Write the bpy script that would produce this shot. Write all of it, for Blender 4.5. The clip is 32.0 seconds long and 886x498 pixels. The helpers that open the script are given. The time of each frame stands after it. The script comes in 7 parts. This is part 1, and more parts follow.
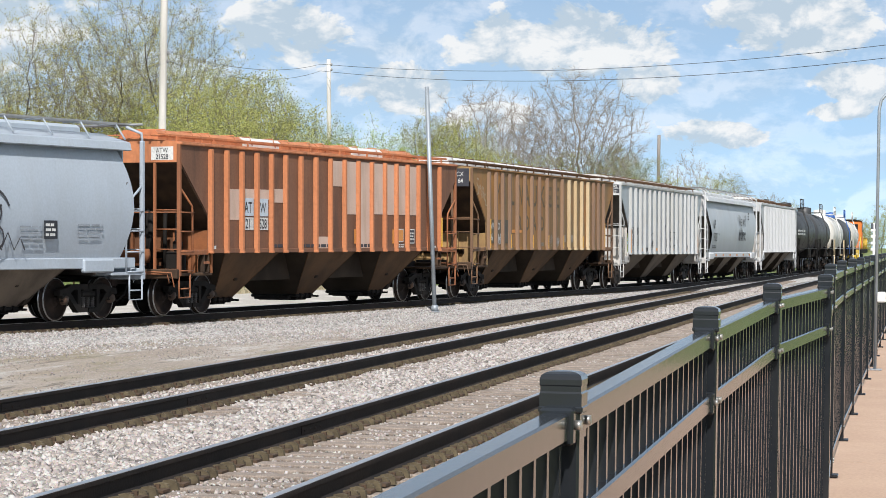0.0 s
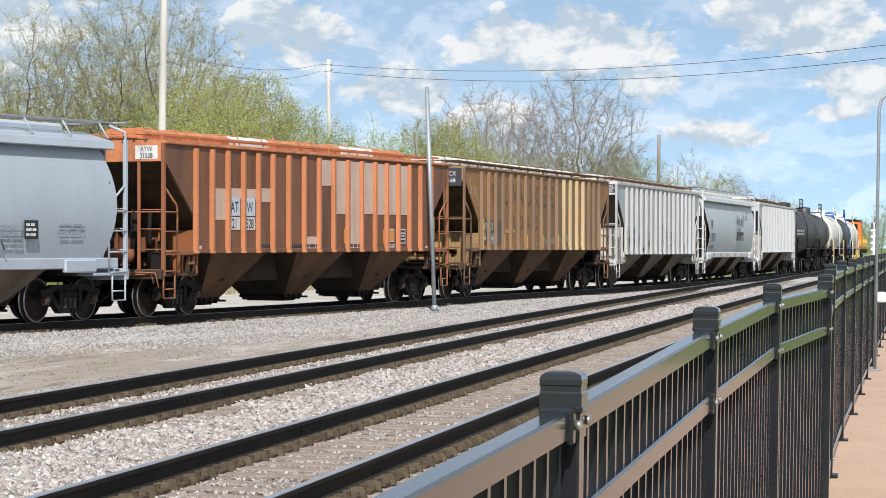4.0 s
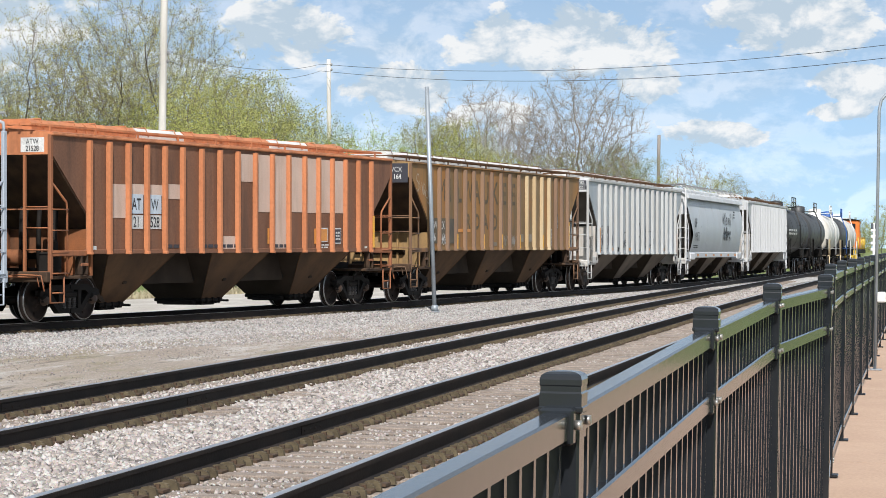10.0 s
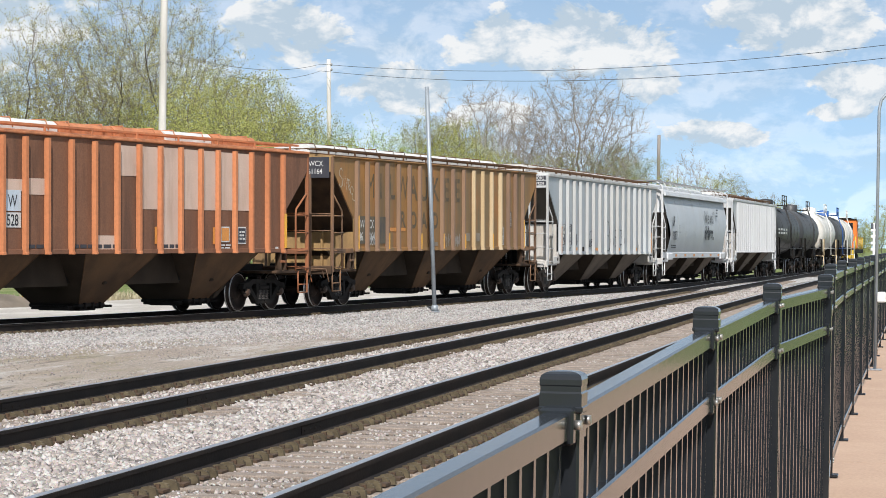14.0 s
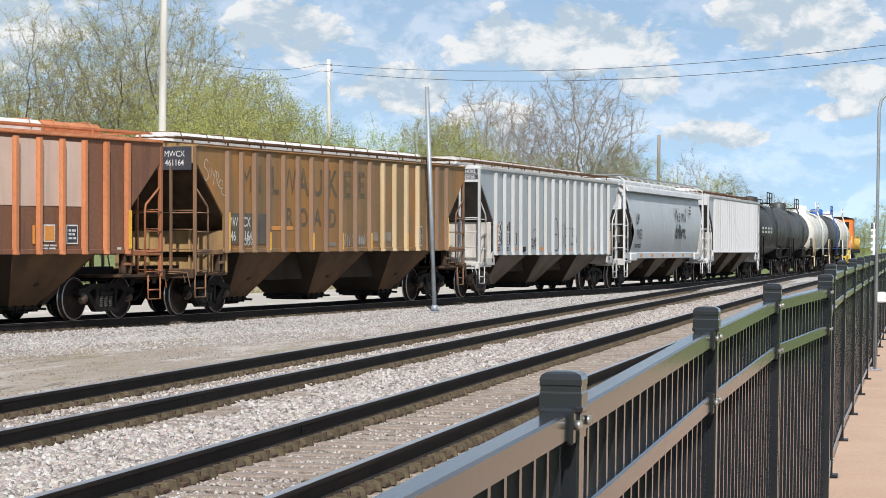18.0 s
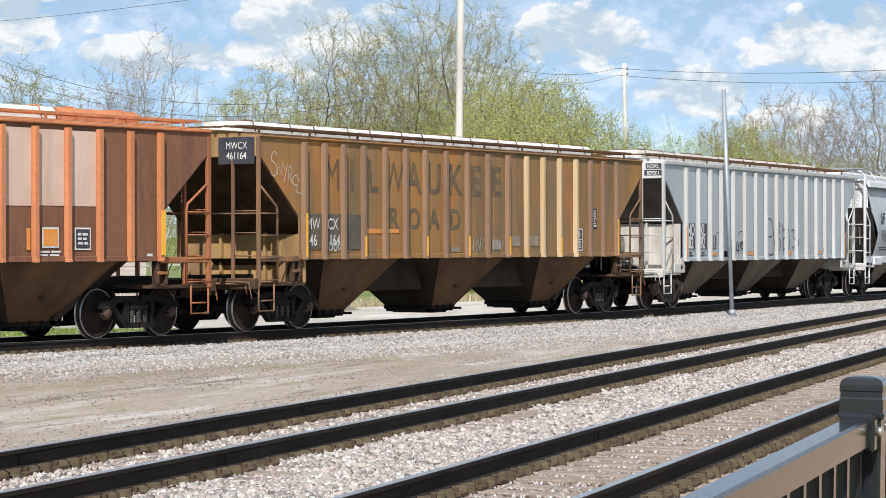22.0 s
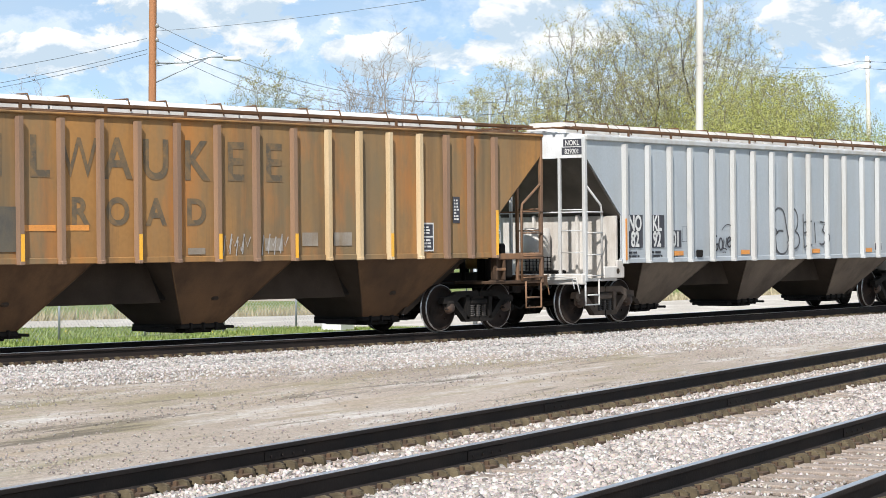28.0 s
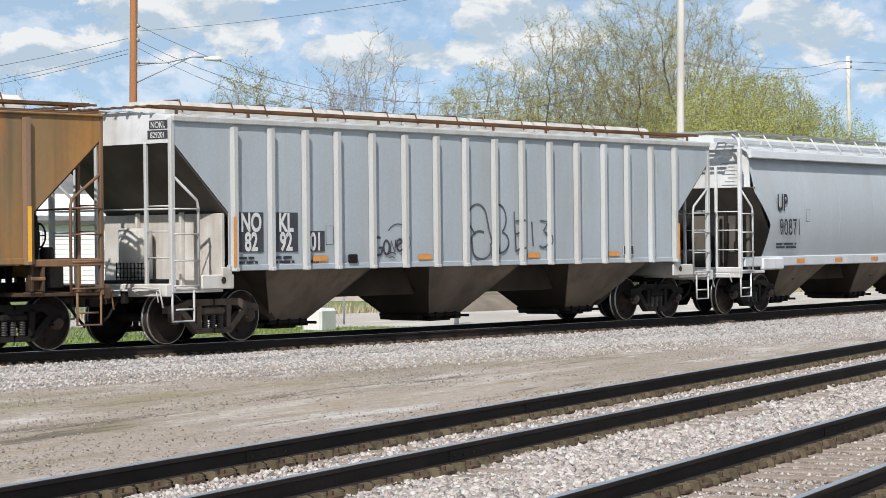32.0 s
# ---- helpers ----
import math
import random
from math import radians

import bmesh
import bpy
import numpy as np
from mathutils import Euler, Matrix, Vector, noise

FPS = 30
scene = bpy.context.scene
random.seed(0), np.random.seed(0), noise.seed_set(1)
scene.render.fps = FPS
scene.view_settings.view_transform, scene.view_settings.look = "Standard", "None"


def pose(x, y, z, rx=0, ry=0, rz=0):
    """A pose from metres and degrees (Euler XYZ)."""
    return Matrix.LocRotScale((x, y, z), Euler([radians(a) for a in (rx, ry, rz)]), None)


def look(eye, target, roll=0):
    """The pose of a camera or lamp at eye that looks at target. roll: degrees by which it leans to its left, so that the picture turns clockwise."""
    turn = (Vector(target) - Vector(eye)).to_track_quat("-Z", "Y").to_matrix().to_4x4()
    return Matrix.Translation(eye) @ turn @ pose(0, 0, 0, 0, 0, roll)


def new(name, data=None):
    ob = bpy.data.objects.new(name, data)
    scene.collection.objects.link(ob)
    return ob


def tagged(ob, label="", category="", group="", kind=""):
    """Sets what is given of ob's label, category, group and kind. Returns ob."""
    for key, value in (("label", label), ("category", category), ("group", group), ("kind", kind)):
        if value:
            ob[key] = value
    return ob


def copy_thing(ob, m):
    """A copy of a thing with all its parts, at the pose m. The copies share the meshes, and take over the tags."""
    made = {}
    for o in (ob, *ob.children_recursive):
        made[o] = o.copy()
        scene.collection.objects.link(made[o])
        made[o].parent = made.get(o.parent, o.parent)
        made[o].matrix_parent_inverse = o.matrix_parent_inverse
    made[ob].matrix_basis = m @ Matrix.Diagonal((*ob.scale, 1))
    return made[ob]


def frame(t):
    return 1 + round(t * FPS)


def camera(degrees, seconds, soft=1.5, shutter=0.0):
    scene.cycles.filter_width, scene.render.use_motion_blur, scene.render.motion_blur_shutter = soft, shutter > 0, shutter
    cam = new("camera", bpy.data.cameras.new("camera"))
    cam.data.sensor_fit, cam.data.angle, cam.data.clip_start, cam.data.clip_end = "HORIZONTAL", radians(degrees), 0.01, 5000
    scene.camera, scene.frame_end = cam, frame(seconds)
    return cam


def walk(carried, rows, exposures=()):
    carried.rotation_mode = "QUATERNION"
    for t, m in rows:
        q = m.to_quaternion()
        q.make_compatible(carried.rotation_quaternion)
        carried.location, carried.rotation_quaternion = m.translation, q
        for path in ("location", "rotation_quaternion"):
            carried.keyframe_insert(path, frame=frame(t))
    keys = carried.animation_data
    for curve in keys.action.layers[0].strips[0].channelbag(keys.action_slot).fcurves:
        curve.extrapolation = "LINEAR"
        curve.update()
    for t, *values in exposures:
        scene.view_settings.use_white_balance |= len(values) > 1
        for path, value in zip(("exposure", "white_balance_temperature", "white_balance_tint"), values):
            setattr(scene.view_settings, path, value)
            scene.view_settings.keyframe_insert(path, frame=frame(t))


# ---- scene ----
# The world: x runs along the main tracks, away from the camera; y across them, towards the train; z = 0 is the top of the main rails.
EYE = (0.0, 0.0, 1.771)
cam = camera(21.226, 32.0, 0.62)
TURNS = [
    (0.0, 89.764, -0.907, -78.536), (19.5, 89.764, -0.907, -78.536), (20.0, 89.758, -0.508, -75.955),
    (20.5, 89.775, -0.641, -73.468), (21.0, 89.772, -0.714, -71.675), (21.5, 89.758, -0.757, -71.511),
    (22.0, 89.771, -0.695, -71.364), (22.5, 89.782, -0.593, -70.867), (23.0, 89.782, -0.640, -69.897),
    (23.5, 89.820, -0.350, -68.400), (24.0, 89.671, 0.400, -67.756), (24.5, 89.673, 0.073, -66.954),
    (26.5, 89.656, -0.216, -65.342), (27.0, 89.659, -0.209, -65.393), (28.0, 89.660, -0.235, -65.546),
    (29.0, 89.661, -0.225, -65.779), (30.0, 89.660, -0.205, -65.899), (31.0, 89.666, -0.215, -65.963),
    (32.0, 89.663, -0.205, -65.999)]
walk(cam, [(t, pose(*EYE, rx, ry, rz)) for t, rx, ry, rz in TURNS],
     exposures=((0.0, 0.1), (16.0, 0.08), (19.5, 0.06), (21.0, 0.12), (24.0, 0.27), (28.0, 0.36), (30.0, 0.2), (32.0, 0.04)))

# ---- light ----
SUN_EL, SUN_AZ = radians(43.5), radians(78)  # height, and turn from straight across the tracks back along them
SUN_WAY = Vector((-math.sin(SUN_AZ) * math.cos(SUN_EL), -math.cos(SUN_AZ) * math.cos(SUN_EL), math.sin(SUN_EL)))
sun = new("sun", bpy.data.lights.new("sun", "SUN"))
sun.data.energy, sun.data.angle, sun.data.color = 5.0, radians(0.55), (1.0, 0.965, 0.92)
sun.matrix_basis = look(SUN_WAY * 80, (0, 0, 0))


def make_sky():
    """A spring sky: clear blue with broken white cumulus, the same all round."""
    world = bpy.data.worlds.new("sky")
    scene.world = world
    world.use_nodes = True
    nt = world.node_tree
    nt.nodes.clear()

    def node(kind, **values):
        n = nt.nodes.new(kind)
        for k, v in values.items():
            n.inputs[k].default_value = v
        return n

    def maths(op, a, b, clamp=False):
        n = nt.nodes.new("ShaderNodeMath")
        n.operation, n.use_clamp = op, clamp
        for i, v in enumerate((a, b)):
            if hasattr(v, "links"):
                nt.links.new(v, n.inputs[i])
            else:
                n.inputs[i].default_value = v
        return n.outputs[0]

    def mapped(scale, shift):
        n = nt.nodes.new("ShaderNodeMapping")
        n.inputs["Scale"].default_value, n.inputs["Location"].default_value = scale, shift
        nt.links.new(tc.outputs["Generated"], n.inputs["Vector"])
        return n.outputs[0]

    def clouds(scale, shift, size, detail, rough=0.56):
        n = node("ShaderNodeTexNoise", Scale=size, Detail=detail, Roughness=rough, Distortion=0.25)
        nt.links.new(mapped(scale, shift), n.inputs["Vector"])
        return n.outputs[0]

    out = nt.nodes.new("ShaderNodeOutputWorld")
    tc = nt.nodes.new("ShaderNodeTexCoord")
    sky = nt.nodes.new("ShaderNodeTexSky")
    sky.sky_type, sky.sun_disc, sky.sun_elevation = "NISHITA", False, SUN_EL
    sky.sun_rotation = math.atan2(SUN_WAY.x, SUN_WAY.y)
    sky.air_density, sky.dust_density, sky.ozone_density = 1.0, 0.4, 2.2
    nt.links.new(mapped((1, 1, 2.2), (0, 0, 0.16)), sky.inputs["Vector"])
    clear = node("ShaderNodeBackground", Strength=SKY_LIGHT)
    tint = nt.nodes.new("ShaderNodeMix")
    tint.data_type, tint.blend_type = "RGBA", "MULTIPLY"
    tint.inputs["Factor"].default_value, tint.inputs["B"].default_value = 1.0, (0.97, 1.04, 0.97, 1)
    nt.links.new(sky.outputs[0], tint.inputs["A"])
    nt.links.new(tint.outputs["Result"], clear.inputs["Color"])
    # cumulus: the heads that stand over the trees, and a broken field over the rest of the sky
    heads = clouds((1, 1, 1.7), (0.7, 5.2, 0.0), 34.0, 12, 0.6)
    above = clouds((1, 1, 1.7), (0.7, 5.2, 0.014), 34.0, 6, 0.6)
    parts = nt.nodes.new("ShaderNodeSeparateXYZ")
    nt.links.new(tc.outputs["Generated"], parts.inputs[0])
    bearing = maths("MULTIPLY", maths("ARCTAN2", parts.outputs["Y"], parts.outputs["X"]), 57.2958)
    height = maths("MULTIPLY", parts.outputs["Z"], 57.2958)
    best = None
    for b, e, w, h, much in CUMULUS:
        u = maths("POWER", maths("MULTIPLY", maths("SUBTRACT", bearing, b), 1 / w), 2.0)
        v = maths("POWER", maths("MULTIPLY", maths("SUBTRACT", height, e), 1 / h), 2.0)
        head = maths("SUBTRACT", much, maths("ADD", u, v))
        best = head if best is None else maths("MAXIMUM", best, head)
    near = maths("ADD", maths("MULTIPLY", maths("MAXIMUM", best, -1.2), 0.34), maths("MULTIPLY", maths("SUBTRACT", heads, 0.47), 2.5))
    broad = clouds((1, 1, 2.6), (3.1, 0.4, 0.2), 6.0, 3)
    field = maths("SUBTRACT", maths("ADD", maths("MULTIPLY", broad, 0.75), maths("MULTIPLY", heads, 0.75)), 0.685)
    beyond = maths("MAXIMUM", maths("MULTIPLY", maths("SUBTRACT", height, 7.0), 0.3, True), maths("MULTIPLY", maths("SUBTRACT", maths("ABSOLUTE", maths("SUBTRACT", bearing, 17.0), 0.0), 20.0), 0.2, True))
    cover = nt.nodes.new("ShaderNodeMapRange")
    cover.interpolation_type = "SMOOTHSTEP"
    cover.inputs["From Min"].default_value, cover.inputs["From Max"].default_value = -0.02, 0.26
    nt.links.new(maths("MAXIMUM", near, maths("MULTIPLY", maths("MULTIPLY", field, 1.6), beyond)), cover.inputs["Value"])
    lit = nt.nodes.new("ShaderNodeMapRange")
    lit.inputs["From Min"].default_value, lit.inputs["From Max"].default_value = -0.02, 0.13
    nt.links.new(maths("SUBTRACT", heads, maths("MULTIPLY", above, 0.93)), lit.inputs["Value"])
    tone = nt.nodes.new("ShaderNodeMix")
    tone.data_type = "RGBA"
    tone.inputs["A"].default_value, tone.inputs["B"].default_value = (0.57, 0.68, 0.78, 1), (1.0, 1.0, 0.99, 1)
    nt.links.new(lit.outputs[0], tone.inputs["Factor"])
    cloud = node("ShaderNodeBackground", Strength=CLOUD_LIGHT)
    nt.links.new(tone.outputs["Result"], cloud.inputs["Color"])
    mix = nt.nodes.new("ShaderNodeMixShader")
    # a thin high veil pales the blue between the heads
    veil = maths("MULTIPLY", clouds((1, 1, 3.0), (1.3, 2.2, 0.0), 9.0, 6), 0.9, True)
    nt.links.new(maths("MAXIMUM", maths("MULTIPLY", cover.outputs[0], 0.92, True), veil), mix.inputs[0])
    nt.links.new(clear.outputs[0], mix.inputs[1])
    nt.links.new(cloud.outputs[0], mix.inputs[2])
    nt.links.new(mix.outputs[0], out.inputs["Surface"])


SKY_LIGHT, CLOUD_LIGHT = 0.19, 0.88
# bearing from the tracks, height, half width, half height in degrees, density
CUMULUS = [(8.5, 4.8, 2.4, 0.72, 1.6), (3.2, 5.3, 1.7, 0.77, 1.6), (15.3, 4.8, 1.2, 0.72, 1.6), (12.7, 3.6, 1.2, 0.55, 1.6), (21.9, 4.9, 1.5, 0.94, 1.6),
           (6.6, 3.9, 0.7, 0.44, 1.5), (4.7, 2.6, 1.1, 0.31, 1.5), (1.7, 3.9, 1.2, 0.39, 1.5), (2.4, 3.2, 0.9, 0.22, 1.3), (25.7, 4.3, 1.8, 0.44, 1.5),
           (30.0, 5.1, 2.6, 0.88, 1.3), (10.2, 3.0, 1.0, 0.33, 1.3), (34.0, 4.2, 2.0, 0.55, 1.3), (-1.0, 5.0, 1.4, 0.77, 1.6)]
make_sky()

# ---- tools ----
class Geo:
    """Vertices and faces of one mesh."""

    def __init__(self):
        self.v, self.f, self.smooth = [], [], []

    def add(self, verts, faces, smooth=False):
        n = len(self.v)
        self.v += [tuple(p) for p in verts]
        self.f += [tuple(n + i for i in f) for f in faces]
        self.smooth += [smooth] * len(faces)
        return self

    def box(self, x0, y0, z0, x1, y1, z1, m=None):
        x0, x1, y0, y1, z0, z1 = min(x0, x1), max(x0, x1), min(y0, y1), max(y0, y1), min(z0, z1), max(z0, z1)
        vs = [Vector(p) for p in ((x0, y0, z0), (x1, y0, z0), (x1, y1, z0), (x0, y1, z0), (x0, y0, z1), (x1, y0, z1), (x1, y1, z1), (x0, y1, z1))]
        if m:
            vs = [m @ p for p in vs]
        return self.add(vs, [(0, 3, 2, 1), (4, 5, 6, 7), (0, 1, 5, 4), (1, 2, 6, 5), (2, 3, 7, 6), (3, 0, 4, 7)])

    def cbox(self, x0, y0, z0, x1, y1, z1, b=0.01, m=None):
        """A box with bevelled edges."""
        lo, hi = (min(x0, x1), min(y0, y1), min(z0, z1)), (max(x0, x1), max(y0, y1), max(z0, z1))
        b = min([b] + [(hi[i] - lo[i]) * 0.45 for i in range(3)])
        vs, idx = [], {}
        for sx in (0, 1):
            for sy in (0, 1):
                for sz in (0, 1):
                    for a in range(3):
                        s = (sx, sy, sz)
                        p = [(hi[i] if s[i] else lo[i]) + (0 if i == a else (-b if s[i] else b)) for i in range(3)]
                        idx[s, a] = len(vs)
                        vs.append(m @ Vector(p) if m else p)
        fs = []
        for a in range(3):
            u, w = (a + 1) % 3, (a + 2) % 3
            for s in (0, 1):
                ring = []
                for du, dw in ((0, 0), (1, 0), (1, 1), (0, 1)):
                    k = [0, 0, 0]
                    k[a], k[u], k[w] = s, du, dw
                    ring.append(idx[tuple(k), a])
                fs.append(ring if s else ring[::-1])
            for du in (0, 1):
                for dw in (0, 1):
                    k0, k1 = [0, 0, 0], [0, 0, 0]
                    k0[u] = k1[u] = du
                    k0[w] = k1[w] = dw
                    k1[a] = 1
                    k0, k1 = tuple(k0), tuple(k1)
                    q = [idx[k0, u], idx[k1, u], idx[k1, w], idx[k0, w]]
                    fs.append(q if du == dw else q[::-1])
        for s in ((0, 0, 0), (1, 0, 0), (0, 1, 0), (0, 0, 1), (1, 1, 0), (1, 0, 1), (0, 1, 1), (1, 1, 1)):
            q = [idx[s, 0], idx[s, 1], idx[s, 2]]
            fs.append(q if sum(s) % 2 else q[::-1])
        return self.add(vs, fs)

    def prism(self, profile, x0, x1, axis="x", smooth=False, caps=True, m=None):
        """A profile of two coordinates, drawn out along an axis (x: yz, y: xz, z: xy)."""
        def at(a, b, c):
            return {"x": (c, a, b), "y": (a, c, b), "z": (a, b, c)}[axis]
        n = len(profile)
        vs = [at(a, b, x0) for a, b in profile] + [at(a, b, x1) for a, b in profile]
        if m:
            vs = [m @ Vector(p) for p in vs]
        self.add(vs, [(i, (i + 1) % n, n + (i + 1) % n, n + i) for i in range(n)], smooth)
        if caps:
            k = len(self.v) - 2 * n
            self.f += [tuple(k + i for i in reversed(range(n))), tuple(k + n + i for i in range(n))]
            self.smooth += [False, False]
        return self

    def tube(self, pts, r, seg=8, taper=None, smooth=True, caps=True):
        """A round bar along a line of points; r may be a list."""
        pts = [Vector(p) for p in pts]
        rs = r if isinstance(r, (list, tuple)) else [r] * len(pts)
        vs, up = [], None
        for i, p in enumerate(pts):
            d = (pts[min(i + 1, len(pts) - 1)] - pts[max(i - 1, 0)]).normalized()
            if up is None:
                up = d.cross(Vector((0, 0, 1)) if abs(d.z) < 0.9 else Vector((1, 0, 0))).normalized()
            up = (up - d * up.dot(d)).normalized()
            w = d.cross(up)
            vs += [p + (up * math.cos(2 * math.pi * j / seg) + w * math.sin(2 * math.pi * j / seg)) * rs[i] for j in range(seg)]
        fs = [(i * seg + j, i * seg + (j + 1) % seg, (i + 1) * seg + (j + 1) % seg, (i + 1) * seg + j) for i in range(len(pts) - 1) for j in range(seg)]
        n = len(self.v)
        self.add(vs, fs, smooth)
        if caps:
            self.f += [tuple(n + j for j in reversed(range(seg))), tuple(n + (len(pts) - 1) * seg + j for j in range(seg))]
            self.smooth += [False, False]
        return self

    def lathe(self, profile, axis="y", seg=24, centre=(0, 0, 0), smooth=True):
        """Turns a profile of (along, radius) round an axis."""
        vs, n = [], len(profile)
        for k in range(seg):
            c, s = math.cos(2 * math.pi * k / seg), math.sin(2 * math.pi * k / seg)
            for a, r in profile:
                q = {"x": (a, r * c, r * s), "y": (r * s, a, r * c), "z": (r * c, r * s, a)}[axis]
                vs.append((q[0] + centre[0], q[1] + centre[1], q[2] + centre[2]))
        fs = [(k * n + i, ((k + 1) % seg) * n + i, ((k + 1) % seg) * n + i + 1, k * n + i + 1) for k in range(seg) for i in range(n - 1)]
        return self.add(vs, fs, smooth)

    def plate(self, pts, thick):
        """A flat polygon of 3D points with thickness against its normal."""
        pts = [Vector(p) for p in pts]
        nrm = (pts[1] - pts[0]).cross(pts[2] - pts[0]).normalized() * thick
        n = len(pts)
        return self.add(pts + [p - nrm for p in pts], [tuple(range(n)), tuple(reversed(range(n, 2 * n)))] + [(i, n + i, n + (i + 1) % n, (i + 1) % n) for i in range(n)])

    def mesh(self, name):
        me = bpy.data.meshes.new(name)
        me.from_pydata(self.v, [], self.f)
        me.polygons.foreach_set("use_smooth", self.smooth)
        me.update()
        return me


def part(name, geo, material, parent=None, label="", at=None):
    ob = new(name, geo.mesh(name) if isinstance(geo, Geo) else geo)
    if not ob.data.materials:
        ob.data.materials.append(material)
    if parent:
        ob.parent = parent
    if at:
        ob.matrix_basis = at
    if label:
        ob["label"] = label
    return ob


MESH = {}


def shared(key, build):
    if key not in MESH:
        MESH[key] = build().mesh(key)
    return MESH[key]


def rooted(name, label, category, group="", kind="", at=None):
    ob = tagged(new(name), label, category, group, kind)
    ob.empty_display_size = 0.2
    if at:
        ob.matrix_basis = at
    return ob


# ---- materials ----
def mat(name, base, second=None, scale=4.0, rough=0.7, metal=0.0, bump=0.15, fine=40.0, spread=0.5, dark=0.13, streak=False, spec=0.5, extra=None):
    """A worn surface: two colours mixed by a broad noise, darker specks by a fine one, and relief."""
    m = bpy.data.materials.new(name)
    m.use_nodes = True
    nt = m.node_tree
    bs = nt.nodes["Principled BSDF"]
    tc = nt.nodes.new("ShaderNodeTexCoord")
    mp = nt.nodes.new("ShaderNodeMapping")
    nt.links.new(tc.outputs["Object"], mp.inputs["Vector"])
    if streak:
        mp.inputs["Scale"].default_value = (1, 1, 0.12)
    info = nt.nodes.new("ShaderNodeObjectInfo")
    n1 = nt.nodes.new("ShaderNodeTexNoise")
    n1.noise_dimensions = "4D"
    n1.inputs["Scale"].default_value, n1.inputs["Detail"].default_value = scale, 5
    nt.links.new(mp.outputs[0], n1.inputs["Vector"])
    sh = nt.nodes.new("ShaderNodeMath")
    sh.operation = "MULTIPLY"
    sh.inputs[1].default_value = 37.0
    nt.links.new(info.outputs["Random"], sh.inputs[0])
    nt.links.new(sh.outputs[0], n1.inputs["W"])
    ramp = nt.nodes.new("ShaderNodeMapRange")
    ramp.inputs["From Min"].default_value, ramp.inputs["From Max"].default_value = 0.5 - spread * 0.3, 0.5 + spread * 0.3
    nt.links.new(n1.outputs[0], ramp.inputs["Value"])
    mix = nt.nodes.new("ShaderNodeMix")
    mix.data_type = "RGBA"
    mix.inputs["A"].default_value = (*base, 1)
    mix.inputs["B"].default_value = (*(second or [c * 0.75 for c in base]), 1)
    nt.links.new(ramp.outputs[0], mix.inputs["Factor"])
    n2 = nt.nodes.new("ShaderNodeTexNoise")
    n2.inputs["Scale"].default_value, n2.inputs["Detail"].default_value = fine, 6
    nt.links.new(tc.outputs["Object"], n2.inputs["Vector"])
    r2 = nt.nodes.new("ShaderNodeMapRange")
    r2.inputs["From Min"].default_value, r2.inputs["From Max"].default_value = 0.35, 0.7
    r2.inputs["To Min"].default_value, r2.inputs["To Max"].default_value = 1.0, 1.0 - dark
    nt.links.new(n2.outputs[0], r2.inputs["Value"])
    mul = nt.nodes.new("ShaderNodeMix")
    mul.data_type, mul.blend_type = "RGBA", "MULTIPLY"
    mul.inputs["Factor"].default_value = 1.0
    nt.links.new(mix.outputs["Result"], mul.inputs["A"])
    nt.links.new(r2.outputs[0], mul.inputs["B"])
    last = mul.outputs["Result"]
    if extra:
        last = extra(nt, tc, last)
    nt.links.new(last, bs.inputs["Base Color"])
    bs.inputs["Roughness"].default_value, bs.inputs["Metallic"].default_value = rough, metal
    bs.inputs["Specular IOR Level"].default_value = spec
    if bump:
        bp = nt.nodes.new("ShaderNodeBump")
        bp.inputs["Strength"].default_value, bp.inputs["Distance"].default_value = bump, 0.02
        nt.links.new(n2.outputs[0], bp.inputs["Height"])
        nt.links.new(bp.outputs[0], bs.inputs["Normal"])
    return m


# ---- the lines of the tracks ----
def main_shift(x):
    """How far the main tracks bend aside at x."""
    if x < 130:
        return -0.176 * ((x - 25) / 50) ** 2
    return -0.776 - 0.01478 * (x - 130)


def train_near(x):
    """Where the near rail of the curved track lies at x: it leaves the far main track and bends away."""
    base = 8.0575 + main_shift(x)
    if x > 185:
        return base
    k = max(x, 12.0)
    u = (k - 80) / 50
    r = 2.1254 + u * (-1.2193 + u * (0.3885 + u * (-0.1569 + u * (-0.0322 + u * 0.0208))))
    return base + max(r, 0.0) ** 2 + (k - x) * 0.42


def train_z(x):
    if x < 74:
        return -0.073 + 0.2577 * (max(x, 20) / 50 - 1)
    return 0.05 * max(0.0, (130 - x) / 56)


Y_A, Y_B, HALF = 8.81, 5.081, 0.7525


def main_line(y0):
    return lambda x: (x, y0 + main_shift(x), 0.0)


def train_line(x):
    e = 0.05
    dy = (train_near(x + e) - train_near(x - e)) / (2 * e)
    k = HALF / math.hypot(1, dy)
    return (x - dy * k, train_near(x) + k, train_z(x))


_TX = [-90 + 0.25 * i for i in range(2800)]
_TP = [Vector(train_line(x)) for x in _TX]
_TS = np.concatenate([[0], np.cumsum([(b - a).length for a, b in zip(_TP, _TP[1:])])])
_TA = np.array([tuple(p) for p in _TP])
S_ZERO = float(np.interp(50.0, _TA[:, 0], _TS))


def on_track(s):
    """The point of the curved track's middle s metres beyond x = 50."""
    return Vector([float(np.interp(s + S_ZERO, _TS, _TA[:, i])) for i in range(3)])


def moved(t):
    """How far the train has come by t seconds."""
    u = max(0.0, t - 2.1)
    return u * (-0.29422 + u * (-0.026518 + u * (-0.0029096 + u * (0.00010327 - u * 1.04957e-6))))

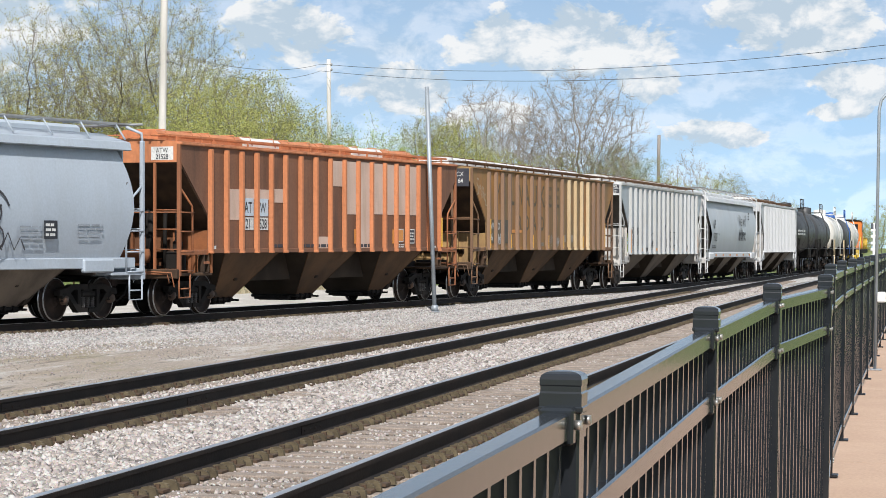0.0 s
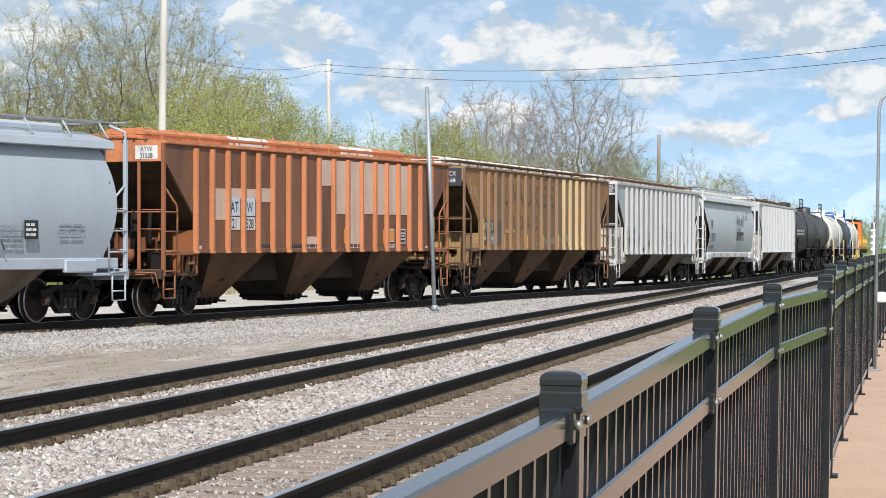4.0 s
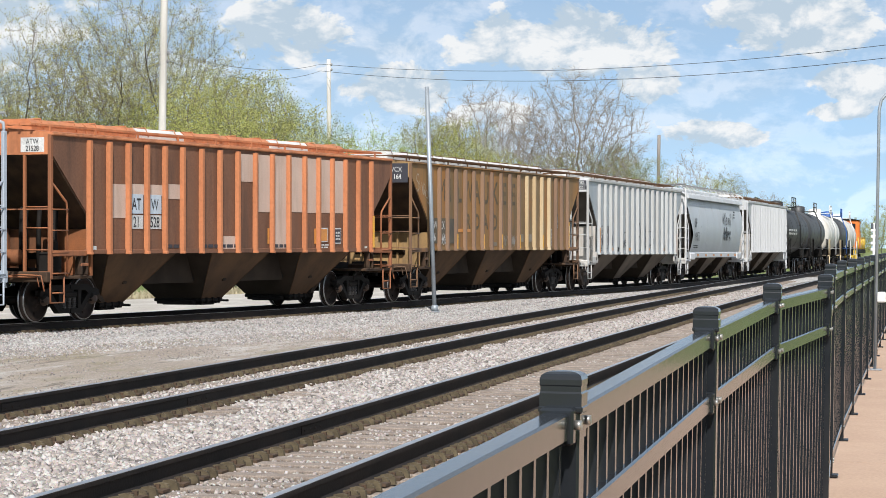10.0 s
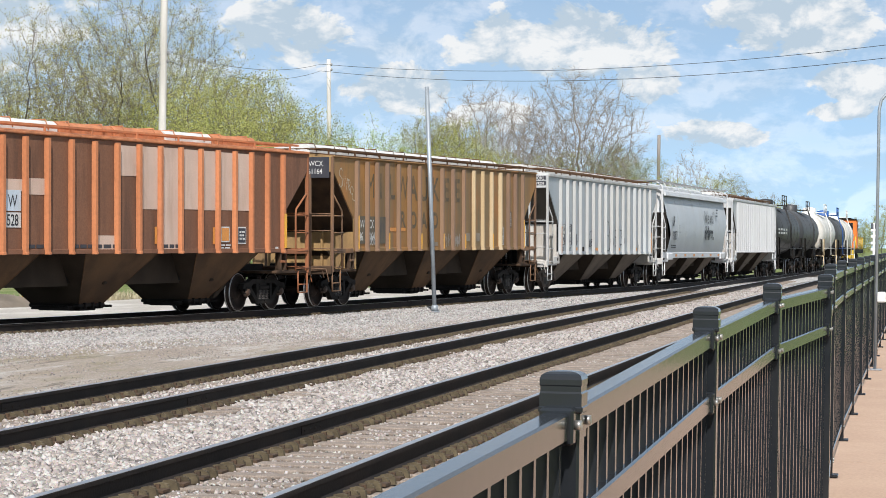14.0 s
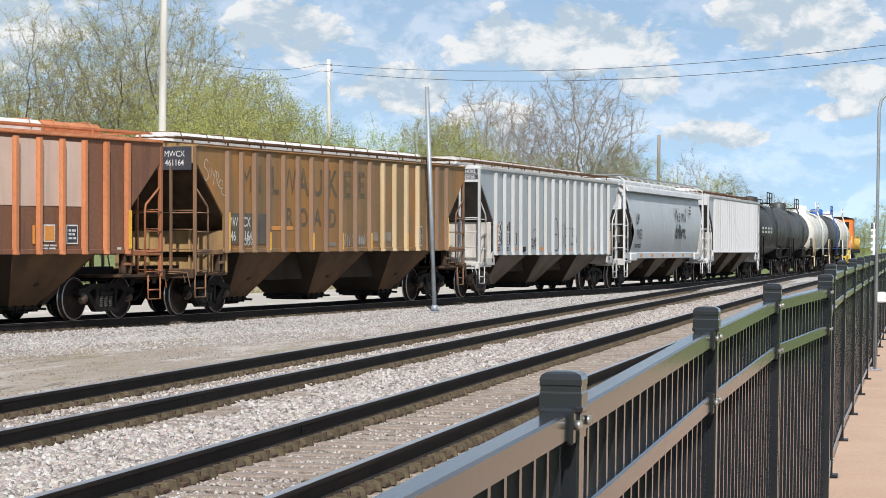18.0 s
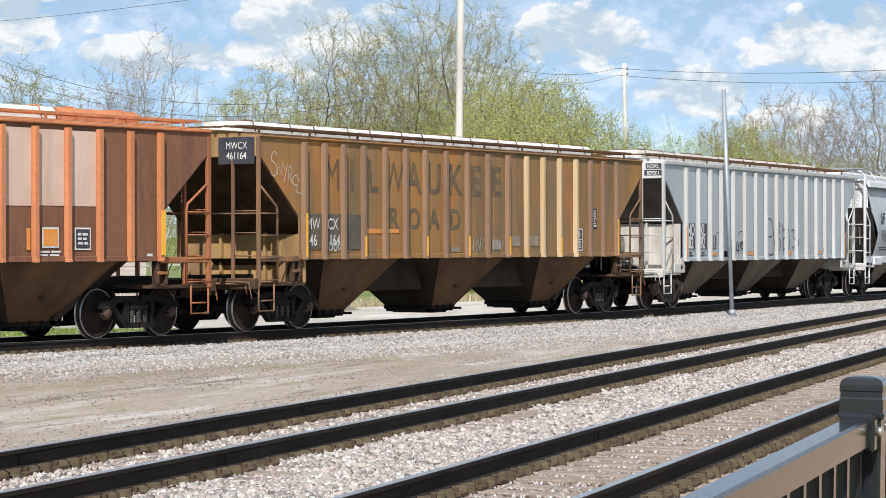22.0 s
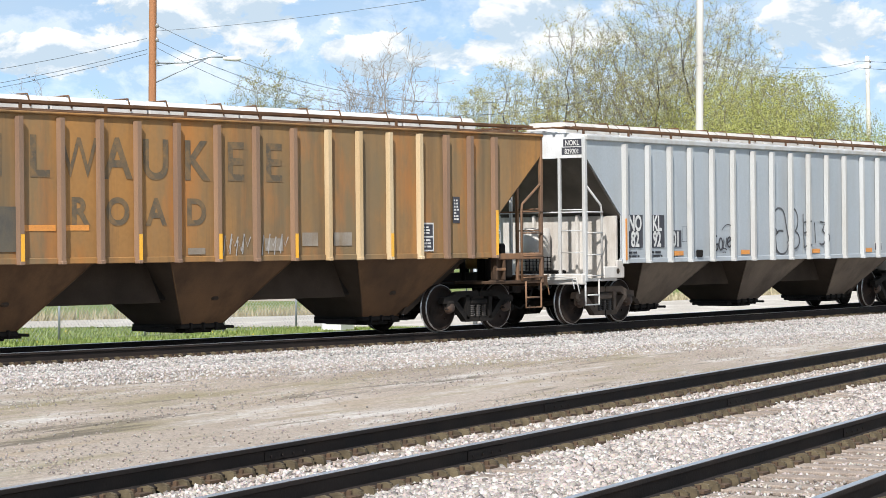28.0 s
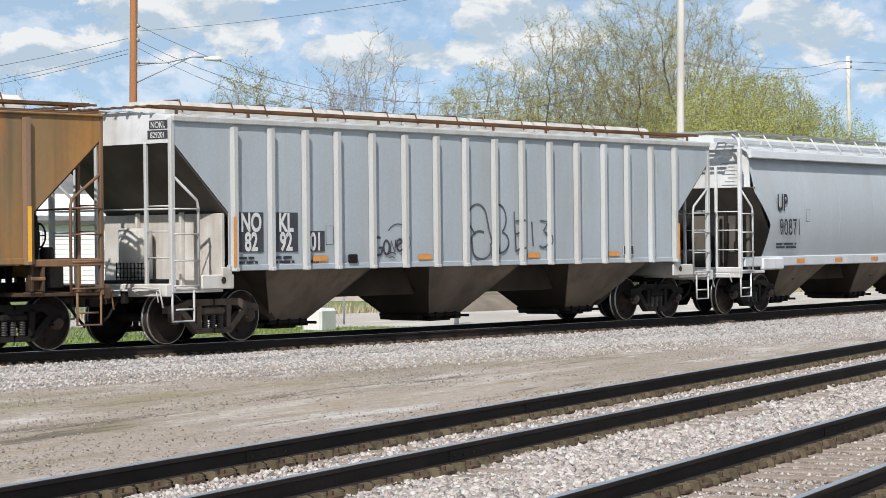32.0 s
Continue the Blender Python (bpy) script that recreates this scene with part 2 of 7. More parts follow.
# ---- ground and tracks ----
def speckled(before, size, much=1.0):
    """Grains of crushed stone, each of its own tone."""
    def extra(nt, tc, last):
        last = before(nt, tc, last)
        if not size:
            return last
        for k, (lo, hi) in ((1.0, (0.55, 1.35)), (2.7, (0.75, 1.2))):
            v = nt.nodes.new("ShaderNodeTexVoronoi")
            v.inputs["Scale"].default_value = size * k
            nt.links.new(tc.outputs["Object"], v.inputs["Vector"])
            r = nt.nodes.new("ShaderNodeMapRange")
            r.inputs["To Min"].default_value, r.inputs["To Max"].default_value = lo, hi
            nt.links.new(v.outputs["Color"], r.inputs["Value"])
            mx = nt.nodes.new("ShaderNodeMix")
            mx.data_type, mx.blend_type, mx.clamp_result = "RGBA", "MULTIPLY", True
            mx.inputs["Factor"].default_value = much
            nt.links.new(last, mx.inputs["A"])
            nt.links.new(r.outputs[0], mx.inputs["B"])
            last = mx.outputs["Result"]
        return last
    return extra


def zones(a, b, c, s1, s2, bump=0.5, rough=0.9, fine=60.0, grains=0):
    """Ground of three colours mixed by two noises, with grit."""
    def extra(nt, tc, last):
        n = nt.nodes.new("ShaderNodeTexNoise")
        mp = nt.nodes.new("ShaderNodeMapping")
        mp.inputs["Scale"].default_value = (0.35, 1.0, 1.0)
        nt.links.new(tc.outputs["Object"], mp.inputs["Vector"])
        nt.links.new(mp.outputs[0], n.inputs["Vector"])
        n.inputs["Scale"].default_value, n.inputs["Detail"].default_value, n.inputs["Roughness"].default_value = s2, 8, 0.7
        r = nt.nodes.new("ShaderNodeMapRange")
        r.inputs["From Min"].default_value, r.inputs["From Max"].default_value = 0.5, 0.68
        nt.links.new(n.outputs[0], r.inputs["Value"])
        mx = nt.nodes.new("ShaderNodeMix")
        mx.data_type = "RGBA"
        nt.links.new(r.outputs[0], mx.inputs["Factor"])
        nt.links.new(last, mx.inputs["A"])
        mx.inputs["B"].default_value = (*c, 1)
        return mx.outputs["Result"]
    return lambda name: mat(name, a, b, s1, rough, 0, bump, fine, 0.8, 0.35, extra=speckled(extra, grains))


def yard_zones(a, b, c, s1, s2, bump):
    """Packed dirt with drawn-out wheel marks and dark damp spots."""
    def extra(nt, tc, last):
        for scale, size, lo, hi, top, colour in (((0.22, 1.0, 1.0), s2, 0.48, 0.6, 0.9, c), ((0.1, 1.0, 1.0), 1.1, 0.52, 0.64, 0.7, (0.28, 0.22, 0.15)), ((0.3, 1.2, 1.0), 0.5, 0.5, 0.64, 0.85, (0.2, 0.17, 0.085)), ((0.2, 1.6, 1.0), 0.7, 0.56, 0.63, 0.9, (0.11, 0.09, 0.066))):
            n = nt.nodes.new("ShaderNodeTexNoise")
            mp = nt.nodes.new("ShaderNodeMapping")
            mp.inputs["Scale"].default_value, mp.inputs["Location"].default_value = scale, (size * 3, lo * 9, 0)
            mp.inputs["Rotation"].default_value = (0, 0, 0.12)
            nt.links.new(tc.outputs["Object"], mp.inputs["Vector"])
            nt.links.new(mp.outputs[0], n.inputs["Vector"])
            n.inputs["Scale"].default_value, n.inputs["Detail"].default_value, n.inputs["Roughness"].default_value = size, 9, 0.7
            r = nt.nodes.new("ShaderNodeMapRange")
            r.inputs["From Min"].default_value, r.inputs["From Max"].default_value, r.inputs["To Max"].default_value = lo, hi, top
            nt.links.new(n.outputs[0], r.inputs["Value"])
            mx = nt.nodes.new("ShaderNodeMix")
            mx.data_type = "RGBA"
            nt.links.new(r.outputs[0], mx.inputs["Factor"])
            nt.links.new(last, mx.inputs["A"])
            mx.inputs["B"].default_value = (*colour, 1)
            last = mx.outputs["Result"]
        return last
    return lambda name: mat(name, a, b, s1, 0.9, 0, bump, 60.0, 0.8, 0.3, extra=speckled(extra, 26.0, 0.6))


grass = zones((0.12, 0.175, 0.04), (0.165, 0.21, 0.055), (0.24, 0.225, 0.1), 0.3, 0.6, 0.6)("spring_grass")
yard_dirt = yard_zones((0.385, 0.325, 0.272), (0.32, 0.265, 0.215), (0.475, 0.445, 0.415), 0.3, 0.9, 0.6)("packed_gravel_dirt")
road_dirt = zones((0.5, 0.46, 0.41), (0.42, 0.38, 0.33), (0.55, 0.52, 0.48), 0.3, 0.8, 0.4)("pale_gravel_road")
bed_mat = zones((0.28, 0.255, 0.23), (0.2, 0.18, 0.165), (0.38, 0.355, 0.33), 2.0, 5.0, 0.8, 0.9, 45.0, 20.0)("ballast_bed")
shoulder_mat = zones((0.52, 0.5, 0.48), (0.44, 0.42, 0.395), (0.58, 0.56, 0.54), 1.2, 3.0, 0.9, 0.9, 45.0, 20.0)("pale_shoulder_gravel")
oil_mat = mat("oily_dirt", (0.14, 0.115, 0.09), (0.22, 0.18, 0.14), 1.5, 0.85, 0, 0.5)
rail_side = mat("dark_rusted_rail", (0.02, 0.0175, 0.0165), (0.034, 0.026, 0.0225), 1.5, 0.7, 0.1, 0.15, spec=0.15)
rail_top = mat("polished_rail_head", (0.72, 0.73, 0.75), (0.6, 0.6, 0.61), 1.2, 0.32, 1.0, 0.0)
tie_wood = mat("weathered_tie_wood", (0.4, 0.33, 0.275), (0.2, 0.155, 0.125), 5, 0.85, 0, 0.6, 60, 0.9, 0.45)
plate_rust = mat("rusty_tie_plate", (0.11, 0.07, 0.045), (0.07, 0.05, 0.036), 8, 0.8, spec=0.2)
anchor_rust = mat("ochre_rail_anchor", (0.15, 0.12, 0.075), (0.07, 0.055, 0.036), 8, 0.8, spec=0.2)


def stone_mat(name="ballast_stone", tint=(0.94, 0.92, 0.91), floor=0.0):
    m = bpy.data.materials.new(name)
    m.use_nodes = True
    nt = m.node_tree
    bs = nt.nodes["Principled BSDF"]
    geo = nt.nodes.new("ShaderNodeNewGeometry")
    ramp = nt.nodes.new("ShaderNodeValToRGB")
    nt.links.new(geo.outputs["Random Per Island"], ramp.inputs[0])
    els = ramp.color_ramp.elements
    els[0].position, els[0].color = 0.0, (0.16, 0.145, 0.135, 1)
    els[1].position, els[1].color = 1.0, (0.7, 0.68, 0.65, 1)
    for p, c in ((0.12, (0.33, 0.3, 0.28, 1)), (0.4, (0.47, 0.425, 0.395, 1)), (0.62, (0.54, 0.465, 0.425, 1)), (0.82, (0.61, 0.575, 0.545, 1))):
        e = els.new(p)
        e.color = c
    for e in els:
        e.color = [min(0.8, max(floor, a) * b) for a, b in zip(e.color, tint)] + [1]
    n = nt.nodes.new("ShaderNodeTexNoise")
    n.inputs["Scale"].default_value = 60
    tc = nt.nodes.new("ShaderNodeTexCoord")
    nt.links.new(tc.outputs["Object"], n.inputs["Vector"])
    mul = nt.nodes.new("ShaderNodeMix")
    mul.data_type, mul.blend_type = "RGBA", "MULTIPLY"
    mul.inputs["Factor"].default_value = 0.45
    nt.links.new(ramp.outputs[0], mul.inputs["A"])
    nt.links.new(n.outputs["Color"], mul.inputs["B"])
    nt.links.new(mul.outputs["Result"], bs.inputs["Base Color"])
    bs.inputs["Roughness"].default_value = 0.85
    return m


stone = stone_mat()
pale_stone = stone_mat("pale_ballast_stone", (0.98, 1.0, 1.02), 0.26)
yard_stone = stone_mat("yard_gravel_stone", (0.78, 0.75, 0.72), 0.3)

g = Geo().add([(-2500, -2500, -0.46), (2500, -2500, -0.46), (2500, 2500, -0.46), (-2500, 2500, -0.46)], [(0, 1, 2, 3)])
tagged(part("ground", g, grass), "flat spring grass ground reaching the horizon", "ground", kind="structure")


def strip(name, material, label, lo, hi, xs, z, cols=6, lump=0.02, seed=1):
    """A sheet between two lines y = lo(x) and y = hi(x), slightly uneven."""
    g, vs = Geo(), []
    for x in xs:
        a, b = lo(x), hi(x)
        for k in range(cols + 1):
            y = a + (b - a) * k / cols
            zz = z(x, k / cols) if callable(z) else z
            vs.append((x, y, zz + lump * noise.noise((x * 0.35, y * 0.6, seed))))
    n = cols + 1
    g.add(vs, [(i * n + k, (i + 1) * n + k, (i + 1) * n + k + 1, i * n + k + 1) for i in range(len(xs) - 1) for k in range(cols)], True)
    return tagged(part(name, g, material), label, "ground", kind="structure")


xs_long = [-12 + i * 2.0 for i in range(110)]
yard = strip("yard", yard_dirt, "packed pale dirt and gravel beside the tracks", lambda x: Y_B - 4.2 + main_shift(x), lambda x: train_near(x) + 3.4 + max(0, 40 - x) * 0.02, xs_long, -0.41, 14, 0.03)
ROAD = [(150, 15.5), (118, 19.0), (100, 22.0), (80, 23.6), (66, 24.6), (57, 27.6), (48, 32.5), (38, 39.5), (22, 52.0)]


def road_y(x):
    px, py = [p[0] for p in ROAD[::-1]], [p[1] for p in ROAD[::-1]]
    return float(np.interp(x, px, py))


def road_edge(x):
    """The lane's near edge: past x = 48 its gravel widens as far as the curved track."""
    return road_y(x) - 2.6 if x < 48 else max(train_near(x) + 3.0, road_y(x) - 2.6 - (x - 48) * 1.6)


strip("road", road_dirt, "pale gravel lane behind the curved track", road_edge, lambda x: road_y(x) + 2.4, [22 + i * 2.0 for i in range(65)], -0.43, 6, 0.02, 5)
strip("far_lane", road_dirt, "pale lane across the far grass", lambda x: 56 + 0.12 * x, lambda x: 59 + 0.12 * x, [0 + i * 5.0 for i in range(40)], -0.435, 4, 0.01, 6)


strip("main_bed", bed_mat, "pale crushed-stone bed of the two main tracks", lambda x: Y_B - 3.0 + main_shift(x), lambda x: Y_A + 2.7 + main_shift(x), xs_long, lambda x, k: -0.262 - 0.16 * max(0.0, abs(k - 0.5) * 2 - 0.72) / 0.28, 20, 0.016, 8)


def curve_bed_z(x, k):
    return max(-0.43, train_z(x) - 0.21 - (0.3 if x < 120 else 0.1) * max(0.0, abs(k - 0.5) * 2 - 0.5) / 0.5)


strip("curve_bed", shoulder_mat, "pale crushed-stone bed of the curved track", lambda x: train_near(x) - 2.9, lambda x: train_near(x) + 3.2, [-10 + i * 2.0 for i in range(80)], curve_bed_z, 18, 0.02, 9)

gauge_mat = zones((0.15, 0.11, 0.08), (0.09, 0.066, 0.05), (0.24, 0.2, 0.165), 1.5, 4.0, 0.7, 0.9, 45.0, 30.0)("rusty_brown_fines")
strip("track_fines", gauge_mat, "rusty brown grit between the rails", lambda x: Y_B - 1.25 + main_shift(x), lambda x: Y_B + 1.0 + main_shift(x), xs_long, -0.238, 8, 0.02, 21)
strip("track_fines", gauge_mat, "rusty brown grit between the rails", lambda x: Y_A - 0.95 + main_shift(x), lambda x: Y_A + 0.95 + main_shift(x), xs_long, -0.219, 8, 0.02, 22)


def sweep(geo, line, off, xs, profile, smooth=False):
    n = len(profile)
    vs = []
    for x in xs:
        a, b = Vector(line(x - 0.2)), Vector(line(x + 0.2))
        d = (b - a).normalized()
        side = Vector((-d.y, d.x, 0)).normalized()
        p = Vector(line(x)) + side * off
        vs += [p + side * u + Vector((0, 0, w)) for u, w in profile]
    fs = [(i * n + j, i * n + (j + 1) % n, (i + 1) * n + (j + 1) % n, (i + 1) * n + j) for i in range(len(xs) - 1) for j in range(n)]
    geo.add(vs, fs, smooth)


RAIL = [(-0.07, -0.186), (0.07, -0.186), (0.07, -0.172), (0.012, -0.142), (0.012, -0.045), (0.036, -0.036), (0.036, -0.006), (0.03, 0), (-0.03, 0), (-0.036, -0.006), (-0.036, -0.036), (-0.012, -0.045), (-0.012, -0.142), (-0.07, -0.172)]
HEAD = [(-0.032, -0.004), (0.032, -0.004), (0.032, 0.0005), (0.026, 0.003), (-0.026, 0.003), (-0.032, 0.0005)]
rnd = random.Random(4)


def tie_geo():
    g = Geo().cbox(-0.115, -1.3, -0.18, 0.115, 1.3, 0.0, 0.012)
    return g


TIE = tie_geo().mesh("tie")


def frame_at(line, x):
    a, b = Vector(line(x - 0.2)), Vector(line(x + 0.2))
    d = b - a
    return Matrix.Translation(line(x)) @ Matrix.Rotation(math.atan2(d.y, d.x), 4, "Z")


def track(name, label, line, xs, tie_from, tie_to, own, joints, step=0.52, tie_top=-0.2):
    root = rooted(name, label, "railway track", kind="structure")
    for off in (-HALF, HALF):
        g, h = Geo(), Geo()
        sweep(g, line, off, xs, RAIL)
        sweep(h, line, off, xs, HEAD)
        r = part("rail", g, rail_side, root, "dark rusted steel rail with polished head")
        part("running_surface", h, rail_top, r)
        hw = Geo()
        x = tie_from
        while x < min(tie_to, 95):
            m = frame_at(line, x) @ Matrix.Translation((0, off, 0))
            for s in (-1, 1):
                hw.box(-0.09, s * 0.05, -0.2, 0.09, s * 0.19, -0.178, m)
                hw.box(-0.075, s * 0.085, -0.178, -0.045, s * 0.12, -0.145, m)
                hw.box(0.03, s * 0.085, -0.178, 0.06, s * 0.12, -0.145, m)
            x += step
        tagged(part("tie_plates", hw, plate_rust, root, "rusty tie plates and spikes"), kind="stuff")
        an = Geo()
        x = tie_from
        while x < min(tie_to, 95):
            for u in (-0.15, 0.15):
                m = frame_at(line, x + u) @ Matrix.Translation((0, off, 0))
                for s in (-1, 1):
                    an.prism([(s * 0.04, -0.2), (s * 0.04, -0.15), (s * 0.1, -0.138), (s * 0.15, -0.152), (s * 0.16, -0.2)][::s], -0.02, 0.02, m=m)
                    an.prism([(s * 0.1, -0.225), (s * 0.1, -0.165), (s * 0.165, -0.165), (s * 0.175, -0.225)][::s], 0.012 * s - 0.024, 0.012 * s + 0.024, m=m)
            x += step
        tagged(part("rail_anchors", an, anchor_rust, root, "ochre rusty rail anchors"), kind="stuff")
    for x, off in joints:
        m = frame_at(line, x) @ Matrix.Translation((0, off, 0))
        for s in (-1, 1):
            j = part("joint_bar", Geo().cbox(-0.4, s * 0.008, -0.13, 0.4, s * 0.0185, -0.052, 0.001, m), rail_side, root)
            for b in range(4):
                part("bolt", Geo().tube([m @ Vector((-0.3 + b * 0.2, s * 0.018, -0.1)), m @ Vector((-0.3 + b * 0.2, s * 0.028, -0.1))], 0.012, 6), rail_side, j)
    x, rest, made = tie_from, Geo(), 0
    while x < tie_to:
        m = frame_at(line, x + rnd.uniform(-0.02, 0.02)) @ Matrix.Translation((0, rnd.uniform(-0.05, 0.05), tie_top + rnd.uniform(-0.012, 0.006))) @ Matrix.Rotation(rnd.uniform(-0.015, 0.015), 4, "Z")
        if made < own:
            part("tie", TIE, tie_wood, root, at=m)
            made += 1
        else:
            rest.box(-0.115, -1.3, -0.18, 0.115, 1.3, 0.0, m)
        x += step
    if rest.v:
        tagged(part("far_ties", rest, tie_wood, root), kind="stuff")
    return root


LONG = [-12 + i * 3.0 for i in range(24)] + [60 + i * 10.0 for i in range(45)]
track("track", "near main railway track on grey wooden ties", main_line(Y_B), LONG, 9.0, 130, 150, ((22.4, HALF), (31.5, -HALF)))
track("track", "far main railway track with ballast-covered ties", main_line(Y_A), LONG, 9.0, 130, 130, ((24.05, HALF), (17.8, HALF), (25.8, -HALF), (18.6, -HALF)))
track("track", "curved railway track that carries the train", train_line, [-8 + i * 2.0 for i in range(100)], 20.0, 120, 90, ())


def stones(name, label, n, where, size, seed, z_of, parent=None, kind_of=stone):
    """Loose crushed stones, too many to count, as one mesh."""
    rs = np.random.RandomState(seed)
    P = np.array(where(rs, n))
    n = len(P)
    base = np.array([(a, b, c) for a in (-1, 1) for b in (-1, 1) for c in (-1, 1)], float)
    V = base[None] * (0.55 + 0.45 * rs.rand(n, 8, 1)) * (0.6 + 0.5 * rs.rand(n, 1, 3))
    V[:, :, 2] *= 0.75
    q = rs.randn(n, 4)
    q /= np.linalg.norm(q, axis=1, keepdims=True)
    w, x, y, z = q.T
    R = np.stack([np.stack([1 - 2 * (y * y + z * z), 2 * (x * y - z * w), 2 * (x * z + y * w)], 1), np.stack([2 * (x * y + z * w), 1 - 2 * (x * x + z * z), 2 * (y * z - x * w)], 1), np.stack([2 * (x * z - y * w), 2 * (y * z + x * w), 1 - 2 * (x * x + y * y)], 1)], 1)
    V = np.einsum("nij,nkj->nki", R, V) * (size[0] + (size[1] - size[0]) * rs.rand(n, 1, 1) ** 1.6)
    zz = np.array([z_of(a, b) for a, b in P])
    V += np.concatenate([P, zz[:, None]], 1)[:, None]
    F = np.array([(0, 1, 3, 2), (4, 6, 7, 5), (0, 4, 5, 1), (2, 3, 7, 6), (0, 2, 6, 4), (1, 5, 7, 3)])
    F = (F[None] + 8 * np.arange(n)[:, None, None]).reshape(-1)
    me = bpy.data.meshes.new(name)
    me.vertices.add(8 * n)
    me.vertices.foreach_set("co", V.reshape(-1).astype(np.float32))
    me.loops.add(len(F))
    me.loops.foreach_set("vertex_index", F.astype(np.int32))
    me.polygons.add(6 * n)
    me.polygons.foreach_set("loop_start", np.arange(0, 24 * n, 4, dtype=np.int32))
    me.update(calc_edges=True)
    me.materials.append(kind_of)
    ob = new(name, me)
    if parent:
        ob.parent = parent
    return tagged(ob, label, "ballast", kind="stuff")


def spread(x0, x1, lo, hi, fall=1.6):
    """Places between two lines, thicker towards the camera."""
    def where(rs, n):
        u = rs.rand(n)
        X = x0 + (x1 - x0) * u ** fall
        k = rs.rand(n)
        return [(a, lo(a) + (hi(a) - lo(a)) * b) for a, b in zip(X, k)]
    return where


def shoulder_spread(rs, n):
    """Places on the curved track's shoulder, thinning out into the yard."""
    X = 24 + 84 * rs.rand(n) ** 1.3
    D = np.where(rs.rand(n) < 0.66, 2.6 * rs.rand(n), 2.2 + 2.6 * rs.rand(n) ** 1.7)
    return [(a, train_near(a) - 0.05 - d) for a, d in zip(X, D)]


stones("ballast_stones", "white and grey crushed stones between the main tracks", 60000, spread(13, 115, lambda x: Y_B + 0.86 + main_shift(x), lambda x: Y_A - 0.84 + main_shift(x), 2.3), (0.02, 0.043), 11, lambda x, y: -0.222 + 0.04 * noise.noise((x * 0.8, y * 1.1, 4.0)))
stones("ballast_stones", "crushed stones inside the far main track", 13000, spread(14, 80, lambda x: Y_A - 0.62 + main_shift(x), lambda x: Y_A + 0.58 + main_shift(x)), (0.014, 0.036), 12, lambda x, y: -0.212)
stones("ballast_stones", "sparse crushed stones inside the near main track", 13000, spread(12, 75, lambda x: Y_B - 0.6 + main_shift(x), lambda x: Y_B + 0.58 + main_shift(x)), (0.008, 0.024), 13, lambda x, y: -0.222)
stones("ballast_stones", "crushed stones on the fence side of the near track", 9000, spread(13, 60, lambda x: Y_B - 2.6 + main_shift(x), lambda x: Y_B - 0.95 + main_shift(x)), (0.015, 0.036), 14, lambda x, y: -0.25)
stones("ballast_stones", "crushed stones on the yard side of the far track", 14000, spread(16, 90, lambda x: Y_A + 0.85 + main_shift(x), lambda x: Y_A + 1.9 + main_shift(x)), (0.014, 0.036), 15, lambda x, y: -0.22 - 0.09 * max(0, y - Y_A - main_shift(x) - 1.2))
stones("ballast_stones", "pale crushed stones along the curved track", 60000, shoulder_spread, (0.011, 0.03), 16, lambda x, y: max(-0.4, curve_bed_z(x, max(0.0, (y - train_near(x) + 2.9) / 6.1)) + 0.012), kind_of=pale_stone)


def clumped(rs, n):
    out = []
    while len(out) < n:
        x = 18 + 70 * rs.rand() ** 1.5
        a, b = Y_A + 1.4 + main_shift(x), train_near(x) - 2.6
        y = a + (b - a) * rs.rand()
        if rs.rand() < 0.2 + 0.9 * ((y - a) / (b - a)) ** 2.2 + 0.9 * noise.noise((x * 0.11, y * 0.7, 3.3)) + 0.4 * noise.noise((x * 0.5, y * 1.5, 9.1)):
            out.append((x, y))
    return out


stones("yard_gravel", "scattered gravel on the packed dirt", 36000, clumped, (0.005, 0.016), 17, lambda x, y: -0.4, kind_of=yard_stone)

# ---- platform and fence ----
platform_tan = mat("tan_concrete", (0.52, 0.36, 0.26), (0.46, 0.31, 0.22), 1.5, 0.8, 0, 0.15, 50, 0.6, 0.15)
fence_paint = mat("glossy_black_fence_paint", (0.014, 0.0165, 0.02), (0.019, 0.021, 0.024), 5, 0.16, 0, 0.02, 30, 0.5, 0.1, spec=0.5)
bolt_zinc = mat("zinc_bolt", (0.5, 0.48, 0.45), None, 8, 0.35, 0.8, 0.05)


def deck_z(x):
    return 0.36 + 0.13 * min(1.0, max(0.0, x) / 13.3)


plat = rooted("platform", "tan concrete station platform with slab joints", "platform", kind="structure")
for i in range(34):
    x0, x1 = -7.4 + i * 3.6, -7.4 + (i + 1) * 3.6 - 0.015
    for y0, y1 in ((-0.75, 0.68), (-2.2, -0.765))[:2 if i < 9 else 1]:
        a, b = deck_z(x0), deck_z(x1)
        g = Geo().add([(x0, y0, -0.5), (x1, y0, -0.5), (x1, y1, -0.5), (x0, y1, -0.5), (x0, y0, a), (x1, y0, b), (x1, y1, b), (x0, y1, a)], [(0, 3, 2, 1), (4, 5, 6, 7), (0, 1, 5, 4), (1, 2, 6, 5), (2, 3, 7, 6), (3, 0, 4, 7)])
        part("slab", g, platform_tan, plat)

fence = rooted("fence", "glossy black metal picket fence along the platform", "fence")
POSTS = [(-3.7, 0.53, 0.25), (-1.25, 0.53, 0.235), (1.15, 0.532, 0.22), (3.56, 0.531, 0.2), (5.98, 0.53, 0.162), (8.43, 0.517, 0.14), (10.4, 0.41, 0.128), (13.29, 0.497, 0.105)]
while len(POSTS) < 34:
    x = POSTS[-1][0] + 2.45
    POSTS.append((x, 0.515 + 0.0005 * (x - 15), 0.1))


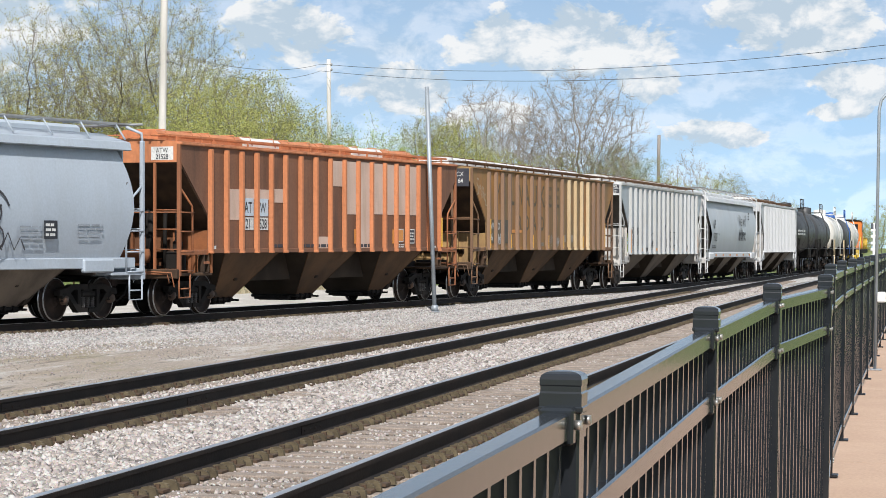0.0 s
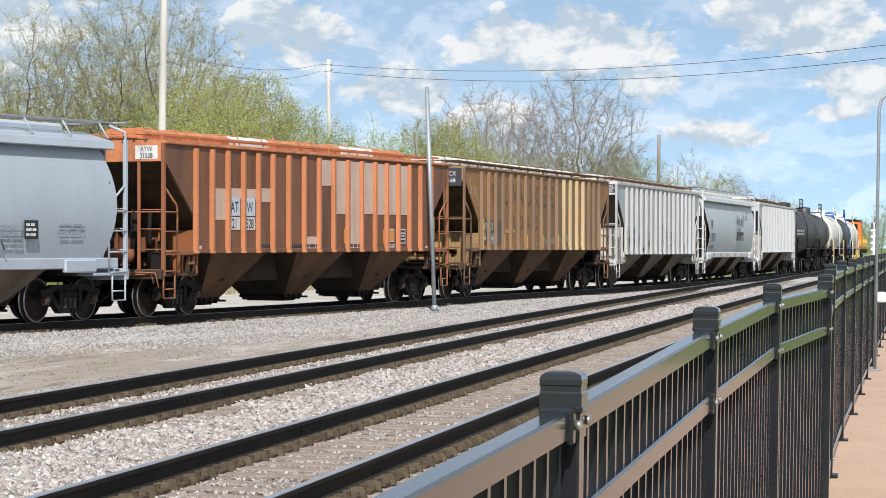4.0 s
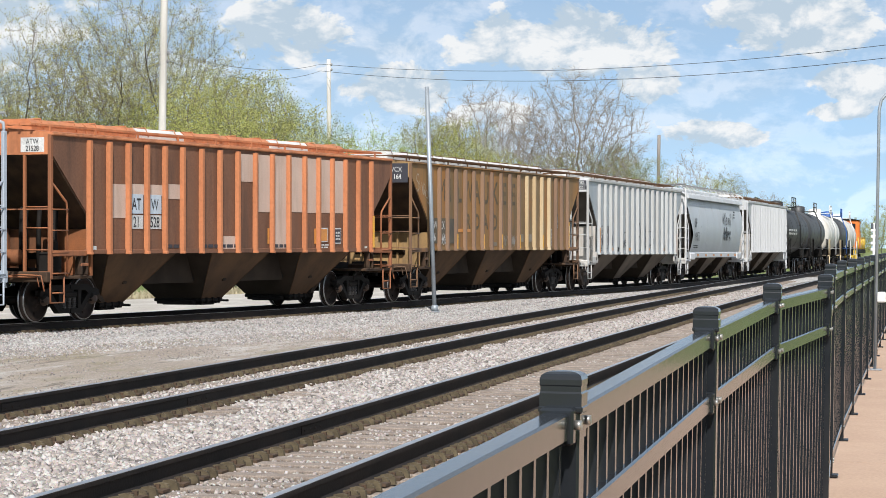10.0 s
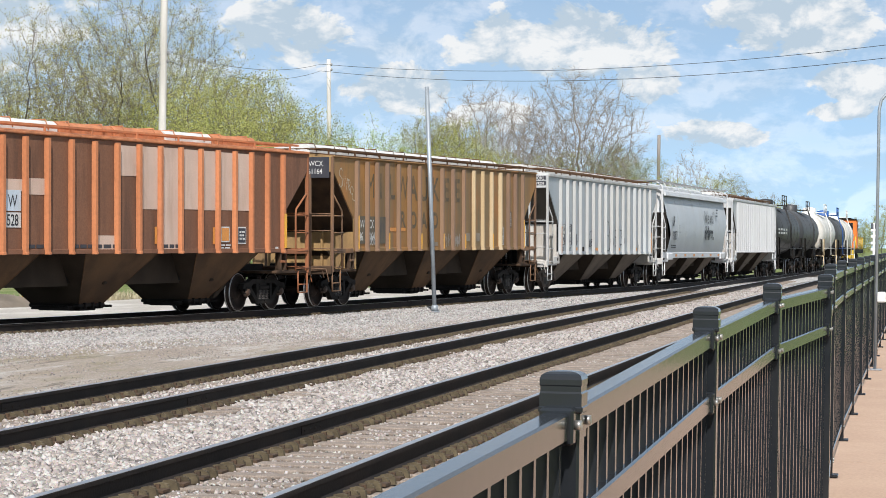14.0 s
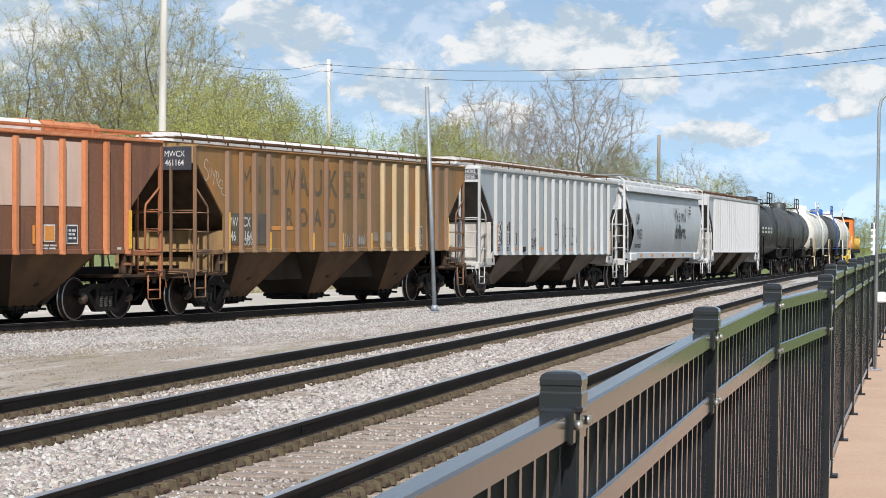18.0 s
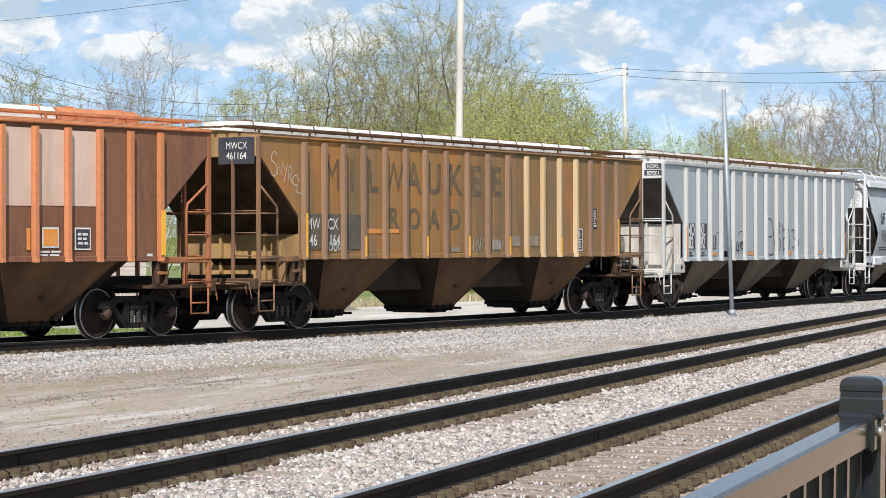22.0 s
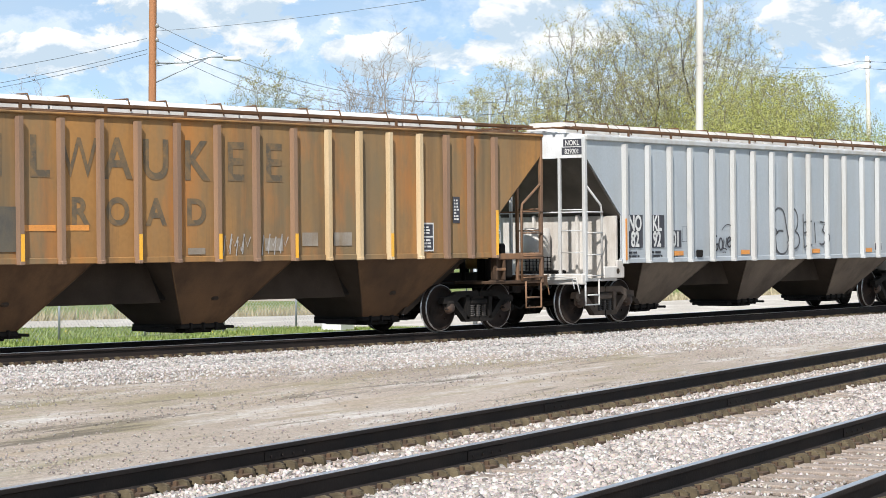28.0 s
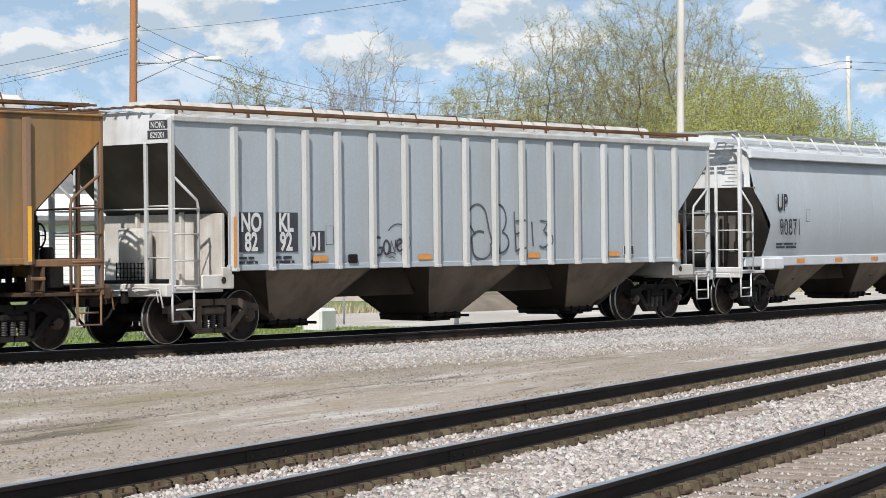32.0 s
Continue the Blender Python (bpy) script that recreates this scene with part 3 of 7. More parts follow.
def cap_geo():
    g = Geo().cbox(-0.034, -0.034, -0.06, 0.034, 0.034, -0.048, 0.003)
    rings = [(0.0322, -0.052), (0.0322, -0.03), (0.031, -0.027), (0.031, -0.019), (0.0322, -0.017), (0.0322, -0.009), (0.0306, -0.0035), (0.0275, -0.0005), (0.021, 0.0022), (0.011, 0.0036), (0.0, 0.004)]
    vs = []
    for r, z in rings:
        vs += [(-r, -r, z), (r, -r, z), (r, r, z), (-r, r, z)]
    g.add(vs, [(4 * i + k, 4 * i + (k + 1) % 4, 4 * i + 4 + (k + 1) % 4, 4 * i + 4 + k) for i in range(10) for k in range(4)])
    return g


for i, (x, y, d) in enumerate(POSTS):
    top, z0 = 1.771 - d, deck_z(x) - 0.01
    p = part("post", Geo().cbox(x - 0.029, y - 0.029, z0, x + 0.029, y + 0.029, top - 0.03, 0.004), fence_paint, fence)
    part("cap", shared("fence_cap", cap_geo), fence_paint, p, at=Matrix.Translation((x, y, top)))
    part("foot_plate", Geo().cbox(x - 0.06, y - 0.06, deck_z(x), x + 0.06, y + 0.06, deck_z(x) + 0.012, 0.003), fence_paint, p)
far_pickets = Geo()
for i in range(len(POSTS) - 1):
    (xa, ya, da), (xb, yb, db) = POSTS[i], POSTS[i + 1]
    L = math.hypot(xb - xa, yb - ya)
    za, zb = 1.771 - da, 1.771 - db
    m = Matrix.Translation((xa, ya, 0)) @ Matrix.Rotation(math.atan2(yb - ya, xb - xa), 4, "Z")

    def slope(x, drop):
        return za + (zb - za) * x / L - drop
    h = za - deck_z(xa)
    for nm, drop in (("top_rail", 0.055), ("middle_rail", 0.215), ("bottom_rail", h - 0.11)):
        z0, z1 = slope(0.033, drop), slope(L - 0.033, drop)
        prof = [(-0.019, -0.04), (0.019, -0.04), (0.019, -0.004), (0.015, 0.0), (-0.015, 0.0), (-0.019, -0.004)]
        vs = [m @ Vector((0.033, a, z0 + b)) for a, b in prof] + [m @ Vector((L - 0.033, a, z1 + b)) for a, b in prof]
        g = Geo().add(vs, [(k, (k + 1) % 6, 6 + (k + 1) % 6, 6 + k)[::-1] for k in range(6)])
        r = part(nm, g, fence_paint, fence)
        if i < 14:
            for u, zz in ((0.05, z0), (L - 0.05, z1)):
                b = part("bracket", Geo().cbox(u - 0.022, -0.026, zz - 0.05, u + 0.022, 0.026, zz + 0.006, 0.004, m), fence_paint, r)
                part("bolt", Geo().tube([m @ Vector((u, -0.026, zz - 0.02)), m @ Vector((u, -0.036, zz - 0.02))], 0.008, 6), bolt_zinc, r)
    n = int((L - 0.1) / 0.112)
    for k in range(n):
        x = 0.09 + k * (L - 0.18) / (n - 1)
        z1, z0 = slope(x, 0.06), slope(x, h - 0.05)
        if 2 <= i < 14:
            part("picket", Geo().box(x - 0.01, -0.01, z0, x + 0.01, 0.01, z1, m), fence_paint, fence)
        else:
            far_pickets.box(x - 0.01, -0.01, z0, x + 0.01, 0.01, z1, m)
tagged(part("pickets", far_pickets, fence_paint, fence), kind="stuff")

# ---- poles, wires, posts ----
pole_pale = mat("bleached_pole_wood", (0.64, 0.61, 0.57), (0.5, 0.47, 0.43), 3, 0.85, 0, 0.3, 30, streak=True)
pole_red = mat("reddish_pole_wood", (0.38, 0.17, 0.075), (0.3, 0.13, 0.06), 3, 0.85, 0, 0.3, 30, streak=True)
pole_grey = mat("grey_pole_wood", (0.3, 0.27, 0.24), (0.24, 0.21, 0.19), 3, 0.85, 0, 0.3, 30, streak=True)
metal_grey = mat("galvanised_metal", (0.36, 0.4, 0.44), (0.3, 0.33, 0.36), 3, 0.5, 0.4, 0.1)
wire_mat = mat("dark_wire", (0.09, 0.1, 0.115), None, 3, 0.6)
insulator = mat("grey_insulator", (0.3, 0.3, 0.3), None, 4, 0.3)
white_paint = mat("white_paint", (0.78, 0.78, 0.76), (0.7, 0.7, 0.68), 2, 0.6)
lamp_white = mat("pale_lamp_housing", (0.75, 0.75, 0.7), None, 4, 0.4)


def utility_pole(x, y, top, r0, r1, material, label, lean=(0, 0), pins=()):
    root = rooted("utility_pole", label, "utility pole", at=Matrix.Translation((x, y, -0.46)))
    h = top + 0.46
    part("pole", Geo().tube([(lean[0] * k / 6 * h, lean[1] * k / 6 * h, h * k / 6 - (0.3 if k == 0 else 0)) for k in range(7)], [r0 + (r1 - r0) * k / 6 for k in range(7)], 12), material, root)
    for z in pins:
        k = z + 0.46
        part("insulator", Geo().lathe([(-0.09, 0.0), (-0.09, 0.05), (0.0, 0.07), (0.06, 0.04), (0.09, 0.0)], "z", 8, (lean[0] * k, lean[1] * k - r1 - 0.05, k)), insulator, root)
        part("bracket_bolt", Geo().tube([(lean[0] * k, lean[1] * k, k - 0.05), (lean[0] * k, lean[1] * k - r1 - 0.1, k - 0.05)], 0.02, 5), wire_mat, root)
    return root


utility_pole(83.6, 27.6, 13.0, 0.155, 0.13, pole_pale, "bleached pale utility pole carrying two wires", (-0.003, 0.0), (8.5, 8.2))
utility_pole(135.7, 34.3, 12.3, 0.17, 0.12, pole_pale, "pale leaning utility pole behind the bushes", (-0.004, 0.022), (12.0, 11.7))
utility_pole(188.9, 20.8, 10.4, 0.16, 0.13, pole_grey, "grey utility pole far along the line", (0, 0), ())
utility_pole(72.5, 44.4, 13.0, 0.15, 0.13, pole_red, "reddish-brown utility pole with a street lamp arm", (0.001, -0.002), (9.2, 8.7, 7.9))
utility_pole(30.0, 53.0, 8.0, 0.15, 0.13, pole_grey, "grey utility pole where three wires end", (0, 0), (6.2, 5.4, 4.6))
utility_pole(91.8, 39.6, 7.3, 0.06, 0.05, metal_grey, "thin grey metal pole among the bushes")

# the street lamp on its arm
arm = Vector((74.2, 41.5, 0)) - Vector((72.5, 44.4, 0))
arm.normalize()
E0 = Vector((72.5, 44.4, 0))


def on_arm(d, z):
    p = E0 + arm * d
    return (p.x, p.y, z)


sl = rooted("street_lamp", "street lamp with pale head on a braced arm", "street lamp", at=Matrix.Identity(4))
part("arm", Geo().tube([on_arm(0.1, 7.85), on_arm(1.2, 7.9), on_arm(2.1, 8.12), on_arm(2.6, 8.1)], 0.035, 8), metal_grey, sl)
part("brace", Geo().tube([on_arm(0.1, 7.15), on_arm(2.0, 8.08)], 0.025, 6), metal_grey, sl)
part("stay", Geo().tube([on_arm(0.1, 7.75), on_arm(1.9, 8.05)], 0.015, 6), metal_grey, sl)
hd = Geo().lathe([(-0.34, 0.0), (-0.32, 0.06), (-0.1, 0.085), (0.15, 0.1), (0.3, 0.06), (0.34, 0.0)], "x", 12)
part("lamp_head", hd, lamp_white, sl, "pale lamp head", Matrix.Translation(on_arm(2.85, 8.05)) @ Matrix.Rotation(math.atan2(arm.y, arm.x), 4, "Z"))


def wire(a, b, sag, r=0.012, n=20, label="thin dark overhead wire between poles"):
    a, b = Vector(a), Vector(b)
    pts = [a.lerp(b, k / n) - Vector((0, 0, sag * 4 * (k / n) * (1 - k / n))) for k in range(n + 1)]
    return tagged(part("overhead_wire", Geo().tube(pts, r, 4), wire_mat), label, "wire", "overhead wires")


A1, A2 = (83.6, 27.4, 8.55), (83.6, 27.4, 8.2)
B1, B2 = (135.4, 35.0, 12.0), (135.4, 35.0, 11.6)
wire(A1, B1, 0.5, 0.011)
wire(A2, B2, 0.6, 0.011)
wire(B1, (92.0, -6.5, 10.6), 1.1, 0.013, 30)
wire(B2, (92.0, -6.5, 10.1), 1.2, 0.013, 30)
R1 = (72.5, 44.2, 9.2)
wire(R1, A1, 2.3, 0.009)
wire((72.5, 44.2, 8.65), A2, 2.3, 0.009)
wire((72.5, 44.2, 8.4), (91.8, 39.6, 6.9), 1.2, 0.008)
wire((72.5, 44.2, 9.0), (38.8, 9.7, 7.1), 0.3, 0.006)
wire((72.5, 44.6, 8.75), (30, 53, 6.2), 2.0, 0.008)
wire((72.5, 44.6, 8.35), (30, 53, 5.4), 2.0, 0.008)
wire((72.5, 44.6, 8.2), (30, 53, 4.6), 1.8, 0.008)

post = rooted("marker_post", "thin grey metal post leaning beside the curved track", "post", at=Matrix.Translation((63.6, 13.1, -0.24)))
part("shaft", Geo().tube([(0, 0, 0), (0.05, 0.33, 6.2)], 0.06, 8), metal_grey, post)
part("base_plate", Geo().cbox(-0.12, -0.12, 0, 0.12, 0.12, 0.04, 0.01), metal_grey, post)
part("collar", Geo().lathe([(0.05, 0.0), (0.05, 0.11), (0.2, 0.085), (0.2, 0.0)], "z", 10), metal_grey, post)

lp = rooted("platform_lamp", "slim grey gooseneck lamp post beside the platform fence", "lamp post", at=Matrix.Translation((24.8, 0.46, 0.49)))
part("pole", Geo().tube([(0, 0, -0.01), (0, 0, 2.68), (0.01, -0.02, 2.79), (0.02, -0.09, 2.87), (0.03, -0.2, 2.88), (0.04, -0.34, 2.84)], 0.016, 10), metal_grey, lp)
part("lamp_head", Geo().cbox(-0.05, -0.52, 2.78, 0.08, -0.3, 2.83, 0.02), metal_grey, lp)
part("base_plate", Geo().cbox(-0.07, -0.07, 0.0, 0.07, 0.05, 0.015, 0.004), metal_grey, lp)
part("control_box", Geo().cbox(-0.05, -0.1, 0.7, 0.03, -0.012, 0.81, 0.012), white_paint, lp, "white control box on the pole")

sg = rooted("signal_mast", "white far signal mast with stacked boards", "signal", at=Matrix.Translation((112, 2.22, -0.46)))
part("mast", Geo().tube([(0, 0, 0), (0, 0, 3.3)], 0.06, 8), white_paint, sg)
for k in range(5):
    part("board", Geo().cbox(-0.06, -0.15, 1.7 + k * 0.3, 0.0, 0.15, 1.83 + k * 0.3, 0.02), white_paint, sg)
part("sign_head", Geo().cbox(-0.05, -0.14, 3.0, 0.05, 0.14, 3.3, 0.03), wire_mat, sg)

# low things behind the train
tagged(part("concrete_block", Geo().cbox(-0.4, -0.25, 0, 0.4, 0.25, 0.55, 0.06), white_paint, at=Matrix.Translation((48.5, 24.7, -0.47))), "white concrete block standing in the grass", "block")
yb = rooted("bollard", "yellow post beside the gravel lane", "bollard", at=Matrix.Translation((66.7, 26.2, -0.47)))
part("post", Geo().tube([(0, 0, 0), (0, 0, 1.25), (0, 0, 1.3)], [0.13, 0.13, 0.08], 10), mat("yellow_post_paint", (0.75, 0.5, 0.04), (0.6, 0.4, 0.05), 3, 0.5), yb)
tagged(part("pipe_post", Geo().tube([(0, 0, 0), (0, 0, 1.5), (0, 0, 1.53)], [0.06, 0.06, 0.04], 8), metal_grey, at=Matrix.Translation((53.4, 23.4, -0.47))), "grey-blue pipe post in the grass", "post")
dm = Geo()
n, vs = 20, []
for i in range(n + 1):
    for k in range(n + 1):
        u, w = i / n * 2 - 1, k / n * 2 - 1
        hgt = max(0.0, 1 - u * u - w * w) ** 0.8
        vs.append((u * 4.5, w * 1.3, 0.75 * hgt * (0.7 + 0.6 * noise.noise((u * 3, w * 3, 1))) - 0.02))
dm.add(vs, [(i * (n + 1) + k, (i + 1) * (n + 1) + k, (i + 1) * (n + 1) + k + 1, i * (n + 1) + k + 1) for i in range(n) for k in range(n)], True)
tagged(part("earth_mound", dm, oil_mat, at=Matrix.Translation((64.5, 27.6, -0.46)) @ Matrix.Rotation(-0.35, 4, "Z")), "low brown mound of bare earth", "mound")

cf = rooted("chain_link_fence", "grey chain-link fence across the grass", "fence")
CF = [(20.0, 31.0), (52.0, 25.8)]
cdir = (Vector((CF[1][0], CF[1][1], 0)) - Vector((CF[0][0], CF[0][1], 0)))
cl = cdir.length
cdir.normalize()
cm = Matrix.Translation((CF[0][0], CF[0][1], -0.46)) @ Matrix.Rotation(math.atan2(cdir.y, cdir.x), 4, "Z")
for k in range(13):
    part("post", Geo().tube([cm @ Vector((k * cl / 12, 0, 0)), cm @ Vector((k * cl / 12, 0, 1.12))], 0.028, 6), metal_grey, cf)
part("top_rail", Geo().tube([cm @ Vector((0, 0, 1.08)), cm @ Vector((cl, 0, 1.08))], 0.02, 6), metal_grey, cf)
mesh_g = Geo()
k = 0.0
while k < cl - 1.05:
    mesh_g.tube([cm @ Vector((k, 0, 0.03)), cm @ Vector((k + 1.05, 0, 1.08))], 0.0035, 3, caps=False)
    mesh_g.tube([cm @ Vector((k + 1.05, 0, 0.03)), cm @ Vector((k, 0, 1.08))], 0.0035, 3, caps=False)
    k += 0.11
tagged(part("wire_mesh", mesh_g, metal_grey, cf), kind="stuff")

def blades(name, label, n, where, tall, seed, material):
    """Uneven grass blades, too many to count, as one mesh."""
    rs = np.random.RandomState(seed)
    P = where(rs, n)
    a = rs.rand(n) * 6.283
    h = tall * (0.4 + 0.9 * rs.rand(n))
    w = 0.012 + 0.014 * rs.rand(n)
    side = np.stack([np.cos(a) * w, np.sin(a) * w, np.zeros(n)], 1)
    base = np.concatenate([P, np.full((n, 1), -0.462)], 1)
    tip = base + np.stack([0.35 * h * np.cos(a + 1.3), 0.35 * h * np.sin(a + 1.3), h], 1)
    V = np.stack([base - side, base + side, tip], 1).reshape(-1, 3)
    me = bpy.data.meshes.new(name)
    me.from_pydata(V.tolist(), [], np.arange(3 * n).reshape(-1, 3).tolist())
    me.materials.append(material)
    return tagged(new(name, me), label, "grass", kind="stuff")


def blade_mat(name, a, b):
    m = bpy.data.materials.new(name)
    m.use_nodes = True
    nt = m.node_tree
    geo, mx = nt.nodes.new("ShaderNodeNewGeometry"), nt.nodes.new("ShaderNodeMix")
    mx.data_type = "RGBA"
    mx.inputs["A"].default_value, mx.inputs["B"].default_value = (*a, 1), (*b, 1)
    nt.links.new(geo.outputs["Random Per Island"], mx.inputs["Factor"])
    nt.links.new(mx.outputs["Result"], nt.nodes["Principled BSDF"].inputs["Base Color"])
    nt.nodes["Principled BSDF"].inputs["Roughness"].default_value = 0.65
    return m


def verge(rs, n):
    """Places on the grass between the curved track and the lane, thicker in clumps."""
    out = []
    while len(out) < n:
        x = 28 + 62 * rs.rand()
        lo, hi = train_near(x) + 4.4, road_edge(x) - 0.1
        if hi <= lo:
            continue
        y = lo + (hi - lo) * rs.rand()
        if rs.rand() < 0.35 + 0.9 * noise.noise((x * 0.5, y * 0.5, 7.0)):
            out.append((x, y))
    return np.array(out)


blades("grass_blades", "uneven spring grass behind the curved track", 42000, verge, 0.075, 31, blade_mat("spring_grass_blade", (0.1, 0.17, 0.03), (0.24, 0.28, 0.08)))
blades("dry_weeds", "dry pale weeds along the gravel lane", 12000, lambda rs, n: np.array([(x, road_y(x) + 2.3 + 0.6 * abs(g)) for x, g in zip(30 + 70 * rs.rand(n), rs.randn(n))]), 0.3, 32, blade_mat("dry_weed_blade", (0.3, 0.25, 0.15), (0.45, 0.4, 0.27)))
blades("dandelions", "yellow dandelion specks in the grass", 700, verge, 0.05, 33, blade_mat("dandelion_yellow", (0.75, 0.5, 0.03), (0.8, 0.6, 0.05)))

# ---- houses behind the train ----
siding_white = mat("white_lap_siding", (0.78, 0.78, 0.77), (0.7, 0.7, 0.7), 1.5, 0.7)
brick_pale = mat("pale_brick", (0.48, 0.42, 0.39), (0.4, 0.34, 0.31), 6, 0.85)
shingle = mat("grey_shingle", (0.12, 0.12, 0.125), (0.17, 0.165, 0.16), 3, 0.9)
pane = mat("window_glass", (0.02, 0.024, 0.03), None, 2, 0.08, 0, 0)


def house(x, y, turn, w, d, h, rise, wall, label, windows, courses):
    root = rooted("house", label, "house", at=Matrix.Translation((x, y, -0.46)) @ Matrix.Rotation(turn, 4, "Z"))
    part("wall", Geo().box(-w / 2, -d / 2, 0, w / 2, d / 2, h).prism([(-d / 2, h), (d / 2, h), (0, h + rise - 0.05)], -w / 2, w / 2), wall, root)
    for k in range(int(h / courses)):
        part("course", Geo().cbox(-w / 2 - 0.02, -d / 2 - 0.02, k * courses, w / 2 + 0.02, -d / 2 + 0.01, k * courses + courses * 0.85, 0.01).cbox(-w / 2 - 0.02, -d / 2, k * courses, -w / 2 + 0.01, d / 2, k * courses + courses * 0.85, 0.01), wall, root)
    for s in (-1, 1):
        part("roof", Geo().plate([(-w / 2 - 0.4, s * (d / 2 + 0.4), h - 0.25), (w / 2 + 0.4, s * (d / 2 + 0.4), h - 0.25), (w / 2 + 0.4, 0, h + rise), (-w / 2 - 0.4, 0, h + rise)][::-s], 0.15), shingle, root)
    for a, z, ww, hh, side in windows:
        if side == "front":
            win = part("window", Geo().cbox(a - ww / 2 - 0.08, -d / 2 - 0.07, z - 0.08, a + ww / 2 + 0.08, -d / 2 - 0.02, z + hh + 0.08, 0.01), white_paint, root)
            part("pane", Geo().box(a - ww / 2, -d / 2 - 0.08, z, a + ww / 2, -d / 2 - 0.06, z + hh), pane, win)
            part("mullion", Geo().box(a - ww / 2, -d / 2 - 0.095, z + hh / 2 - 0.03, a + ww / 2, -d / 2 - 0.07, z + hh / 2 + 0.03), white_paint, win)
        else:
            win = part("window", Geo().cbox(-w / 2 - 0.07, a - ww / 2 - 0.08, z - 0.08, -w / 2 - 0.02, a + ww / 2 + 0.08, z + hh + 0.08, 0.01), white_paint, root)
            part("pane", Geo().box(-w / 2 - 0.08, a - ww / 2, z, -w / 2 - 0.06, a + ww / 2, z + hh), pane, win)
            part("mullion", Geo().box(-w / 2 - 0.095, a - ww / 2, z + hh / 2 - 0.03, -w / 2 - 0.07, a + ww / 2, z + hh / 2 + 0.03), white_paint, win)
    return root


house(82.5, 52.0, radians(-55), 9.0, 7.0, 3.0, 1.7, siding_white, "small white house with lap siding and grey roof", ((0.4, 1.0, 0.9, 1.3, "front"), (-3.0, 1.0, 0.9, 1.3, "front"), (0.0, 1.0, 0.9, 1.3, "end")), 0.2)
house(72.0, 42.8 - 3.2, radians(-58), 8.0, 6.5, 2.6, 1.4, brick_pale, "low pale brick house with grey roof", ((-1.8, 0.9, 1.0, 1.1, "front"), (1.5, 0.9, 1.0, 1.1, "front")), 0.3)


# ---- trees ----
bark = mat("grey_brown_bark", (0.075, 0.06, 0.05), (0.05, 0.041, 0.034), 4, 0.9, 0, 0.5)
twig_mat = mat("pale_twig_bark", (0.34, 0.295, 0.255), (0.26, 0.225, 0.19), 4, 0.9, 0, 0.2)
twig_dark = mat("dark_twig_bark", (0.18, 0.15, 0.12), (0.11, 0.09, 0.075), 4, 0.9, 0, 0.2)


def leaf_mat(name, a, b):
    m = bpy.data.materials.new(name)
    m.use_nodes = True
    nt = m.node_tree
    bs = nt.nodes["Principled BSDF"]
    geo = nt.nodes.new("ShaderNodeNewGeometry")
    mx = nt.nodes.new("ShaderNodeMix")
    mx.data_type = "RGBA"
    nt.links.new(geo.outputs["Random Per Island"], mx.inputs["Factor"])
    mx.inputs["A"].default_value, mx.inputs["B"].default_value = (*a, 1), (*b, 1)
    nt.links.new(mx.outputs["Result"], bs.inputs["Base Color"])
    bs.inputs["Roughness"].default_value = 0.6
    tr = nt.nodes.new("ShaderNodeBsdfTranslucent")
    nt.links.new(mx.outputs["Result"], tr.inputs["Color"])
    ms = nt.nodes.new("ShaderNodeMixShader")
    ms.inputs[0].default_value = 0.35
    nt.links.new(bs.outputs[0], ms.inputs[1])
    nt.links.new(tr.outputs[0], ms.inputs[2])
    nt.links.new(ms.outputs[0], nt.nodes["Material Output"].inputs["Surface"])
    return m


leaf_olive = leaf_mat("young_olive_leaf", (0.34, 0.33, 0.11), (0.47, 0.44, 0.18))
leaf_lime = leaf_mat("young_lime_leaf", (0.33, 0.35, 0.085), (0.46, 0.46, 0.15))
leaf_green = leaf_mat("fresh_green_leaf", (0.29, 0.4, 0.09), (0.42, 0.52, 0.14))
leaf_bud = leaf_mat("reddish_bud", (0.3, 0.22, 0.17), (0.36, 0.28, 0.2))


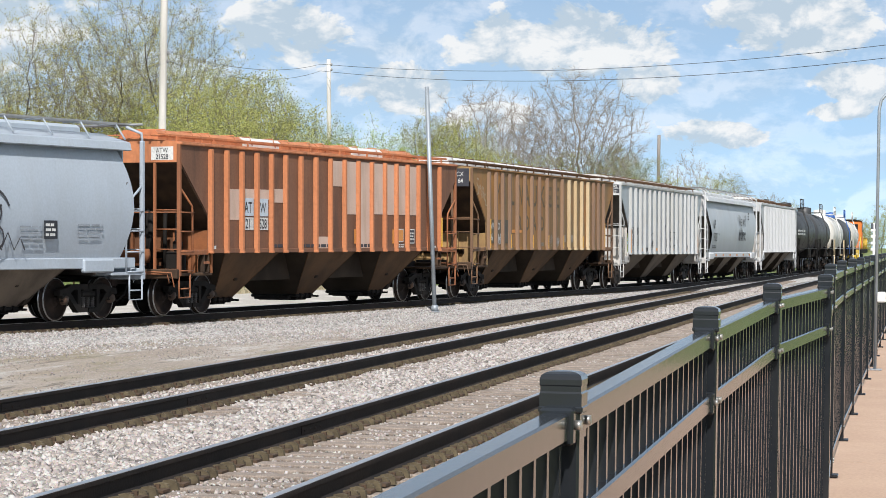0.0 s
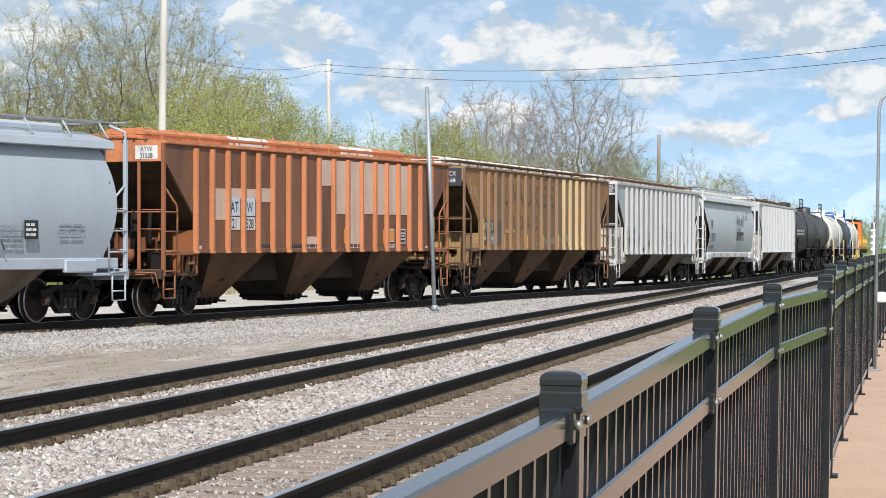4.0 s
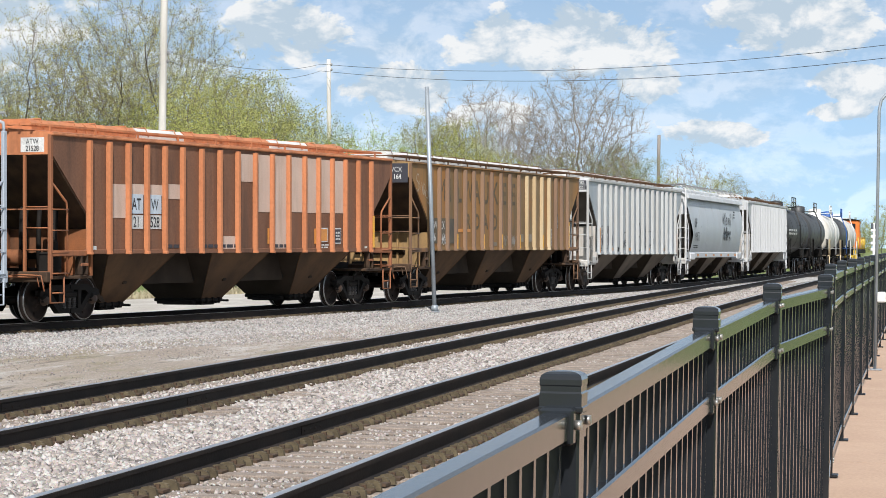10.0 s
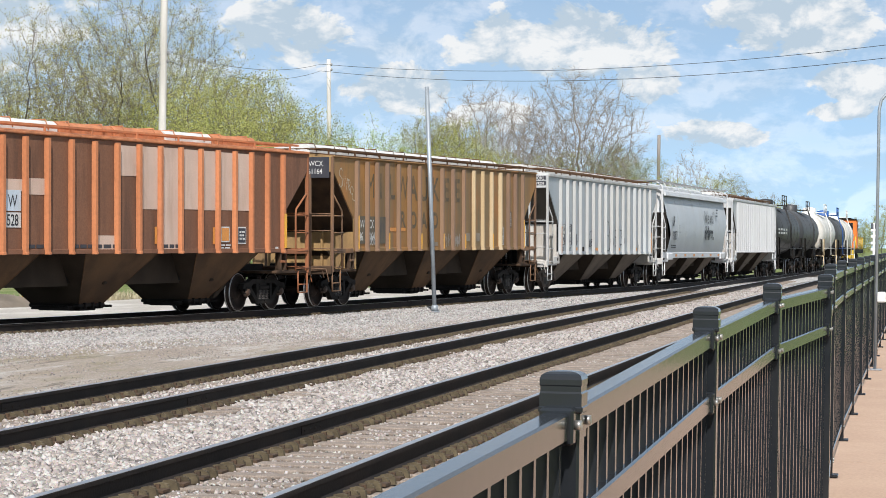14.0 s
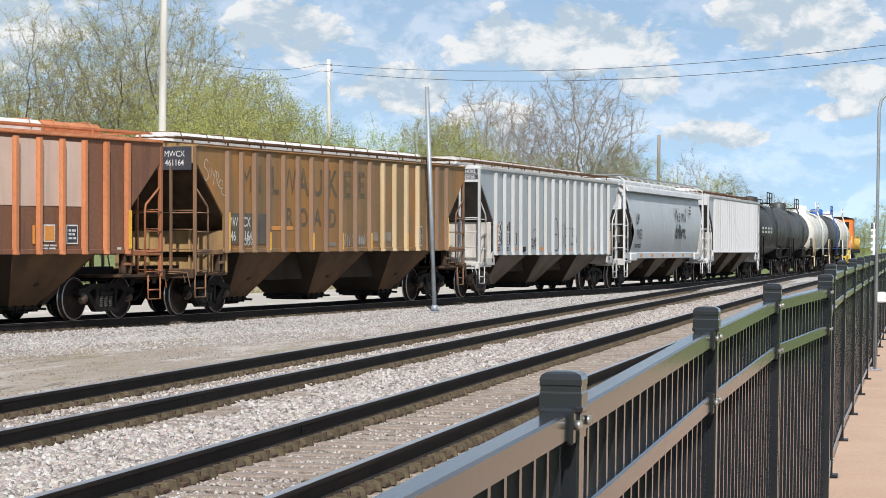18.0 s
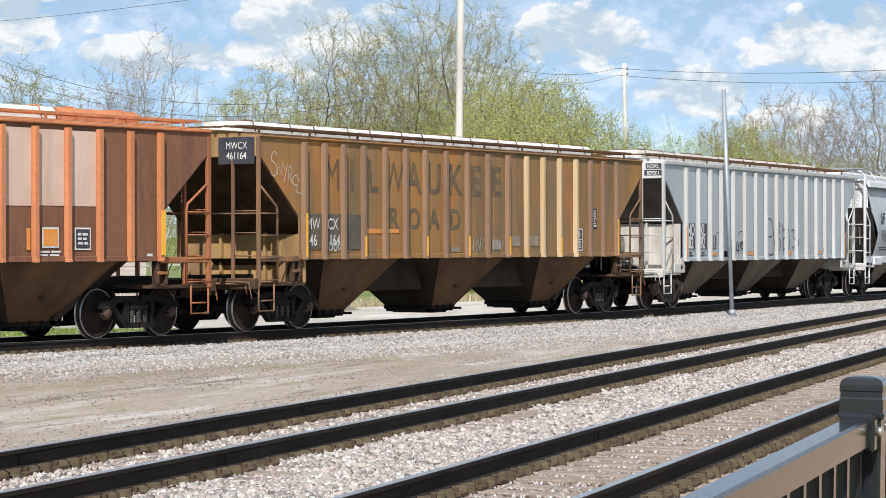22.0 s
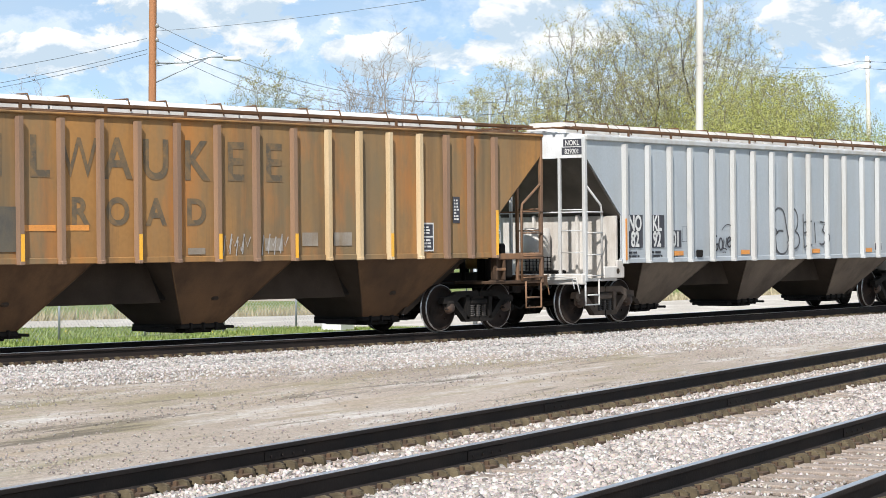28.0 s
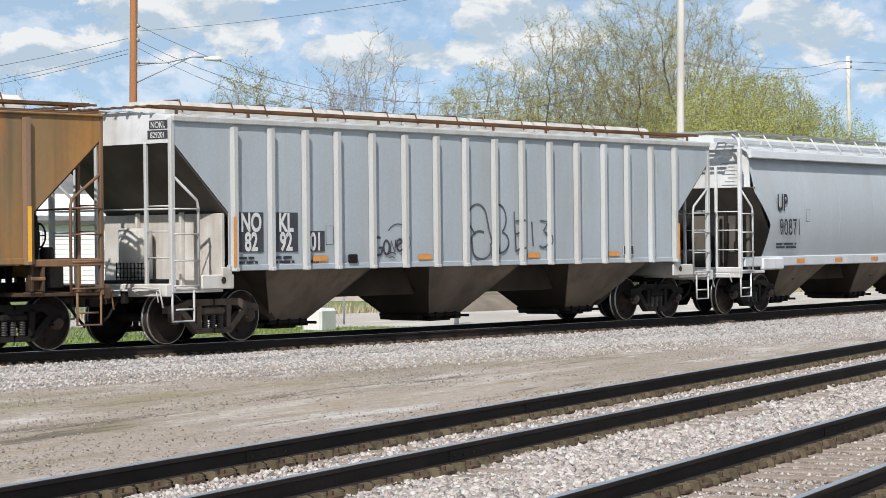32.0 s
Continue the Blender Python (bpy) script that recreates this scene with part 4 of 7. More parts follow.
def branch_out(seed, crowns, n, step, stems=1, spread_at=0.4, tip=0.007, fork=2.0):
    """A branching that reaches for points strewn through the crowns (x, y, z, radius, half height); gives points, parents and radii."""
    rs = np.random.RandomState(seed)
    A = []
    for cx, cy, cz, r, h in crowns:
        k = int(n / len(crowns))
        d = rs.randn(k, 3)
        d /= np.linalg.norm(d, axis=1, keepdims=True)
        d *= (rs.rand(k, 1) ** 0.42) * (0.82 + 0.3 * rs.rand(k, 1))
        A.append(np.array([cx, cy, cz]) + d * np.array([r, r, h]))
    A = np.concatenate(A)
    low = min(c[2] - c[4] * 0.75 for c in crowns)
    P, par = [], []
    for k in range(stems):
        ang, off = rs.rand() * 6.28, 0.0 if stems == 1 else spread_at * (0.3 + rs.rand())
        p, last, lean = np.array([off * math.cos(ang), off * math.sin(ang), -0.1]), -1, np.array([math.cos(ang), math.sin(ang), 0]) * (0.0 if stems == 1 else 0.22)
        while p[2] < max(low, 0.4) or last < 0:
            P.append(p)
            par.append(last)
            last = len(P) - 1
            p = p + step * (np.array([0, 0, 1.0]) + lean + 0.12 * rs.randn(3))
    P = np.array(P)
    kids = np.zeros(len(P), int)
    d2 = ((A[:, None] - P[None]) ** 2).sum(2)
    near, dist = d2.argmin(1), np.sqrt(d2.min(1))
    for _ in range(90):
        live = dist > step * 1.25
        A, near, dist = A[live], near[live], dist[live]
        if not len(A):
            break
        D = (A - P[near]) / dist[:, None]
        G, hit = np.zeros_like(P), np.zeros(len(P), int)
        np.add.at(G, near, D)
        np.add.at(hit, near, 1)
        src = np.where((hit > 0) & (kids < 3))[0]
        if not len(src):
            break
        g = G[src] / hit[src][:, None] + 0.14 * rs.randn(len(src), 3) + np.array([0, 0, 0.05])
        g /= np.linalg.norm(g, axis=1, keepdims=True)
        new_p = P[src] + step * g
        kids[src] += 1
        n0 = len(P)
        P = np.concatenate([P, new_p])
        kids = np.concatenate([kids, np.zeros(len(src), int)])
        par += [int(q) for q in src]
        d2 = ((A[:, None] - new_p[None]) ** 2).sum(2)
        k, m = d2.argmin(1), np.sqrt(d2.min(1))
        closer = m < dist
        near[closer], dist[closer] = k[closer] + n0, m[closer]
    R = np.zeros(len(P))
    for i in range(len(P) - 1, -1, -1):
        R[i] = max(tip, R[i] ** (1 / fork) if R[i] else 0.0)
        if par[i] >= 0:
            R[par[i]] += R[i] ** fork
    return P, par, R


def grow(seed, crowns, n, step, leaf_n, leaf_size, stems=1, spread_at=0.4, twiglets=2, tip=0.007, fork=2.15, reach=0.5, scatter=0.12):
    """Trunk and limbs, fine twigs, and leaves, as three meshes."""
    P, par, R = branch_out(seed, crowns, n, step, stems, spread_at, tip, fork)
    rs = random.Random(seed)
    wood, twigs, leaves = Geo(), Geo(), Geo()
    pts = [Vector(p) for p in P]
    first = {}
    for i in sorted(range(len(pts)), key=lambda q: -R[q]):
        first.setdefault(par[i], i)
    for i in range(len(pts)):
        if par[i] >= 0 and first.get(par[i]) == i and par[par[i]] >= -1 and i != 0:
            continue
        chain, q = ([par[i]] if par[i] >= 0 else []) + [i], i
        while q in first:
            q = first[q]
            chain.append(q)
        rad = [min(R[k], R[i] * 1.02) for k in chain]
        cut = next((k for k, v in enumerate(rad) if v < 0.028), len(chain))
        if cut > 1:
            wood.tube([pts[k] for k in chain[:cut + 1]], rad[:cut + 1], 7 if rad[0] > 0.08 else 5, caps=False)
        if cut < len(chain) - 1 or cut <= 1:
            part_of = chain[max(0, cut - 1 if cut > 1 else 0):]
            if len(part_of) > 1:
                twigs.tube([pts[k] for k in part_of], rad[len(chain) - len(part_of):], 3, caps=False)
    tips = []
    for i, p in enumerate(pts):
        if R[i] > 0.03 or par[i] < 0:
            continue
        d = (p - pts[par[i]]).normalized()
        for _ in range(twiglets):
            e = (d + Vector((rs.gauss(0, 0.55), rs.gauss(0, 0.55), rs.gauss(0.22, 0.45)))).normalized()
            f = (e + Vector((rs.gauss(0, 0.3), rs.gauss(0, 0.3), rs.gauss(0.15, 0.25)))).normalized()
            l = reach * rs.uniform(0.35, 1.0)
            twigs.tube([p, p + e * l * 0.5, p + e * l * 0.5 + f * l * 0.5], [tip * 0.9, tip * 0.7, tip * 0.45], 3, caps=False)
            tips.append((p + e * l * 0.5, p + e * l * 0.5 + f * l * 0.5))
    for _ in range(leaf_n):
        a, b = rs.choice(tips)
        c = a.lerp(b, rs.uniform(-0.2, 1.1)) + Vector((rs.gauss(0, scatter), rs.gauss(0, scatter), rs.gauss(0, scatter * 0.8)))
        l = leaf_size * rs.uniform(0.5, 1.35)
        u = Vector((rs.gauss(0, 1), rs.gauss(0, 1), rs.gauss(0, 1))).normalized() * l
        v = u.orthogonal().normalized() * l * 0.6
        leaves.add([c - u, c + v, c + u, c - v], [(0, 1, 2, 3)])
    return wood, twigs, leaves


def tree(name, label, category, x, y, leaf, turn=0.0, size=1.0, **kw):
    root = rooted(name, label, category, "trees and bushes behind the train", at=Matrix.Translation((x, y, -0.46)) @ Matrix.Rotation(turn, 4, "Z") @ Matrix.Diagonal((size, size, size, 1)))
    w, t, l = grow(**kw)
    part("trunk", w, bark if leaf != leaf_bud else twig_mat, root)
    tagged(part("twig_work", t, twig_mat if leaf == leaf_bud else twig_dark, root), kind="stuff")
    if l.v:
        tagged(part("crown", l, leaf, root), kind="stuff")
    return root


def put(t_x, dist):
    """A place dist metres off, at a bearing given in degrees from the tracks."""
    return dist * math.cos(radians(t_x)), dist * math.sin(radians(t_x))


TALL = dict(crowns=((0, 0, 9.4, 4.5, 4.5), (0.8, 0.5, 7.4, 4.4, 2.6)), n=1300, step=0.4, leaf_n=28000, leaf_size=0.036, stems=2, spread_at=0.5, twiglets=3, reach=0.85, fork=1.95)
SLIM = dict(crowns=((0, 0, 9.0, 1.8, 4.2), (0.3, 0.2, 6.2, 2.0, 2.6)), n=420, step=0.36, leaf_n=4500, leaf_size=0.044, twiglets=3, reach=0.8, fork=1.95)
OVAL = dict(crowns=((0, 0, 6.9, 2.8, 3.7),), n=600, step=0.36, leaf_n=17000, leaf_size=0.036, stems=2, twiglets=3, reach=0.75, fork=1.95)
WIDE = dict(crowns=((0, 0, 8.6, 4.6, 4.3), (0.3, 0, 6.4, 4.2, 2.6)), n=2300, step=0.38, leaf_n=1500, leaf_size=0.04, stems=1, twiglets=5, reach=0.85, tip=0.009, fork=2.0)
FANNED = dict(crowns=((0, 0, 7.4, 2.5, 4.0),), n=420, step=0.38, leaf_n=900, leaf_size=0.045, stems=2, spread_at=0.3, twiglets=3, reach=0.9, tip=0.0085, fork=2.0)
SHRUB = dict(crowns=((0, 0, 4.6, 2.6, 2.9), (1.5, 0.6, 3.4, 2.2, 2.5), (-1.5, -0.4, 3.2, 2.1, 2.4)), n=1300, step=0.34, leaf_n=30000, leaf_size=0.034, stems=5, spread_at=1.3, twiglets=2, reach=0.5, scatter=0.17)
OLIVE_TREE, BARE_TREE, LIME = "tall tree with sparse olive spring leaves", "bare tree with fine upright twigs", "young lime-green bush in new leaf"
tall = [tree("tree", OLIVE_TREE, "tree", *put(b, d), leaf_olive, 0.0, s, seed=sd, **TALL) for b, d, s, sd in ((19.1, 110, 1.0, 1), (18.2, 116, 0.98, 2))]
slim = tree("tree", "slender tree with bare top and few leaves", "tree", *put(21.5, 112), leaf_olive, 0.0, 1.0, seed=5, **SLIM)
oval = tree("tree", OLIVE_TREE, "tree", *put(22.7, 112), leaf_olive, 0.0, 1.0, seed=6, **OVAL)
wide = [tree("tree", BARE_TREE, "tree", *put(b, d), leaf_bud, 0.0, s, seed=sd, **WIDE) for b, d, s, sd in ((8.2, 150, 1.0, 11), (10.5, 152, 0.93, 12))]
fanned = tree("tree", BARE_TREE, "tree", *put(25.6, 108), leaf_bud, 0.0, 1.0, seed=14, **FANNED)
bush = [tree("bush", LIME, "bush", *put(b, d), lf, 0.0, s, seed=sd, **SHRUB) for b, d, s, sd, lf in ((17.0, 100, 1.2, 21, leaf_lime), (15.9, 104, 1.26, 22, leaf_lime), (13.3, 125, 1.1, 23, leaf_green))]


def again(src, b, d, s, turn):
    x, y = put(b, d)
    ob = copy_thing(src, Matrix.Translation((x, y, -0.46)) @ Matrix.Rotation(turn, 4, "Z"))
    ob.scale = (s, s, s)
    return ob


for src, b, d, s, turn in (
        # the clump of tall trees
        (tall[1], 20.1, 118, 0.93, 2.0), (tall[0], 17.4, 124, 0.8, 3.9), (oval, 16.7, 116, 0.95, 1.0), (oval, 15.7, 120, 0.9, 2.4), (oval, 23.6, 118, 0.9, 4.1), (slim, 20.6, 122, 1.0, 2.6), (oval, 21.9, 122, 0.95, 0.6), (slim, 16.1, 122, 0.8, 5.1),
        # the undergrowth at its feet
        (bush[0], 18.0, 106, 1.14, 1.0), (bush[1], 19.2, 108, 1.09, 2.2), (bush[1], 20.4, 112, 1.05, 4.1), (bush[0], 21.6, 112, 1.05, 5.2), (bush[1], 22.9, 114, 0.99, 0.4), (bush[0], 16.4, 108, 1.26, 2.7), (bush[1], 14.9, 110, 1.14, 3.5), (bush[2], 14.3, 116, 0.99, 1.3),
        # the bare trees farther along and the bushes before them
        (bush[2], 12.6, 134, 0.93, 1.1), (bush[1], 11.7, 132, 1.20, 1.9), (bush[0], 10.9, 130, 1.14, 0.2), (bush[1], 10.1, 138, 1.02, 4.2), (wide[0], 9.6, 162, 0.86, 2.1), (wide[1], 11.4, 160, 0.8, 3.7), (oval, 11.9, 150, 0.95, 1.5),
        (bush[0], 8.6, 150, 1.02, 1.0), (bush[1], 7.6, 150, 1.16, 2.0), (oval, 7.3, 168, 0.85, 0.9), (bush[0], 6.6, 165, 1.06, 3.0), (fanned, 5.6, 190, 0.85, 1.5), (bush[1], 5.9, 185, 0.99, 4.4), (bush[0], 5.0, 190, 0.99, 4.0), (oval, 4.6, 200, 0.78, 2.5),
        (wide[1], 3.6, 230, 0.55, 1.7), (bush[1], 4.1, 205, 0.84, 5.0), (oval, 3.0, 240, 0.6, 3.3), (bush[0], 3.3, 225, 0.82, 0.3), (bush[0], 2.3, 300, 0.78, 2.2), (bush[1], 1.5, 340, 0.84, 3.0), (bush[0], 0.8, 330, 1.06, 1.0), (bush[0], 0.2, 340, 0.90, 2.0), (bush[1], -0.3, 340, 0.78, 3.0),
        # behind the lamp pole
        (fanned, 27.0, 108, 0.85, 2.9), (oval, 28.6, 108, 0.93, 3.6), (fanned, 26.2, 120, 0.95, 4.4), (oval, 24.4, 122, 0.75, 0.7), (fanned, 30.2, 112, 0.72, 0.3), (bush[2], 32.9, 112, 1.12, 0.6), (fanned, 34.3, 125, 0.9, 3.1), (bush[1], 25.4, 122, 0.65, 1.0), (bush[0], 27.6, 124, 0.65, 2.0), (bush[1], 30.0, 125, 0.7, 5.0)):
    again(src, b, d, s, turn)

# ---- the train ----
def stain_mix(colour, amount, scale, z0=None, z1=None, stretch=0.15, lo=0.48):
    """Streaks of another colour, run down the surface."""
    def extra(nt, tc, last):
        mp = nt.nodes.new("ShaderNodeMapping")
        mp.inputs["Scale"].default_value = (1, 1, stretch)
        nt.links.new(tc.outputs["Object"], mp.inputs["Vector"])
        n = nt.nodes.new("ShaderNodeTexNoise")
        n.inputs["Scale"].default_value, n.inputs["Detail"].default_value, n.inputs["Roughness"].default_value = scale, 6, 0.65
        nt.links.new(mp.outputs[0], n.inputs["Vector"])
        r = nt.nodes.new("ShaderNodeMapRange")
        r.inputs["From Min"].default_value, r.inputs["From Max"].default_value = lo, lo + 0.24
        r.inputs["To Max"].default_value = amount
        nt.links.new(n.outputs[0], r.inputs["Value"])
        mx = nt.nodes.new("ShaderNodeMix")
        mx.data_type = "RGBA"
        nt.links.new(r.outputs[0], mx.inputs["Factor"])
        nt.links.new(last, mx.inputs["A"])
        mx.inputs["B"].default_value = (*colour, 1)
        return mx.outputs["Result"]
    return extra


def both(a, b):
    return lambda nt, tc, last: b(nt, tc, a(nt, tc, last))


iron_black = mat("dirty_black_iron", (0.011, 0.01, 0.0095), (0.02, 0.017, 0.015), 3, 0.8, 0.0, 0.2, spec=0.15)
dusty_iron = mat("dusty_tan_iron", (0.13, 0.1, 0.08), (0.055, 0.045, 0.038), 3, 0.85, 0.0, 0.2, spec=0.15)
wheel_iron = mat("wheel_iron", (0.018, 0.014, 0.012), (0.035, 0.023, 0.018), 4, 0.7, 0.1, 0.2, spec=0.2)
bright_tread = mat("worn_tread", (0.5, 0.5, 0.51), (0.3, 0.29, 0.28), 6, 0.3, 0.9, 0.05)
cap_rust = mat("rusty_bearing_cap", (0.07, 0.036, 0.02), (0.035, 0.025, 0.02), 8, 0.7)
spring_iron = mat("spring_iron", (0.08, 0.07, 0.065), (0.04, 0.035, 0.03), 8, 0.6, 0.3)
# near-black that paints the shade under the cars and in holes
shade_black = mat("black_brake_dust", (0.035, 0.027, 0.021), (0.06, 0.045, 0.034), 1.2, 0.85, 0, 0.15, spec=0.1)
galv = mat("grey_galvanised_grate", (0.35, 0.36, 0.37), (0.25, 0.25, 0.25), 3, 0.6, 0.3)
letter_white = mat("white_stencil_paint", (0.75, 0.75, 0.73), None, 6, 0.6, 0, 0.05, dark=0.3)
letter_black = mat("black_stencil_paint", (0.025, 0.027, 0.035), None, 6, 0.6, 0, 0.05)
board_black = mat("black_lettering_board", (0.03, 0.032, 0.045), (0.05, 0.05, 0.06), 5, 0.6, 0, 0.05)
reflect_yellow = mat("yellow_reflector_tape", (0.85, 0.42, 0.03), (0.75, 0.4, 0.05), 3, 0.4, 0, 0.02, dark=0.1)
reflect_orange = mat("orange_reflector_tape", (0.75, 0.3, 0.06), (0.6, 0.25, 0.06), 5, 0.45, 0, 0.02, dark=0.2)
faint_print = mat("faint_grey_print", (0.22, 0.24, 0.27), (0.3, 0.33, 0.37), 6, 0.7, 0, 0)
spray_dark = mat("dark_spray_paint", (0.05, 0.05, 0.06), None, 8, 0.7, 0, 0)
spray_pale = mat("pale_spray_paint", (0.6, 0.55, 0.45), None, 8, 0.7, 0, 0)
hatch_white = mat("white_hatch_cover", (0.72, 0.72, 0.7), (0.6, 0.58, 0.55), 2, 0.6)
yellow_paint = mat("yellow_paint", (0.75, 0.5, 0.04), (0.6, 0.38, 0.05), 3, 0.5)
orange_paint = mat("orange_paint", (0.75, 0.2, 0.03), (0.6, 0.15, 0.03), 3, 0.5)
blue_paint = mat("blue_paint", (0.03, 0.12, 0.4), None, 3, 0.5)
glass_dark = mat("dark_cab_glass", (0.01, 0.012, 0.015), None, 3, 0.08, 0, 0)


def wheel_geo():
    g = Geo()
    tread = [(-0.068, 0.40), (-0.068, 0.452), (0.045, 0.457), (0.05, 0.485), (0.068, 0.478), (0.068, 0.40)]
    plate = [(-0.068, 0.40), (-0.03, 0.385), (0.0, 0.2), (-0.05, 0.14), (-0.075, 0.13), (-0.075, 0.0)]
    back = [(0.068, 0.40), (0.04, 0.38), (0.035, 0.14), (0.07, 0.12), (0.07, 0.0)]
    for side in (-1, 1):
        for pr in (tread, plate, back):
            g.lathe([(side * (0.752 + 0.0) + side * -1 * a * -1, r) for a, r in [(-p, q) for p, q in pr]], "y", 28)
    for side in (-1, 1):
        g.lathe([(side * 0.8215, 0.438), (side * 0.8215, 0.4525), (side * 0.795, 0.4535)], "y", 28)
    g.tube([(0, -0.95, 0), (0, 0.95, 0)], 0.075, 10)
    for side in (-1, 1):
        for k in range(2):
            a = k * 2.094
            g.cbox(-0.02 + 0.28 * math.cos(a), side * 0.73 - 0.02, -0.02 + 0.28 * math.sin(a), 0.03 + 0.28 * math.cos(a), side * 0.79, 0.03 + 0.28 * math.sin(a), 0.004)
    return g


def wheel_mesh():
    """The wheelset, with treads and rims worn bright."""
    if "wheelset" not in MESH:
        me = shared("wheelset", wheel_geo)
        me.materials.append(wheel_iron)
        me.materials.append(bright_tread)
        for p in me.polygons:
            near = min(math.hypot(me.vertices[i].co.x, me.vertices[i].co.z) for i in p.vertices)
            if near > 0.4565 or (near > 0.437 and min(abs(me.vertices[i].co.y) for i in p.vertices) > 0.79):
                p.material_index = 1
    return MESH["wheelset"]


def side_frame(y):
    """Cast side frame in the plane y, axles at x = -0.89 and 0.89."""
    g, t = Geo(), 0.07
    for s in (-1, 1):
        g.prism([(s * 0.02, 0.77), (s * 0.62, 0.77), (s * 0.85, 0.69), (s * 1.08, 0.66), (s * 1.1, 0.54), (s * 0.76, 0.53), (s * 0.58, 0.65), (s * 0.02, 0.665)][::s], y - t, y + t, "y")
        g.prism([(s * 0.66, 0.57), (s * 0.8, 0.54), (s * 0.4, 0.17), (s * 0.02, 0.17), (s * 0.02, 0.265), (s * 0.34, 0.265)][::s], y - t, y + t, "y")
        g.prism([(s * 0.3, 0.7), (s * 0.42, 0.7), (s * 0.4, 0.22), (s * 0.3, 0.22)][::s], y - t, y + t, "y")
        g.cbox(s * 0.78, y - 0.1, 0.38, s * 1.0, y + 0.08, 0.6, 0.04)
    g.cbox(-0.27, y - 0.08, 0.5, 0.27, y + 0.1, 0.62, 0.03)
    return g


def spring(y, k):
    pr = [(0.26, 0.0)]
    for i in range(6):
        z = 0.27 + i * 0.04
        pr += [(z, 0.05), (z + 0.012, 0.075), (z + 0.026, 0.05)]
    pr.append((0.5, 0.0))
    return Geo().lathe(pr, "z", 10, (k, y - 0.02, 0))


TRUCKS, WHEELS, CARS = [], [], []


def truck(car, x, iron=None):
    """A four-wheel truck under a car at x; two sub-parts turn."""
    iron = iron or iron_black
    def bolster():
        g = Geo().cbox(-0.2, -1.05, 0.5, 0.2, 1.05, 0.72, 0.03)
        g.cbox(-0.3, -0.5, 0.82, 0.3, 0.5, 0.92, 0.03)
        for s in (-1, 1):
            g.cbox(s * 0.46 - 0.05, -0.85, 0.38, s * 0.46 + 0.05, 0.85, 0.5, 0.02)
            g.cbox(s * 0.42 - 0.03, -0.82, 0.3, s * 0.42 + 0.03, -0.62, 0.62, 0.015)
            g.cbox(s * 0.42 - 0.03, 0.62, 0.3, s * 0.42 + 0.03, 0.82, 0.62, 0.015)
        return g
    t = part("truck", shared("truck_bolster", bolster), iron_black, car, "dirty black cast-steel truck", Matrix.Translation((x, 0, 0)))
    for y, nm in ((-1.0, "side_frame_near"), (1.0, "side_frame_far")):
        part("side_frame", shared(nm + iron.name, lambda: side_frame(y)), iron, t)
        for k in (-0.18, 0.0, 0.18):
            part("spring", shared(nm + "_spring%.2f" % k, lambda: spring(y, k)), spring_iron, t)
        for s in (-1, 1):
            part("bearing_cap", shared(nm + "_cap%d" % s, lambda: Geo().lathe([(y * 1.02 + math.copysign(0.1, y), 0.0), (y * 1.02 + math.copysign(0.1, y), 0.07), (y * 1.02 + math.copysign(0.04, y), 0.11), (y, 0.12)], "y", 12, (s * 0.89, 0, 0.457))), cap_rust, t)
    for s in (-1, 1):
        w = part("wheelset", wheel_mesh(), wheel_iron, t, "dark rusty steel wheelset", Matrix.Translation((s * 0.89, 0, 0.457)))
        WHEELS.append((w, s * 0.89))
    TRUCKS.append((t, car, x))
    return t


def text_mesh(text, size, align="CENTER", squeeze=1.0, bold=0.0):
    cu = bpy.data.curves.new("lettering", "FONT")
    cu.body, cu.size, cu.align_x, cu.offset, cu.space_line = text, size, align, bold, 0.95
    tmp = bpy.data.objects.new("lettering", cu)
    scene.collection.objects.link(tmp)
    me = bpy.data.meshes.new_from_object(tmp.evaluated_get(bpy.context.evaluated_depsgraph_get()))
    scene.collection.objects.unlink(tmp)
    bpy.data.objects.remove(tmp)
    me.transform(Matrix.Diagonal((squeeze, 1, 1, 1)))
    me.materials.clear()
    return me


FACE = Matrix.Rotation(math.pi / 2, 4, "X")  # stands text upright, to be read from the near side
END_FACE = Matrix.Rotation(-math.pi / 2, 4, "Z") @ FACE  # to be read from the camera's end


def lettering(car, text, x, y, z, size, material, label="", squeeze=0.85, bold=None, turn=None):
    return part("lettering", text_mesh(text, size, squeeze=squeeze, bold=0.0 if set("MW") & set(text) else size * 0.012 if bold is None else bold), material, car, label, Matrix.Translation((x, y, z)) @ (turn or FACE))


def bars(car, x, y, z, w, h, rows, material, name="small_print", cols=3):
    """Unreadable print: short plain bars in rows."""
    g, rnd = Geo(), random.Random(int(x * 100) + int(z * 77))
    for r in range(rows):
        zz, k = z + h - (r + 0.5) * h / rows, x
        while k < x + w - 0.05:
            l = min(rnd.uniform(0.25, 0.5) * w, x + w - k)
            g.box(k, y - 0.003, zz - h / rows * 0.28, k + l, y, zz + h / rows * 0.28)
            k += l + 0.05 * w + 0.02
    return tagged(part(name, g, material, car), kind="stuff")


def ribbon(pts, w, y):
    """A flat painted stroke on the near side."""
    g = Geo()
    P = [Vector((a, 0, b)) for a, b in pts]
    vs = []
    for i, p in enumerate(P):
        d = (P[min(i + 1, len(P) - 1)] - P[max(i - 1, 0)]).normalized()
        n = Vector((-d.z, 0, d.x)) * w / 2
        vs += [(p.x + n.x, y, p.z + n.z), (p.x - n.x, y, p.z - n.z)]
    g.add(vs, [(2 * i, 2 * i + 1, 2 * i + 3, 2 * i + 2) for i in range(len(P) - 1)])
    return g


